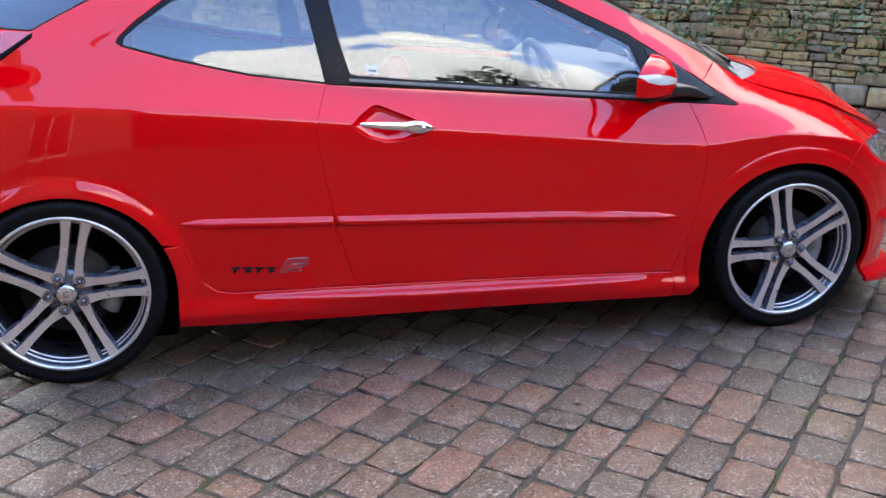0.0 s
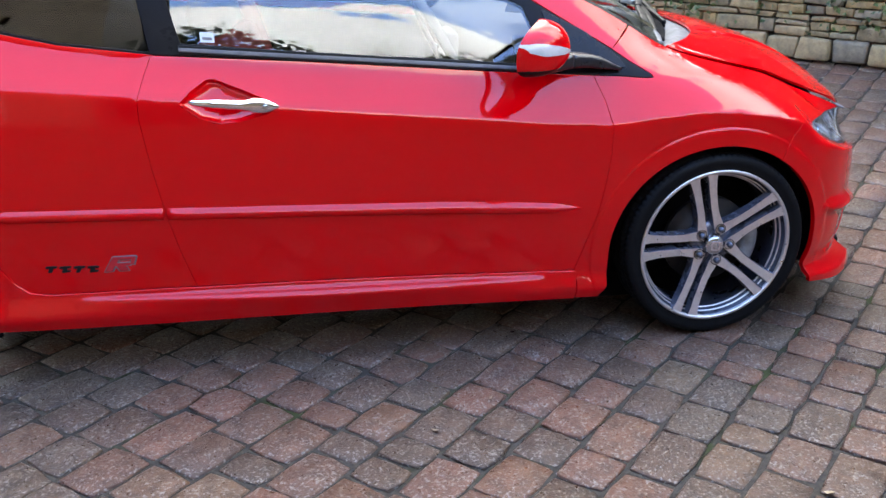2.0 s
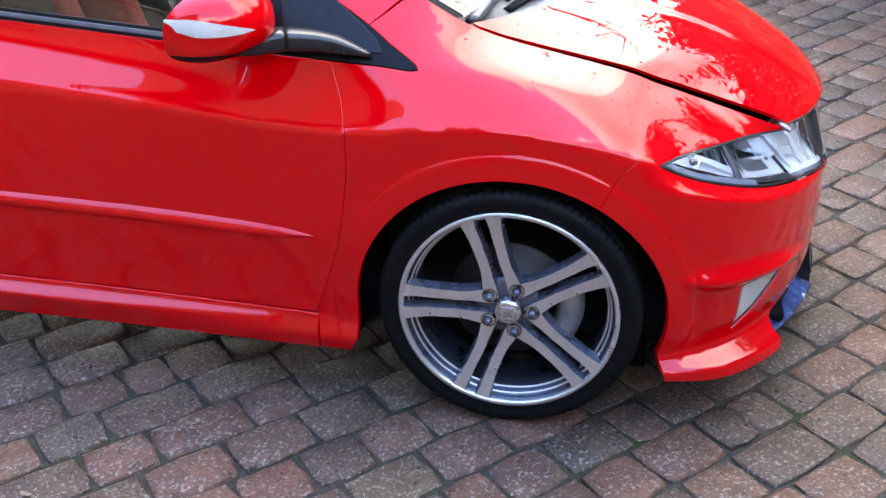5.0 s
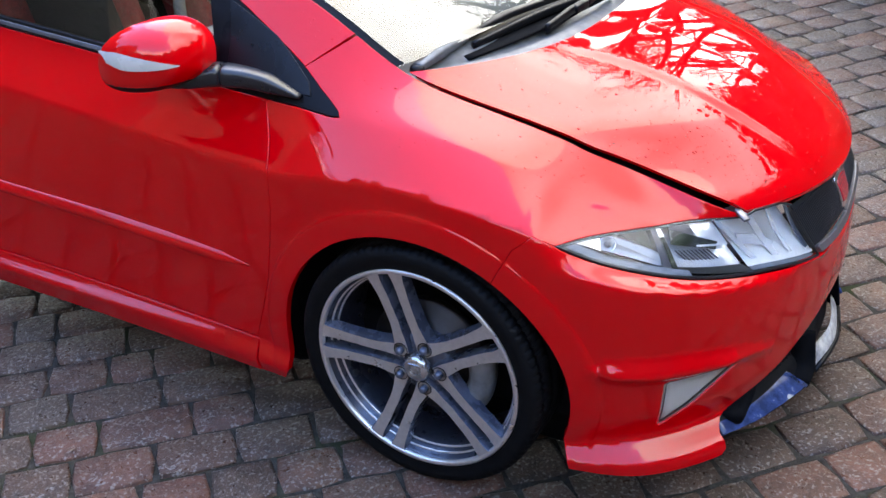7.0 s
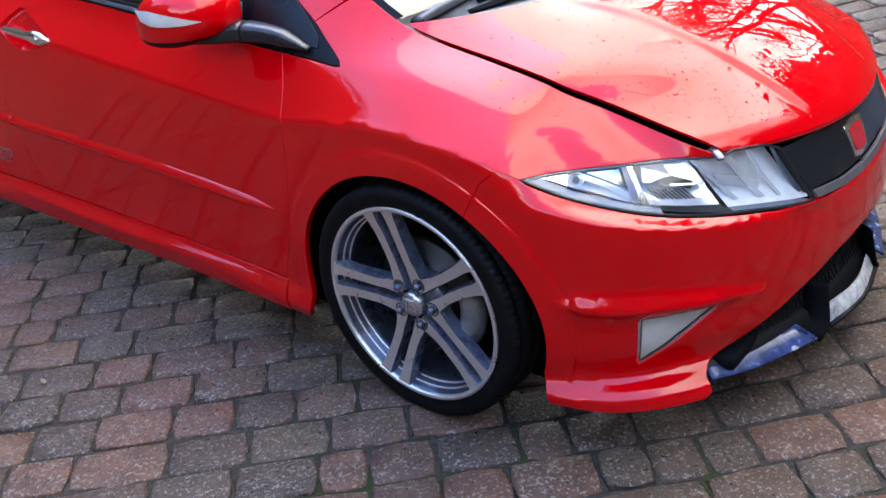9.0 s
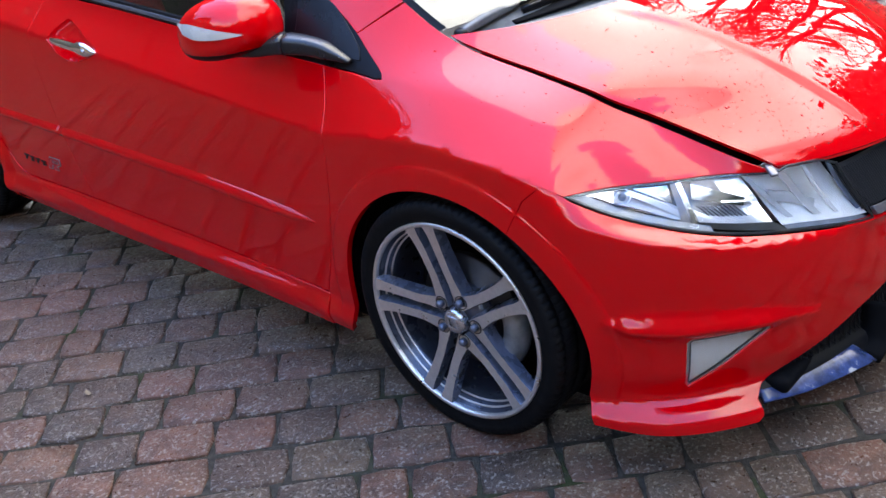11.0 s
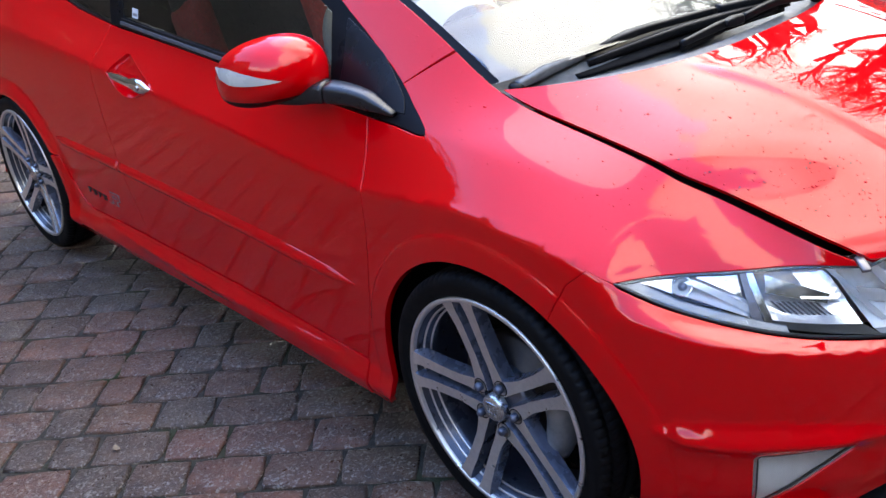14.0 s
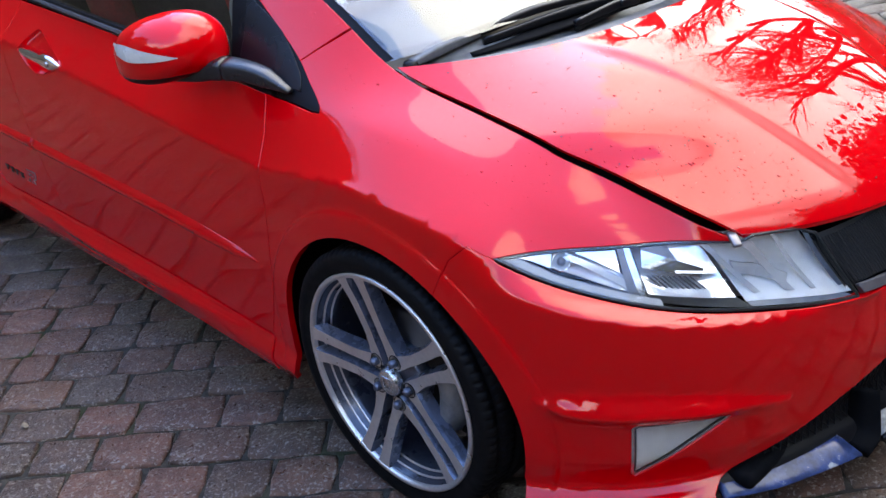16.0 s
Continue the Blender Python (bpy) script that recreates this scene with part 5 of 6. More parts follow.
for sgn in (1, -1):
    blade("splitter", [(3.298, -0.555, 0.158), (3.362, -0.43, 0.146), (3.432, -0.25, 0.143)], [(3.240, -0.522, 0.182), (3.266, -0.405, 0.182), (3.345, -0.255, 0.176)], 0.010, PEELED, "splitter blade with peeling dark film and painted blue sky sheen", sgn)
    blade("splitter_bracket", [(3.432, -0.215, 0.128), (3.436, -0.18, 0.150), (3.42, -0.165, 0.250)], [(3.37, -0.235, 0.14), (3.37, -0.205, 0.16), (3.37, -0.19, 0.25)], 0.02, DARK, "", sgn)
blade("centre_lip", [(3.432, -0.165, 0.140), (3.456, 0.0, 0.140), (3.432, 0.165, 0.140)], [(3.412, -0.155, 0.180), (3.436, 0.0, 0.180), (3.412, 0.155, 0.180)], 0.010, WORNWHITE, "scuffed pale lower lip", 1)

v, f = sweep([(3.436, -0.168, 0.134), (3.452, -0.08, 0.134), (3.459, 0.0, 0.134), (3.452, 0.08, 0.134), (3.436, 0.168, 0.134)], 0.007, 8)
mesh_part("lip_edge", v, f, BLACK, car)

# model script on the flank, as plain slanted strokes
def stroke(x0, z0, w, h, lean, out, mat, parent):
    q = P((x0, z0), (x0 + w, z0), (x0 + w + lean, z0 + h), (x0 + lean, z0 + h))
    return skin_panel("badge_stroke", q, mat, parent, out=out, lip=0.002, gap=0, step=0.02)


script = thing_part("model_badge", car)
for k in range(4):
    x0, z0 = 0.527 + 0.039 * k, 0.353 - 0.0022 * k
    stroke(x0, z0 + 0.013, 0.030, 0.005, 0.003, 0.0020, BLACK, script)
    stroke(x0 + 0.006, z0, 0.009, 0.013, 0.007, 0.0024, BLACK, script)
    if k % 2:
        stroke(x0 + 0.008, z0 + 0.001, 0.020, 0.004, 0.002, 0.0020, BLACK, script)
x0, z0 = 0.690, 0.343
for dx, dz, w, h, lean in ((0.0, 0.0, 0.026, 0.048, 0.028), (0.024, 0.036, 0.066, 0.012, 0.006), (0.018, 0.017, 0.060, 0.011, 0.005), (0.074, 0.020, 0.016, 0.025, 0.008), (0.044, 0.0, 0.030, 0.019, -0.012)):
    stroke(x0 + dx, z0 + dz, w, h, lean, 0.0016, BADGEGREY, script)
    stroke(x0 + dx + 0.0035, z0 + dz + 0.0025, w - 0.007, h - 0.005, lean * (h - 0.005) / h, 0.0024, BADGERED, script)


# door mirrors
def build_mirror(m):
    fl = np.array((1, -1 if m else 1, 1))
    mir = thing_part("door_mirror", car)
    nu, nv = 120, 56
    c = np.array((2.015, -0.862, 0.985))
    th = radians(-22)
    spin = np.array(((math.cos(th), -math.sin(th), 0), (math.sin(th), math.cos(th), 0), (0, 0, 1)))

    def turned(p):
        return ((np.asarray(p) - c) @ spin.T + c + np.array((0.004, 0.010, 0))) * fl

    u = np.linspace(0, 2 * np.pi, nu, endpoint=False)
    w = np.linspace(0, 1, nv)
    V = []
    for q in w:
        # from the glass edge towards the nose of the shell
        k = max(0.0, 1 - q ** 2.2) ** 0.5
        for a in u:
            ca, sa = math.cos(a), math.sin(a)
            yy = 0.130 * k * math.copysign(abs(ca) ** 0.78, ca)
            zz = (0.084 if sa > 0 else 0.072) * k * math.copysign(abs(sa) ** (0.95 if sa > 0 else 0.52), sa)
            tip = max(0.0, -yy / 0.130)
            V.append(c + np.array((0.100 * q - 0.045 * tip ** 2 - 0.030, yy, zz - 0.010 * tip)))
    V = np.array(V)
    F = [(i * nu + j, i * nu + (j + 1) % nu, (i + 1) * nu + (j + 1) % nu, (i + 1) * nu + j) for i in range(nv - 1) for j in range(nu)]
    F = [f for f in F] if m else [f[::-1] for f in F]
    idx = []
    for f in F:
        p = V[list(f)].mean(axis=0)
        low = p[2] < c[2] - 0.048
        idx.append(1 if low else 0)
    for name, k, mat, lb in (("cap", 0, PAINT, ""), ("lower_shell", 1, BLACK, "black lower mirror shell")):
        fs = [f for f, i in zip(F, idx) if i == k]
        used = sorted({i for f in fs for i in f})
        re = {o: n for n, o in enumerate(used)}
        mesh_part(name, turned(V[used]), [tuple(re[i] for i in f) for f in fs], mat, mir, label=lb)
    # indicator lens: a wedge laid on the shell, wide at the tip
    def shell(yo, zo):
        yo, zo = np.asarray(yo, dtype=float), np.asarray(zo, dtype=float)
        tip = np.maximum(0, -yo / 0.130)
        zz = zo + 0.010 * tip
        top = zz > 0
        k2 = np.abs(yo / 0.130) ** (2 / 0.78) + np.where(top, np.abs(zz / 0.084) ** (2 / 0.95), np.abs(zz / 0.072) ** (2 / 0.52))
        q = np.clip(1 - np.minimum(k2, 1.0), 0, 1) ** (1 / 2.2)
        return c + np.stack((0.100 * q - 0.045 * tip ** 2 - 0.030, yo, zo), axis=-1)
    nl, nh = 40, 9
    ys = np.linspace(-0.124, -0.002, nl)
    hgt = 0.035 * np.clip((-0.001 - ys) / 0.10, 0, 1) ** 0.9
    hgt = hgt * np.clip((ys + 0.130) / 0.02, 0.35, 1) ** 0.5
    zmid = 0.016 - 0.020 * (ys + 0.124) / 0.136
    V2 = np.array([shell(y, z0 + h * (j / (nh - 1) - 0.5)) for y, z0, h in zip(ys, zmid, hgt) for j in range(nh)])
    mc = c + (-0.03, 0, 0)
    V2 = V2 + unit(V2 - mc) * 0.0016
    F2 = [(i * nh + j, i * nh + j + 1, (i + 1) * nh + j + 1, (i + 1) * nh + j) for i in range(nl - 1) for j in range(nh - 1)]
    mesh_part("indicator", turned(V2), F2 if m else [f[::-1] for f in F2], AMBERCLEAR, mir, label="pale indicator lens")
    g = np.array([V[j] for j in range(nu)])
    mid = g.mean(axis=0)
    ring = np.vstack((g, mid + (g - mid) * 0.93 + (0.008, 0, 0), mid + (g - mid) * 0.90 + (0.010, 0, 0), [mid + (0.010, 0, 0)]))
    F = [(i * nu + j, i * nu + (j + 1) % nu, (i + 1) * nu + (j + 1) % nu, (i + 1) * nu + j) for i in range(2) for j in range(nu)]
    mesh_part("mirror_surround", turned(ring[:3 * nu]), F, BLACK, mir)
    mesh_part("mirror_glass", turned(np.vstack((ring[2 * nu:3 * nu], ring[-1:]))), [(j, (j + 1) % nu, nu) for j in range(nu)], CHROME, mir)
    # arm down to the black corner panel, in two pieces with a joint
    path = np.array([(1.985, -0.850, 0.926), (2.045, -0.812, 0.929), (2.105, -0.785, 0.936), (2.165, -0.765, 0.932), (2.225, -0.750, 0.920), (2.300, -0.742, 0.898)])
    q = np.linspace(0, 1, 36)
    mid_line = np.stack([pchip(np.linspace(0, 1, 6), path[:, j], q) for j in range(3)], axis=1)
    wide = np.interp(q, [0, 0.2, 0.4, 0.42, 0.44, 0.8, 1], [0.040, 0.040, 0.036, 0.033, 0.036, 0.026, 0.010])
    tall = np.interp(q, [0, 0.2, 0.4, 0.42, 0.44, 0.8, 1], [0.012, 0.020, 0.024, 0.0215, 0.023, 0.019, 0.004])
    ang = np.arange(20) * 2 * np.pi / 20
    ca, sa = np.cos(ang), np.sin(ang)
    ca, sa = np.sign(ca) * np.abs(ca) ** 0.55, np.sign(sa) * np.abs(sa) ** 0.55
    tang = unit(np.gradient(mid_line, axis=0))
    side = unit(np.cross(tang, (0, 0, 1.0)))
    V = (mid_line[:, None] + side[:, None] * (wide[:, None] * ca)[..., None] * 0.8 + np.array((0, 0, 1.0)) * (tall[:, None] * sa + 0.25 * wide[:, None] * ca * -0.3)[..., None]).reshape(-1, 3)
    for name, i0, i1 in (("mirror_arm", 0, 15), ("arm_foot", 15, 35)):
        W = V[i0 * 20:(i1 + 1) * 20].copy()
        k = i1 - i0
        if i0:
            W[:20] = W[:20].mean(axis=0) + (W[:20] - W[:20].mean(axis=0)) * 0.93 + (W[20:40] - W[:20]) * 0.12
        F = [(i * 20 + j, i * 20 + (j + 1) % 20, (i + 1) * 20 + (j + 1) % 20, (i + 1) * 20 + j) for i in range(k) for j in range(20)] + [tuple(range(20))[::-1], tuple(k * 20 + j for j in range(20))]
        mesh_part(name, W * fl, F if m else [q_[::-1] for q_ in F], ARMBLACK, mir)


sides(build_mirror)


# wheels
def build_wheel(turn):
    w = thing("wheel", "", "", (0, 0, 0))
    for k in ("label", "category"):
        if k in w:
            del w[k]
    R = 0.318
    tyre = [(0.260, -0.076), (0.267, -0.083), (0.270, -0.0845), (0.272, -0.0835), (0.284, -0.0885), (0.297, -0.0885), (0.307, -0.085), (0.3130, -0.079), (0.316, -0.071), (0.3165, -0.058), (0.309, -0.056), (0.309, -0.050), (0.317, -0.048), (R, -0.02),
            (R, -0.012), (0.309, -0.010), (0.309, -0.003), (R, -0.001), (R, 0.04), (0.309, 0.042), (0.309, 0.048), (0.317, 0.05), (0.314, 0.088), (0.300, 0.105), (0.262, 0.103), (0.25, 0.094)]
    steps = 480
    v, f = lathe(tyre, steps)
    # cuts across the shoulder and the outer ribs
    rad = np.hypot(v[:, 0], v[:, 2])
    ang = np.round(np.arctan2(v[:, 2], v[:, 0]) / (2 * np.pi / steps)).astype(int) % 5
    cut = (ang == 0) & (rad > 0.3125) & (v[:, 1] < -0.015)
    v[cut] = v[cut] * np.array((0.984, 1.0, 0.984))
    mesh_part("tyre", v, [q[::-1] for q in f], RUBBER, w, label="low profile black tyre")
    rim = [(0.240, 0.09), (0.236, 0.02), (0.232, -0.02), (0.2335, -0.026), (0.2335, -0.042), (0.2395, -0.046), (0.2405, -0.058), (0.2465, -0.062), (0.2480, -0.070), (0.2525, -0.076)]
    v, f = lathe(rim, 96)
    mesh_part("barrel", v, f, BARREL, w, label="stepped dark grey wheel barrel")
    for r0, y0 in ((0.2345, -0.0435), (0.2415, -0.0595)):
        v, f = lathe([(r0, y0 + 0.002), (r0 + 0.0005, y0 - 0.001), (r0 + 0.0035, y0 - 0.0025), (r0 + 0.0055, y0 - 0.002)], 96)
        mesh_part("barrel_step", v, f, ALLOY, w)
    lipp = [(0.2525, -0.076), (0.2535, -0.0845), (0.2570, -0.087), (0.2630, -0.0868), (0.2655, -0.084), (0.264, -0.078)]
    v, f = lathe(lipp, 96)
    mesh_part("rim_lip", v, f, ALLOY, w, label="bright machined rim lip")
    v, f = lathe([(0.0, -0.052), (0.040, -0.052), (0.074, -0.048), (0.080, -0.038), (0.080, 0.0)], 48)
    mesh_part("hub", v, f, GUNMETAL, w)
    # five pairs of spokes
    for k in range(5):
        base = math.radians(turn + 72 * k)
        for sgn in (-1, 1):
            n = 16
            r = np.linspace(0.036, 0.256, n)
            off = np.interp(r, [0.036, 0.07, 0.12, 0.19, 0.256], [0.030, 0.0290, 0.0245, 0.0265, 0.0325]) * sgn
            half_w = np.interp(r, [0.036, 0.06, 0.10, 0.17, 0.235, 0.256], [0.0170, 0.0185, 0.0135, 0.0132, 0.0155, 0.0215])
            face = np.interp(r, [0.036, 0.07, 0.12, 0.20, 0.256], [-0.065, -0.065, -0.068, -0.076, -0.0852])
            back = face + np.interp(r, [0.036, 0.12, 0.256], [0.03, 0.034, 0.026])
            rows = []
            for off_w, y in ((-1.25, back), (-1.08, face + 0.008), (-0.92, face), (0.92, face), (1.08, face + 0.008), (1.25, back)):
                tang = off + half_w * off_w
                rows.append(np.stack((r * math.cos(base) - tang * math.sin(base), y, r * math.sin(base) + tang * math.cos(base)), axis=1))
            V = np.vstack(rows)
            F, M = [], []
            for j in range(5):
                for i in range(n - 1):
                    F.append((j * n + i, j * n + i + 1, (j + 1) * n + i + 1, (j + 1) * n + i))
                    M.append(0 if j == 2 else 1)
            F += [tuple(j * n for j in range(6))[::-1], tuple(j * n + n - 1 for j in range(6))]
            M += [1, 1]
            mesh_part("spoke", V, F, [ALLOY, GUNMETAL], w, index=M, smooth=False)
    v, f = lathe([(0.0, -0.081), (0.026, -0.081), (0.031, -0.078), (0.033, -0.073), (0.034, -0.060)], 40)
    cap = mesh_part("centre_cap", v, f, SATIN, w, label="silver wheel centre cap")
    v, f = lathe([(0.015, -0.0825), (0.0225, -0.0825), (0.0225, -0.080), (0.015, -0.080)], 4)
    mesh_part("cap_emblem", v @ np.array(pose(0, 0, 0, 0, 45, 0).to_3x3()).T, f, CHROME, cap, smooth=False)
    for k in range(5):
        a = math.radians(turn + 36 + 72 * k)
        c = np.array((0.0572 * math.cos(a), 0, 0.0572 * math.sin(a)))
        v, f = lathe([(0.0185, -0.052), (0.0185, -0.0662), (0.0165, -0.0664), (0.0150, -0.058)], 20)
        mesh_part("nut_seat", v + c, f, DARK, w)
        v, f = lathe([(0.0, -0.082), (0.006, -0.081), (0.0095, -0.078), (0.0105, -0.072), (0.0105, -0.050)], 6)
        mesh_part("wheel_nut", v + c, f, GUNMETAL, w)
    return w


def build_brake(parent, cx, side):
    b = thing_part("brake", parent)
    v, f = lathe([(0.070, -0.028), (0.070, -0.010), (0.150, -0.008), (0.150, 0.014), (0.05, 0.016)], 64)
    mesh_part("disc", v * (1, side, 1) + (cx, -0.775 * side, HUB_Z), f, STEEL, b, label="rusty steel brake disc")
    th = np.linspace(math.radians(-32), math.radians(22), 14)
    cal = np.stack((cx + 0.145 * np.cos(th), np.full(14, -0.785 * side), HUB_Z + 0.145 * np.sin(th)), axis=1)
    v, f = sweep(cal, 0.034, 10, up=(0, 1, 0))
    mesh_part("caliper", v, f, CASTIRON, b)
    v, f = lathe([(0.062, -0.03), (0.062, 0.2)], 24)
    mesh_part("upright", v * (1, side, 1) + (cx, -0.775 * side, HUB_Z), f, DARK, b)


for cx, turn in ((FRONT, 106.0), (REAR, 78.5)):
    for side in (1, -1):
        w = build_wheel(turn)
        w.parent = car
        w.matrix_local = pose(cx, -0.772 * side, HUB_Z, 0, 0, 0 if side > 0 else 180)
        build_brake(car, cx, side)

# floor pan, tail
bm = rounded_box((3.5, 1.40, 0.16), 0.03, 2, (1.35, 0, 0.25))
part("floor_pan", bm, DARK, car)
# unseen boxes added to block light from the ground under sills and nose
part("sill_shade_box", rounded_box((1.86, 1.50, 0.12), 0.03, 2, (1.32, 0, 0.195)), DARK, car)
part("nose_shade_box", rounded_box((0.42, 1.02, 0.04), 0.015, 2, (3.12, 0, 0.172)), DARK, car)
rb = [(at_x(-0.44), 0.25)] + [(s, float(np.interp(s, SG, LZ[0]))) for s in np.linspace(at_x(-0.42) - 0.05, 0, 30)] + [(0.0, 0.75)] + [(s, 0.78) for s in np.linspace(0.1, at_x(-0.45), 20)]
skin_panel("rear_bumper", rb, PAINT, car, both=True, step=0.03)
tg = [(0.0, 0.76), (at_x(-0.47), 0.79), (at_x(-0.44), 0.90), (at_x(-0.40), 1.08), (0.0, 1.06)]
skin_panel("tailgate", tg, PAINT, car, both=True, step=0.03)
for m in (False, True):
    tl = P((-0.05, 1.138), (-0.134, 1.080), (-0.34, 0.965), (-0.37, 1.08), (-0.13, 1.143))
    lamp = skin_panel("tail_lamp", tl, REDLAMP, car, out=0.006, lip=0.02, gap=0, mirror=m, step=0.02)
    eb = P((-0.046, 1.140), (-0.050, 1.130), (-0.134, 1.071), (-0.34, 0.955), (-0.34, 0.967), (-0.134, 1.083))
    skin_panel("lamp_edge", eb, DARK, lamp, out=0.008, lip=0.01, gap=0, mirror=m, step=0.02)
    rg = P((0.32, 1.325), (0.115, 1.229), (0.03, 1.188), (-0.045, 1.148), (-0.06, 1.145), (-0.13, 1.151), (-0.33, 1.162), (-0.33, 1.255), (-0.10, 1.300))
    skin_panel("hatch_surround", rg, DARK, car, out=0.0015, lip=0.002, gap=0, mirror=m, step=0.03)
    g = skin_panel("hatch_glass", rg, PANE, car, out=0.004, lip=0.002, gap=0.003, mirror=m, step=0.03)

# ---- cabin ----
dash = [(2.42, 0.82), (2.40, 0.90), (2.33, 0.935), (2.15, 0.965), (1.98, 0.96), (1.93, 0.92), (1.97, 0.80), (2.05, 0.62), (2.12, 0.45)]
yy = np.linspace(-0.56, 0.56, 24)
V = np.array([(x, y, z - 0.02 * abs(y / 0.64) ** 3) for y in yy for x, z in dash])
k = len(dash)
mesh_part("dashboard", V, [(i * k + j, (i + 1) * k + j, (i + 1) * k + j + 1, i * k + j + 1) for i in range(23) for j in range(k - 1)], CABIN, car, label="grey plastic dashboard")
v, f = lathe([(0.17, 0.0), (0.155, 0.05), (0.12, 0.10)], 24, axis="z", arc=(20, 160))
mesh_part("instrument_binnacle", v @ np.array(pose(0, 0, 0, 90, 0, 90).to_3x3()).T * (1, 1, 0.62) + (2.06, -0.36, 0.965), f, CABINLIGHT, car)
v, f = sweep([(2.0, -0.56, 0.955), (2.1, -0.55, 0.965), (2.25, -0.54, 0.945)], 0.025, 8)
mesh_part("corner_vent", v, f, CABIN, car)
a = np.linspace(0, 2 * np.pi, 49)
wheel_c = np.array((1.80, -0.36, 0.905))
tiltm = np.array(pose(0, 0, 0, 0, 62, 0).to_3x3()).T
rimc = np.stack((0.175 * np.cos(a), 0.175 * np.sin(a), 0 * a), axis=1) @ tiltm + wheel_c
v, f = sweep(rimc, 0.0165, 10, caps=False, up=(0.47, 0.01, 0.88))
sw = mesh_part("steering_wheel", v, f, CABIN, car, label="grey leather steering wheel")
for ang in (200, 340, 270):
    t0 = np.stack((np.linspace(0.03, 0.17, 6) * math.cos(radians(ang)), np.linspace(0.03, 0.17, 6) * math.sin(radians(ang)), np.full(6, 0.0)), axis=1) @ tiltm + wheel_c
    v, f = sweep(t0, 0.022, 8, flat=0.5)
    mesh_part("wheel_spoke", v, f, CABINLIGHT, sw)
part("airbag_hub", rounded_box((0.05, 0.15, 0.13), 0.02, 3, tuple(wheel_c + (0.02, 0, 0))), CABIN, sw)


def seat(x, y, back):
    s = thing_part("seat", car)
    bm = rounded_box((0.50, 0.48, 0.16), 0.05, 3, (x + 0.25, y, 0.50))
    part("cushion", bm, CLOTH, s)
    bm = rounded_box((0.15, 0.47, 0.62), 0.055, 3)
    bmesh.ops.transform(bm, matrix=pose(x - 0.08, y, 0.82, 0, -18, 0), verts=bm.verts)
    part("backrest", bm, CLOTH, s)
    bm = rounded_box((0.10, 0.26, 0.17), 0.04, 3)
    bmesh.ops.transform(bm, matrix=pose(x - 0.21, y, 1.19, 0, -14, 0), verts=bm.verts)
    part("headrest", bm, CLOTH, s)
    for o in (-0.2, 0.2):
        bm = rounded_box((0.19, 0.08, 0.46), 0.035, 3)
        bmesh.ops.transform(bm, matrix=pose(x - 0.05, y + o, 0.80, 0, -18, 0), verts=bm.verts)
        part("bolster", bm, REDCLOTH, s)


seat(1.20, -0.36, 0)
seat(1.20, 0.36, 0)
part("rear_bench", rounded_box((0.16, 1.1, 0.6), 0.05, 3, (0.12, 0, 0.78)), CLOTH, car)
part("rear_cushion", rounded_box((0.5, 1.1, 0.16), 0.05, 3, (0.42, 0, 0.52)), CLOTH, car)
for sgn in (1, -1):
    v, f = sweep([(2.36, -0.535 * sgn, 0.93), (2.20, -0.530 * sgn, 1.01), (1.95, -0.515 * sgn, 1.13), (1.55, -0.48 * sgn, 1.31)], 0.034, 10)
    mesh_part("pillar_trim", v, f, DARK, car)
v, f = sweep([(1.90, 0.04, 1.33), (1.88, 0, 1.28), (1.88, 0, 1.27)], 0.012, 6)
mesh_part("mirror_stem", v, f, BLACK, car)
part("rear_view_mirror", rounded_box((0.03, 0.24, 0.065), 0.02, 3, (1.86, 0, 1.25)), BLACK, car)

# ---- ground ----
COURSE = radians(45.5)
CU, CV = np.array((math.cos(COURSE), math.sin(COURSE))), np.array((-math.sin(COURSE), math.cos(COURSE)))
WALL_W = 5.06


def rise(x, y):
    """Height of the paving: level by the car, climbing to the foot of the stone wall."""
    w = (np.asarray(x, dtype=float) + np.asarray(y, dtype=float)) / math.sqrt(2)
    t = np.clip((w - 1.9) / (WALL_W - 1.9), 0, 1.4)
    return 0.30 * t ** 1.25


def build_ground():
    g = np.concatenate((np.linspace(-400, -12, 12), np.linspace(-10, 12, 89), np.linspace(14, 400, 12)))
    X, Y = np.meshgrid(g, g, indexing="ij")
    n = len(g)
    V = np.stack((X, Y, rise(X, Y) - 0.0065), axis=2).reshape(-1, 3)
    F = [(i * n + j, (i + 1) * n + j, (i + 1) * n + j + 1, i * n + j + 1) for i in range(n - 1) for j in range(n - 1)]
    ob = mesh_part("ground", V, F, JOINT)
    return tagged(ob, "dark mossy joint sand under the block paving", "ground", kind="structure")


build_ground()


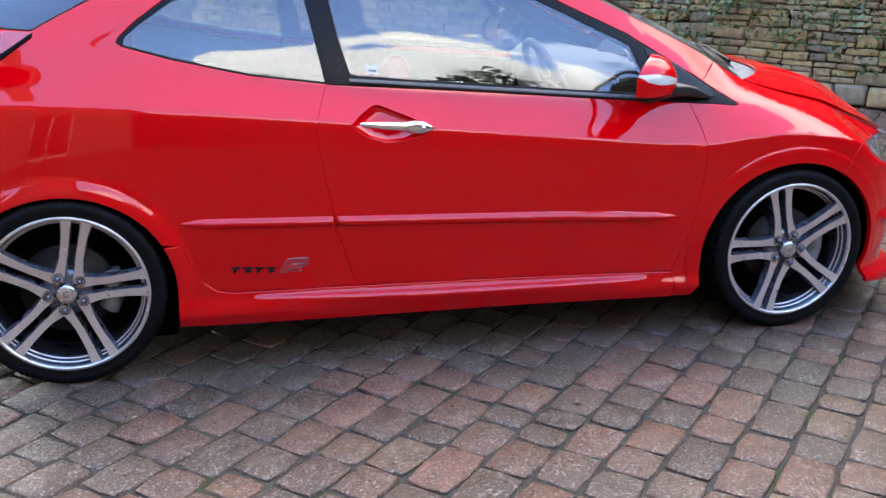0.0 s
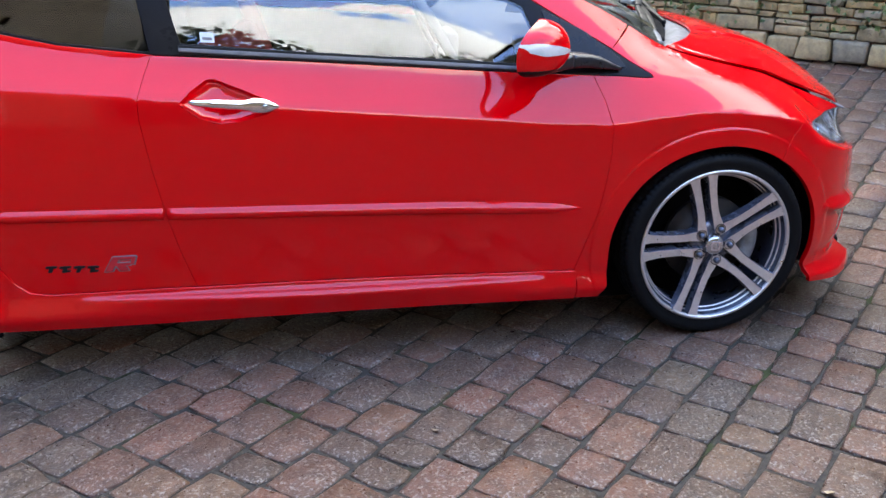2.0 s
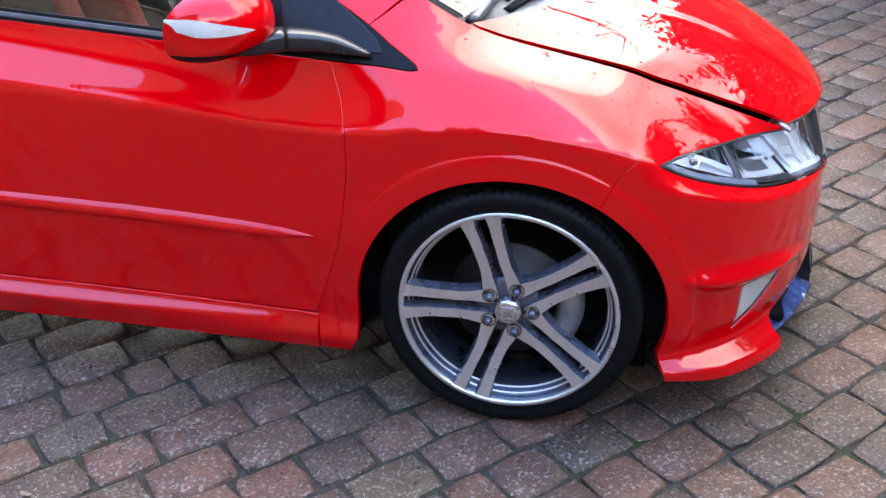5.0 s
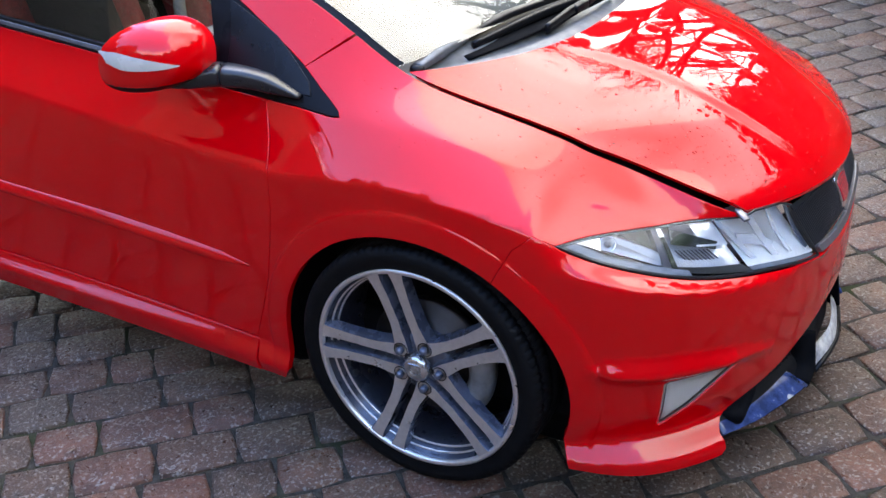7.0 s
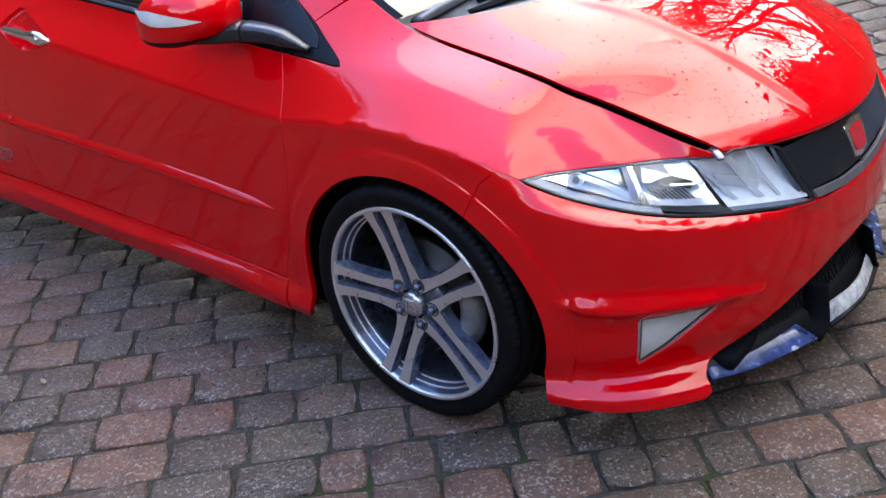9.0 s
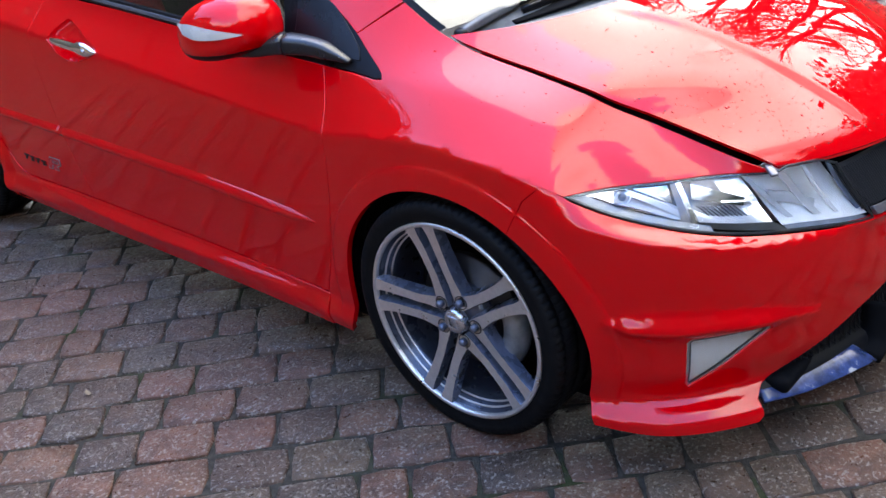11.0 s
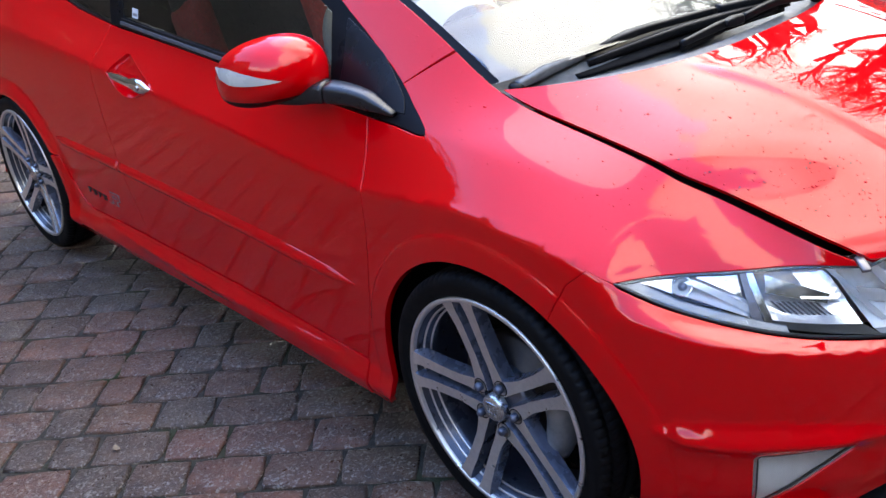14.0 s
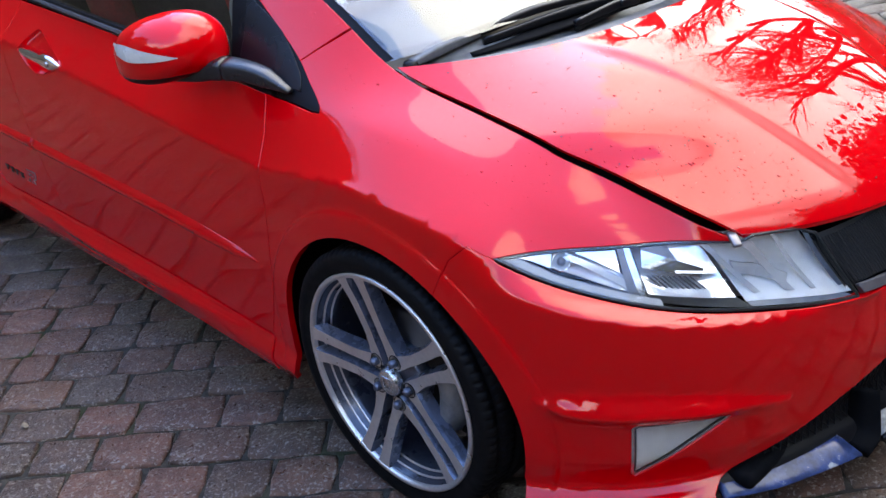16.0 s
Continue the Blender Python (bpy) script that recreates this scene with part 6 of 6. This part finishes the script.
def brick_mesh(length, width, seed):
    """A tumbled block: worn, uneven upper edges and a slightly domed face."""
    rng = random.Random(seed)
    hl, hw = length / 2, width / 2

    def ring(inset_, z, wob):
        pts = []
        for cx, cy in ((-1, -1), (0, -1), (1, -1), (1, 0), (1, 1), (0, 1), (-1, 1), (-1, 0)):
            corner = 0.007 if cx and cy else 0.0
            pts.append((cx * (hl - inset_ - corner) + rng.uniform(-wob, wob), cy * (hw - inset_ - corner) + rng.uniform(-wob, wob), z + rng.uniform(-wob, wob) * 0.4))
        return pts
    rings = [ring(0.0, -0.03, 0.001), ring(0.0, -0.006, 0.004), ring(0.002, -0.0018, 0.0038), ring(0.007, 0.0, 0.0035)]
    V = [p for r in rings for p in r] + [(0, 0, 0.0012)]
    F = [(i * 8 + j, i * 8 + (j + 1) % 8, (i + 1) * 8 + (j + 1) % 8, (i + 1) * 8 + j) for i in range(3) for j in range(8)]
    F += [(24 + j, 24 + (j + 1) % 8, 32) for j in range(8)]
    return np.array(V), F


def build_paving():
    rng = random.Random(5)
    kinds = [(l, k) for l in (0.125, 0.165, 0.205, 0.245) for k in range(6)]
    shapes = {key: brick_mesh(key[0] - 0.004, 0.1465, 10 * i) for i, key in enumerate(kinds)}
    meshes = {}
    for key, (V, F) in shapes.items():
        me = bpy.data.meshes.new("brick")
        me.from_pydata([tuple(v) for v in V], [], F)
        me.materials.append(BRICK)
        me.polygons.foreach_set("use_smooth", np.ones(len(me.polygons), dtype=bool))
        meshes[key] = me
    singles, rest_v, rest_f, count = [], [], [], 0
    for row in range(-108, 76):
        v = row * 0.150 + 0.033
        u = -13.5 + rng.uniform(0, 0.2)
        while u < 13.0:
            key = (rng.choice((0.125, 0.165, 0.165, 0.205, 0.205, 0.245)), rng.randrange(6))
            c = (u + key[0] / 2) * CU + v * CV
            u += key[0]
            x, y = c
            if not (-9.3 < x < 12.0 and -9.2 < y < 9 and x + y < 7.2):
                continue
            dz, tx, ty, tz = rng.uniform(-0.003, 0.003), rng.uniform(-1.1, 1.1), rng.uniform(-1.1, 1.1), rng.uniform(-1.2, 1.2)
            h = float(rise(x, y))
            s = math.degrees(math.atan2(float(rise(x + 0.05, y + 0.05)) - h, 0.0707))
            m = Matrix.Translation((x, y, h + dz)) @ pose(0, 0, 0, 0, 0, 45) @ pose(0, 0, 0, 0, -s, 0) @ pose(0, 0, 0, tx, ty, math.degrees(COURSE) - 45 + tz)
            near = -0.55 < x < 3.75 and -1.75 < y < -0.55
            if near and count < 300:
                count += 1
                singles.append((key, m))
            else:
                V, F = shapes[key]
                mm = np.array(m)
                n = build_paving.n
                rest_v.append(V @ mm[:3, :3].T + mm[:3, 3])
                rest_f += [tuple(i + n for i in f) for f in F]
                build_paving.n += len(V)
    ob = mesh_part("paving", np.vstack(rest_v), rest_f, BRICK)
    tagged(ob, "worn red-grey tumbled block paving", "paving", kind="stuff")
    holder = thing("block_paving", "tumbled red and grey paving blocks beside the car", "paving", kind="structure")
    for key, m in singles:
        o = new("brick", meshes[key])
        o.parent = holder
        o.matrix_local = m


build_paving.n = 0
build_paving()

# ---- stone retaining wall ----
WA = np.array((1, -1, 0)) / math.sqrt(2)
WN = np.array((-1, -1, 0)) / math.sqrt(2)
W0 = np.array((3.575, 3.575, 0.0))


def wall_at(a, z, out=0.0):
    """Along the wall, at a height, proud of its face."""
    p = W0 + a * WA + (out - 0.06 * (z - 0.3)) * WN
    return np.array((p[0], p[1], z))


def stone_mesh(w, h, d, seed, round_=0.012):
    rng = random.Random(seed)
    bm = bmesh.new()
    bmesh.ops.create_cube(bm, size=1.0)
    bmesh.ops.scale(bm, vec=(w, d, h), verts=bm.verts)
    for v in bm.verts:
        v.co += Vector((rng.uniform(-1, 1) * 0.06 * w, rng.uniform(-1, 1) * 0.008, rng.uniform(-1, 1) * 0.09 * h))
    bmesh.ops.bevel(bm, geom=list(bm.edges), offset=min(round_, 0.2 * h), segments=2, affect="EDGES", profile=0.6)
    return bm


def build_wall():
    V = np.array([wall_at(a, z, o) for o in (-0.03, -0.5) for z in (-0.2, 1.75) for a in (-7.5, 4.5)])
    core = mesh_part("wall_core", V, [(0, 1, 3, 2), (4, 6, 7, 5), (0, 2, 6, 4), (1, 5, 7, 3), (2, 3, 7, 6), (0, 4, 5, 1)], MORTAR, smooth=False)
    core.name = "wall_stone"
    tagged(core, "rubble sandstone retaining wall with earth joints", "wall", kind="structure")
    rng = random.Random(11)
    turn = Matrix((tuple(WA), tuple(-WN), (0, 0, 1))).transposed().to_4x4()
    n, z, course = 0, 0.30, 0
    spare_v, spare_f, base = [], [], 0
    while z < 1.3:
        h = 0.150 if course == 0 else rng.choice((0.040, 0.052, 0.062, 0.078, 0.10))
        a = -4.2 + rng.uniform(-0.2, 0)
        while a < 3.2:
            w = rng.uniform(0.15, 0.25) if course == 0 else rng.uniform(0.09, 0.30)
            cuts = [(h, 0.0)]
            if course and h > 0.07 and rng.random() < 0.5:
                k = rng.uniform(0.35, 0.65)
                cuts = [(h * k, 0.0), (h * (1 - k), h * k)]
            for hh, up in cuts:
                n += 1
                bm = stone_mesh(w - 0.012, hh - 0.009, 0.14, n, 0.02 if course == 0 else 0.011)
                zc = z + up + hh / 2
                m = Matrix.Translation(wall_at(a + w / 2, zc, -0.045 + rng.uniform(-0.014, 0.014) + (0.035 if course == 0 else 0))) @ turn @ pose(0, 0, 0, rng.uniform(-3, 3), rng.uniform(-2.5, 2.5), rng.uniform(-3, 3))
                if -0.7 < a < 2.4 and zc < 1.0:
                    o = part("stone", bm, STONE, core)
                    o.matrix_local = m
                else:
                    bmesh.ops.transform(bm, matrix=m, verts=bm.verts)
                    bm.verts.index_update()
                    spare_v += [tuple(v.co) for v in bm.verts]
                    spare_f += [tuple(base + v.index for v in f.verts) for f in bm.faces]
                    base = len(spare_v)
                    bm.free()
            a += w
        z += h
        course += 1
    tagged(mesh_part("stones", spare_v, spare_f, STONE, core), kind="stuff")


build_wall()


def leaves(name, centres, size, mat, seed, label, category, kind="stuff", droop=0.4):
    """Many small folded leaves round the given centres."""
    rng = np.random.default_rng(seed)
    n = len(centres)
    d = unit(rng.normal(size=(n, 3)) + (0, 0, 0.3))
    side = unit(np.cross(d, rng.normal(size=(n, 3))))
    nor = np.cross(d, side)
    L = (size * rng.uniform(0.6, 1.3, n))[:, None]
    c = np.asarray(centres)
    V = np.stack((c - d * L * 0.5, c + side * L * 0.34 + nor * L * 0.08, c + d * L * 0.5, c - side * L * 0.34 + nor * L * 0.08), axis=1).reshape(-1, 3)
    i = np.arange(n) * 4
    F = np.concatenate((np.stack((i, i + 1, i + 2), axis=1), np.stack((i, i + 2, i + 3), axis=1)))
    ob = mesh_part(name, V, F, mat, smooth=False)
    return tagged(ob, label, category, kind=kind)


def build_ivy():
    rng = np.random.default_rng(3)
    pts = []
    for k in range(330):
        a = rng.uniform(-4.5, 3.4)
        hang = 0.72 + 0.16 * math.sin(a * 2.3 + 1) + 0.10 * math.sin(a * 5.1)
        z = rng.uniform(hang - 0.12, 1.9)
        o = rng.uniform(-0.2, 0.16)
        m = 70
        q = rng.normal(size=(m, 3)) * (0.11, 0.09, 0.09)
        pts.append(wall_at(a, z, o) + q)
    leaves("ivy", np.vstack(pts), 0.042, IVY, 4, "dense green ivy hanging over the stone wall", "ivy")


build_ivy()


# ---- what stands round the yard and shows in the paint and glass ----
def branch_tree(base, height, seed, spread=0.55):
    rng = random.Random(seed)
    V, F = [], []

    def limb(p, d, length, r, depth):
        n = 5
        pts = [p]
        dd = d
        for k in range(n):
            dd = (dd + Vector((rng.uniform(-1, 1), rng.uniform(-1, 1), rng.uniform(-0.5, 0.9))) * 0.16).normalized()
            pts.append(pts[-1] + dd * (length / n))
        v, f = sweep([tuple(q) for q in pts], np.linspace(r, r * 0.55, n + 1), 6 if depth < 3 else 4, caps=False, up=(0.3, 0.2, 1))
        b = sum(len(x) for x in V)
        V.append(v)
        F.extend(tuple(i + b for i in q) for q in f)
        if depth >= 7:
            return
        for k in range(3 if depth < 4 else 2):
            t = rng.uniform(0.45, 1.0)
            q = pts[min(n, int(t * n + 0.5))]
            side = Vector((rng.uniform(-1, 1), rng.uniform(-1, 1), rng.uniform(-0.1, 0.8))).normalized()
            limb(q, (dd + side * spread * 1.5).normalized(), length * rng.uniform(0.58, 0.8), r * 0.55, depth + 1)

    limb(Vector(base), Vector((0, 0, 1)), height * 0.3, height * 0.022, 0)
    e = thing("tree", "bare winter tree with fine branching twigs", "tree", base)
    o = mesh_part("trunk", np.vstack(V) - np.array(base), F, BARK, e)
    return e


for k, (x, y, h) in enumerate(((4.4, 9.0, 13.0), (1.4, 8.8, 13.5), (-2.2, 9.5, 12.0), (2.9, 7.9, 10.5), (9.5, 6.0, 9.0), (6.0, -13.0, 9.5))):
    branch_tree((x, y, float(rise(x, y)) - 0.02), h, 3 + 5 * k)


def build_house():
    """The stone house behind the camera: walls with openings let in, slate roof, chimney."""
    h = thing("house", "dark stone house with slate roof and pale framed windows", "house", (-2.0, -9.3, 0))
    x0, x1, y0, y1, e, r = -2.2, 2.1, -3.0, 2.5, 7.0, 9.8
    holes = [(-1.7, -0.5, 0.9, 2.2), (0.4, 1.4, 0.0, 2.1), (-1.7, -0.5, 3.7, 4.9), (0.4, 1.5, 3.7, 4.9)]
    xs_, zs_ = sorted({x0, x1, *(v for q in holes for v in q[:2])}), sorted({0.0, e, *(v for q in holes for v in q[2:])})
    V, F = [], []
    for a, b in zip(xs_, xs_[1:]):
        for c, d in zip(zs_, zs_[1:]):
            if any(q[0] <= a and b <= q[1] and q[2] <= c and d <= q[3] for q in holes):
                continue
            n = len(V)
            V += [(a, y1, c), (b, y1, c), (b, y1, d), (a, y1, d), (a, y1 - 0.3, c), (b, y1 - 0.3, c), (b, y1 - 0.3, d), (a, y1 - 0.3, d)]
            F += [tuple(n + i for i in q) for q in ((0, 3, 2, 1), (4, 5, 6, 7), (0, 4, 7, 3), (1, 2, 6, 5), (3, 7, 6, 2), (0, 1, 5, 4))]
    ym = (y0 + y1) / 2
    for x in (x0, x1):
        n = len(V)
        V += [(x, y0, 0), (x, y1 - 0.3, 0), (x, y1 - 0.3, e), (x, ym, r), (x, y0, e)]
        F.append(tuple(n + i for i in range(5)))
    n = len(V)
    V += [(x0, y0, 0), (x1, y0, 0), (x1, y0, e), (x0, y0, e)]
    F.append((n, n + 1, n + 2, n + 3))
    mesh_part("wall", V, F, HOUSESTONE, h, smooth=False)
    o = 0.35
    s = (r - e) / (ym - y0)
    V = [(x, y, z + k) for k in (0.02, 0.16) for x in (x0 - o, x1 + o) for y, z in ((y0 - o, e - o * s), (ym, r), (y1 + o, e - o * s))]
    mesh_part("roof", V, [(6, 9, 10, 7), (7, 10, 11, 8), (0, 1, 4, 3), (1, 2, 5, 4), (0, 3, 9, 6), (2, 8, 11, 5), (0, 6, 7, 1), (1, 7, 8, 2), (3, 4, 10, 9), (4, 5, 11, 10)], ROOF, h, smooth=False)
    for a, b, c, d in holes:
        w = thing_part("window" if c else "door", h)
        part("pane", rounded_box((b - a, 0.03, d - c), 0.004, 1, ((a + b) / 2, y1 - 0.22, (c + d) / 2)), GLOSSBLACK if c else BARK, w)
        for cx, cz, sx, sz in ((a + 0.04, (c + d) / 2, 0.08, d - c), (b - 0.04, (c + d) / 2, 0.08, d - c), ((a + b) / 2, d - 0.04, b - a, 0.08), ((a + b) / 2, c + 0.04, b - a, 0.08), ((a + b) / 2, (c + d) / 2, 0.06, d - c)):
            part("frame", rounded_box((sx, 0.08, sz), 0.01, 1, (cx, y1 - 0.2, cz)), WHITEPAINT, w)
        if c:
            part("sill", rounded_box((b - a + 0.2, 0.2, 0.08), 0.015, 1, ((a + b) / 2, y1 - 0.04, c - 0.04)), HOUSESTONE, w)
    part("chimney", rounded_box((0.8, 0.6, 1.8), 0.03, 1, (-1.2, ym, r + 0.3)), HOUSESTONE, h)


HOUSESTONE = plain("dark_house_stone", (0.13, 0.11, 0.085), 0.9, vary=0.4, scale=6, relief=0.02)
WHITEPAINT = plain("dull_window_paint", (0.40, 0.40, 0.38), 0.4, vary=0.05)
build_house()


def hedge(name, x0, y0, x1, y1, height, thick, seed, n):
    """A dark hedge out of view that blocks low sky: stems inside, a skin of small leaves with gaps."""
    rng = np.random.default_rng(seed)
    e = thing(name, "dark evergreen hedge out of view, blocking the low sky", "hedge", (x0, y0, 0))
    d = np.array((x1 - x0, y1 - y0, 0.0))
    side = unit(np.cross(d, (0, 0, 1)))
    q = rng.uniform(0, 1, (n, 3))
    w = np.clip(rng.normal(0, 0.5, n), -1, 1)
    c = d * q[:, :1] + side * (w * thick / 2)[:, None] + np.stack((0 * w, 0 * w, height * q[:, 1] ** 0.7 * (1 + 0.12 * np.sin(q[:, 0] * 23)) + 0.02), axis=1)
    o = leaves("leaves", c, 0.16, HEDGE, seed, "", "", kind="")
    o.parent = e
    for k in ("label", "category", "kind"):
        if k in o:
            del o[k]
    q = np.linspace(0, 1, 40)
    ring = [(side * w_ * thick * 0.3)[None] + d * q[:, None] + np.stack((0 * q, 0 * q, z_ * height * (1 + 0.06 * np.sin(q * 23))), axis=1) for w_, z_ in ((-1, 0), (-1.1, 0.5), (-0.7, 0.9), (0.7, 0.9), (1.1, 0.5), (1, 0))]
    mesh_part("inner_growth", np.vstack(ring), [(r * 40 + i, r * 40 + i + 1, (r + 1) * 40 + i + 1, (r + 1) * 40 + i) for r in range(5) for i in range(39)], BARK, e)
    for k in range(14):
        p = d * (k + 0.5) / 14
        v, f = sweep([p, p + (0.05, 0.03, height * 0.4), p + (-0.04, 0.06, height * 0.85)], [0.06, 0.045, 0.015], 7)
        mesh_part("stem", v, f, BARK, e)


# unseen, raised until no low sky reflects in the door
hedge("hedge", -9.9, -13.5, -9.0, 5.0, 10.6, 2.0, 21, 30000)
hedge("hedge", 0.1, -9.8, 14.0, -9.6, 5.2, 1.6, 22, 22000)
# unseen, added to darken the bumper and the ground ahead of it
hedge("hedge", 9.8, -10.0, 10.4, 2.0, 5.8, 1.6, 23, 17000)
hedge("hedge", 4.2, 4.2, 0.4, 8.0, 2.1, 1.5, 24, 7000)
# unseen, raised to darken the low reflection in the bonnet
hedge("hedge", 10.0, -1.6, 4.2, 4.2, 3.5, 1.5, 25, 14000)


# ---- small things lying about ----
def litter(name, places, size, mat, seed, label, category, flatness=0.25):
    """Small curled flakes lying on what is under them; places are (x, y, z, up)."""
    rng = random.Random(seed)
    V, F = [], []
    for p, up in places:
        r = size * rng.uniform(0.5, 1.4)
        up = Vector(up).normalized()
        q = up.to_track_quat("Z", "Y").to_matrix() @ Matrix.Rotation(rng.uniform(0, 6.28), 3, "Z")
        n = len(V)
        w = rng.uniform(0.35, 0.8)
        for a, b, c in ((-1, 0, 0.1), (-0.3, -w, 0.0), (0.5, -w * 0.7, 0.05), (1, 0, flatness), (0.4, w * 0.8, 0.1), (-0.4, w * 0.9, flatness), (0, 0, 0.18)):
            V.append(tuple(Vector(p) + q @ Vector((a * r, b * r, c * r + 0.0006))))
        F += [(n + i, n + (i + 1) % 6, n + 6) for i in range(6)]
    ob = mesh_part(name, V, F, mat)
    return tagged(ob, label, category, kind="stuff")


SEED = plain("dark_wet_debris", (0.016, 0.008, 0.006), 0.7, vary=0.5, scale=200)
DRYLEAF = plain("dry_pale_leaf", (0.24, 0.18, 0.11), 0.8, vary=0.5, scale=60)
rng = random.Random(31)
spots = []
for k in range(150):
    a, b = rng.uniform(0.02, 0.75), rng.uniform(0.03, 0.97)
    p = bonnet_point(np.array([a, a + 0.01, a]), np.array([b, b, b + 0.01]))
    n = np.cross(p[1] - p[0], p[2] - p[0])
    n = n if n[2] > 0 else -n
    spots.append((tuple(p[0]), tuple(n)))
litter("bonnet_specks", spots, 0.0020, SEED, 4, "tiny dark seed husks scattered over the bonnet", "debris", 0.4)
spots = []
for k in range(420):
    if k < 300:
        q, w = rng.uniform(-3.5, 5.0), 5.02 - abs(rng.gauss(0, 0.16))
    else:
        q, w = rng.uniform(-3.5, 4.5), rng.uniform(-3.0, 4.8)
    x, y = (w + q) / math.sqrt(2), (w - q) / math.sqrt(2)
    if -0.75 < x < 3.5 and -0.88 < y < 0.88:
        continue
    spots.append(((x, y, float(rise(x, y)) + 0.005), (rng.uniform(-0.2, 0.2), rng.uniform(-0.2, 0.2), 1)))
litter("fallen_leaves", spots, 0.012, DRYLEAF, 8, "dry pale leaf scraps on the paving and along the wall foot", "leaves", 0.4)
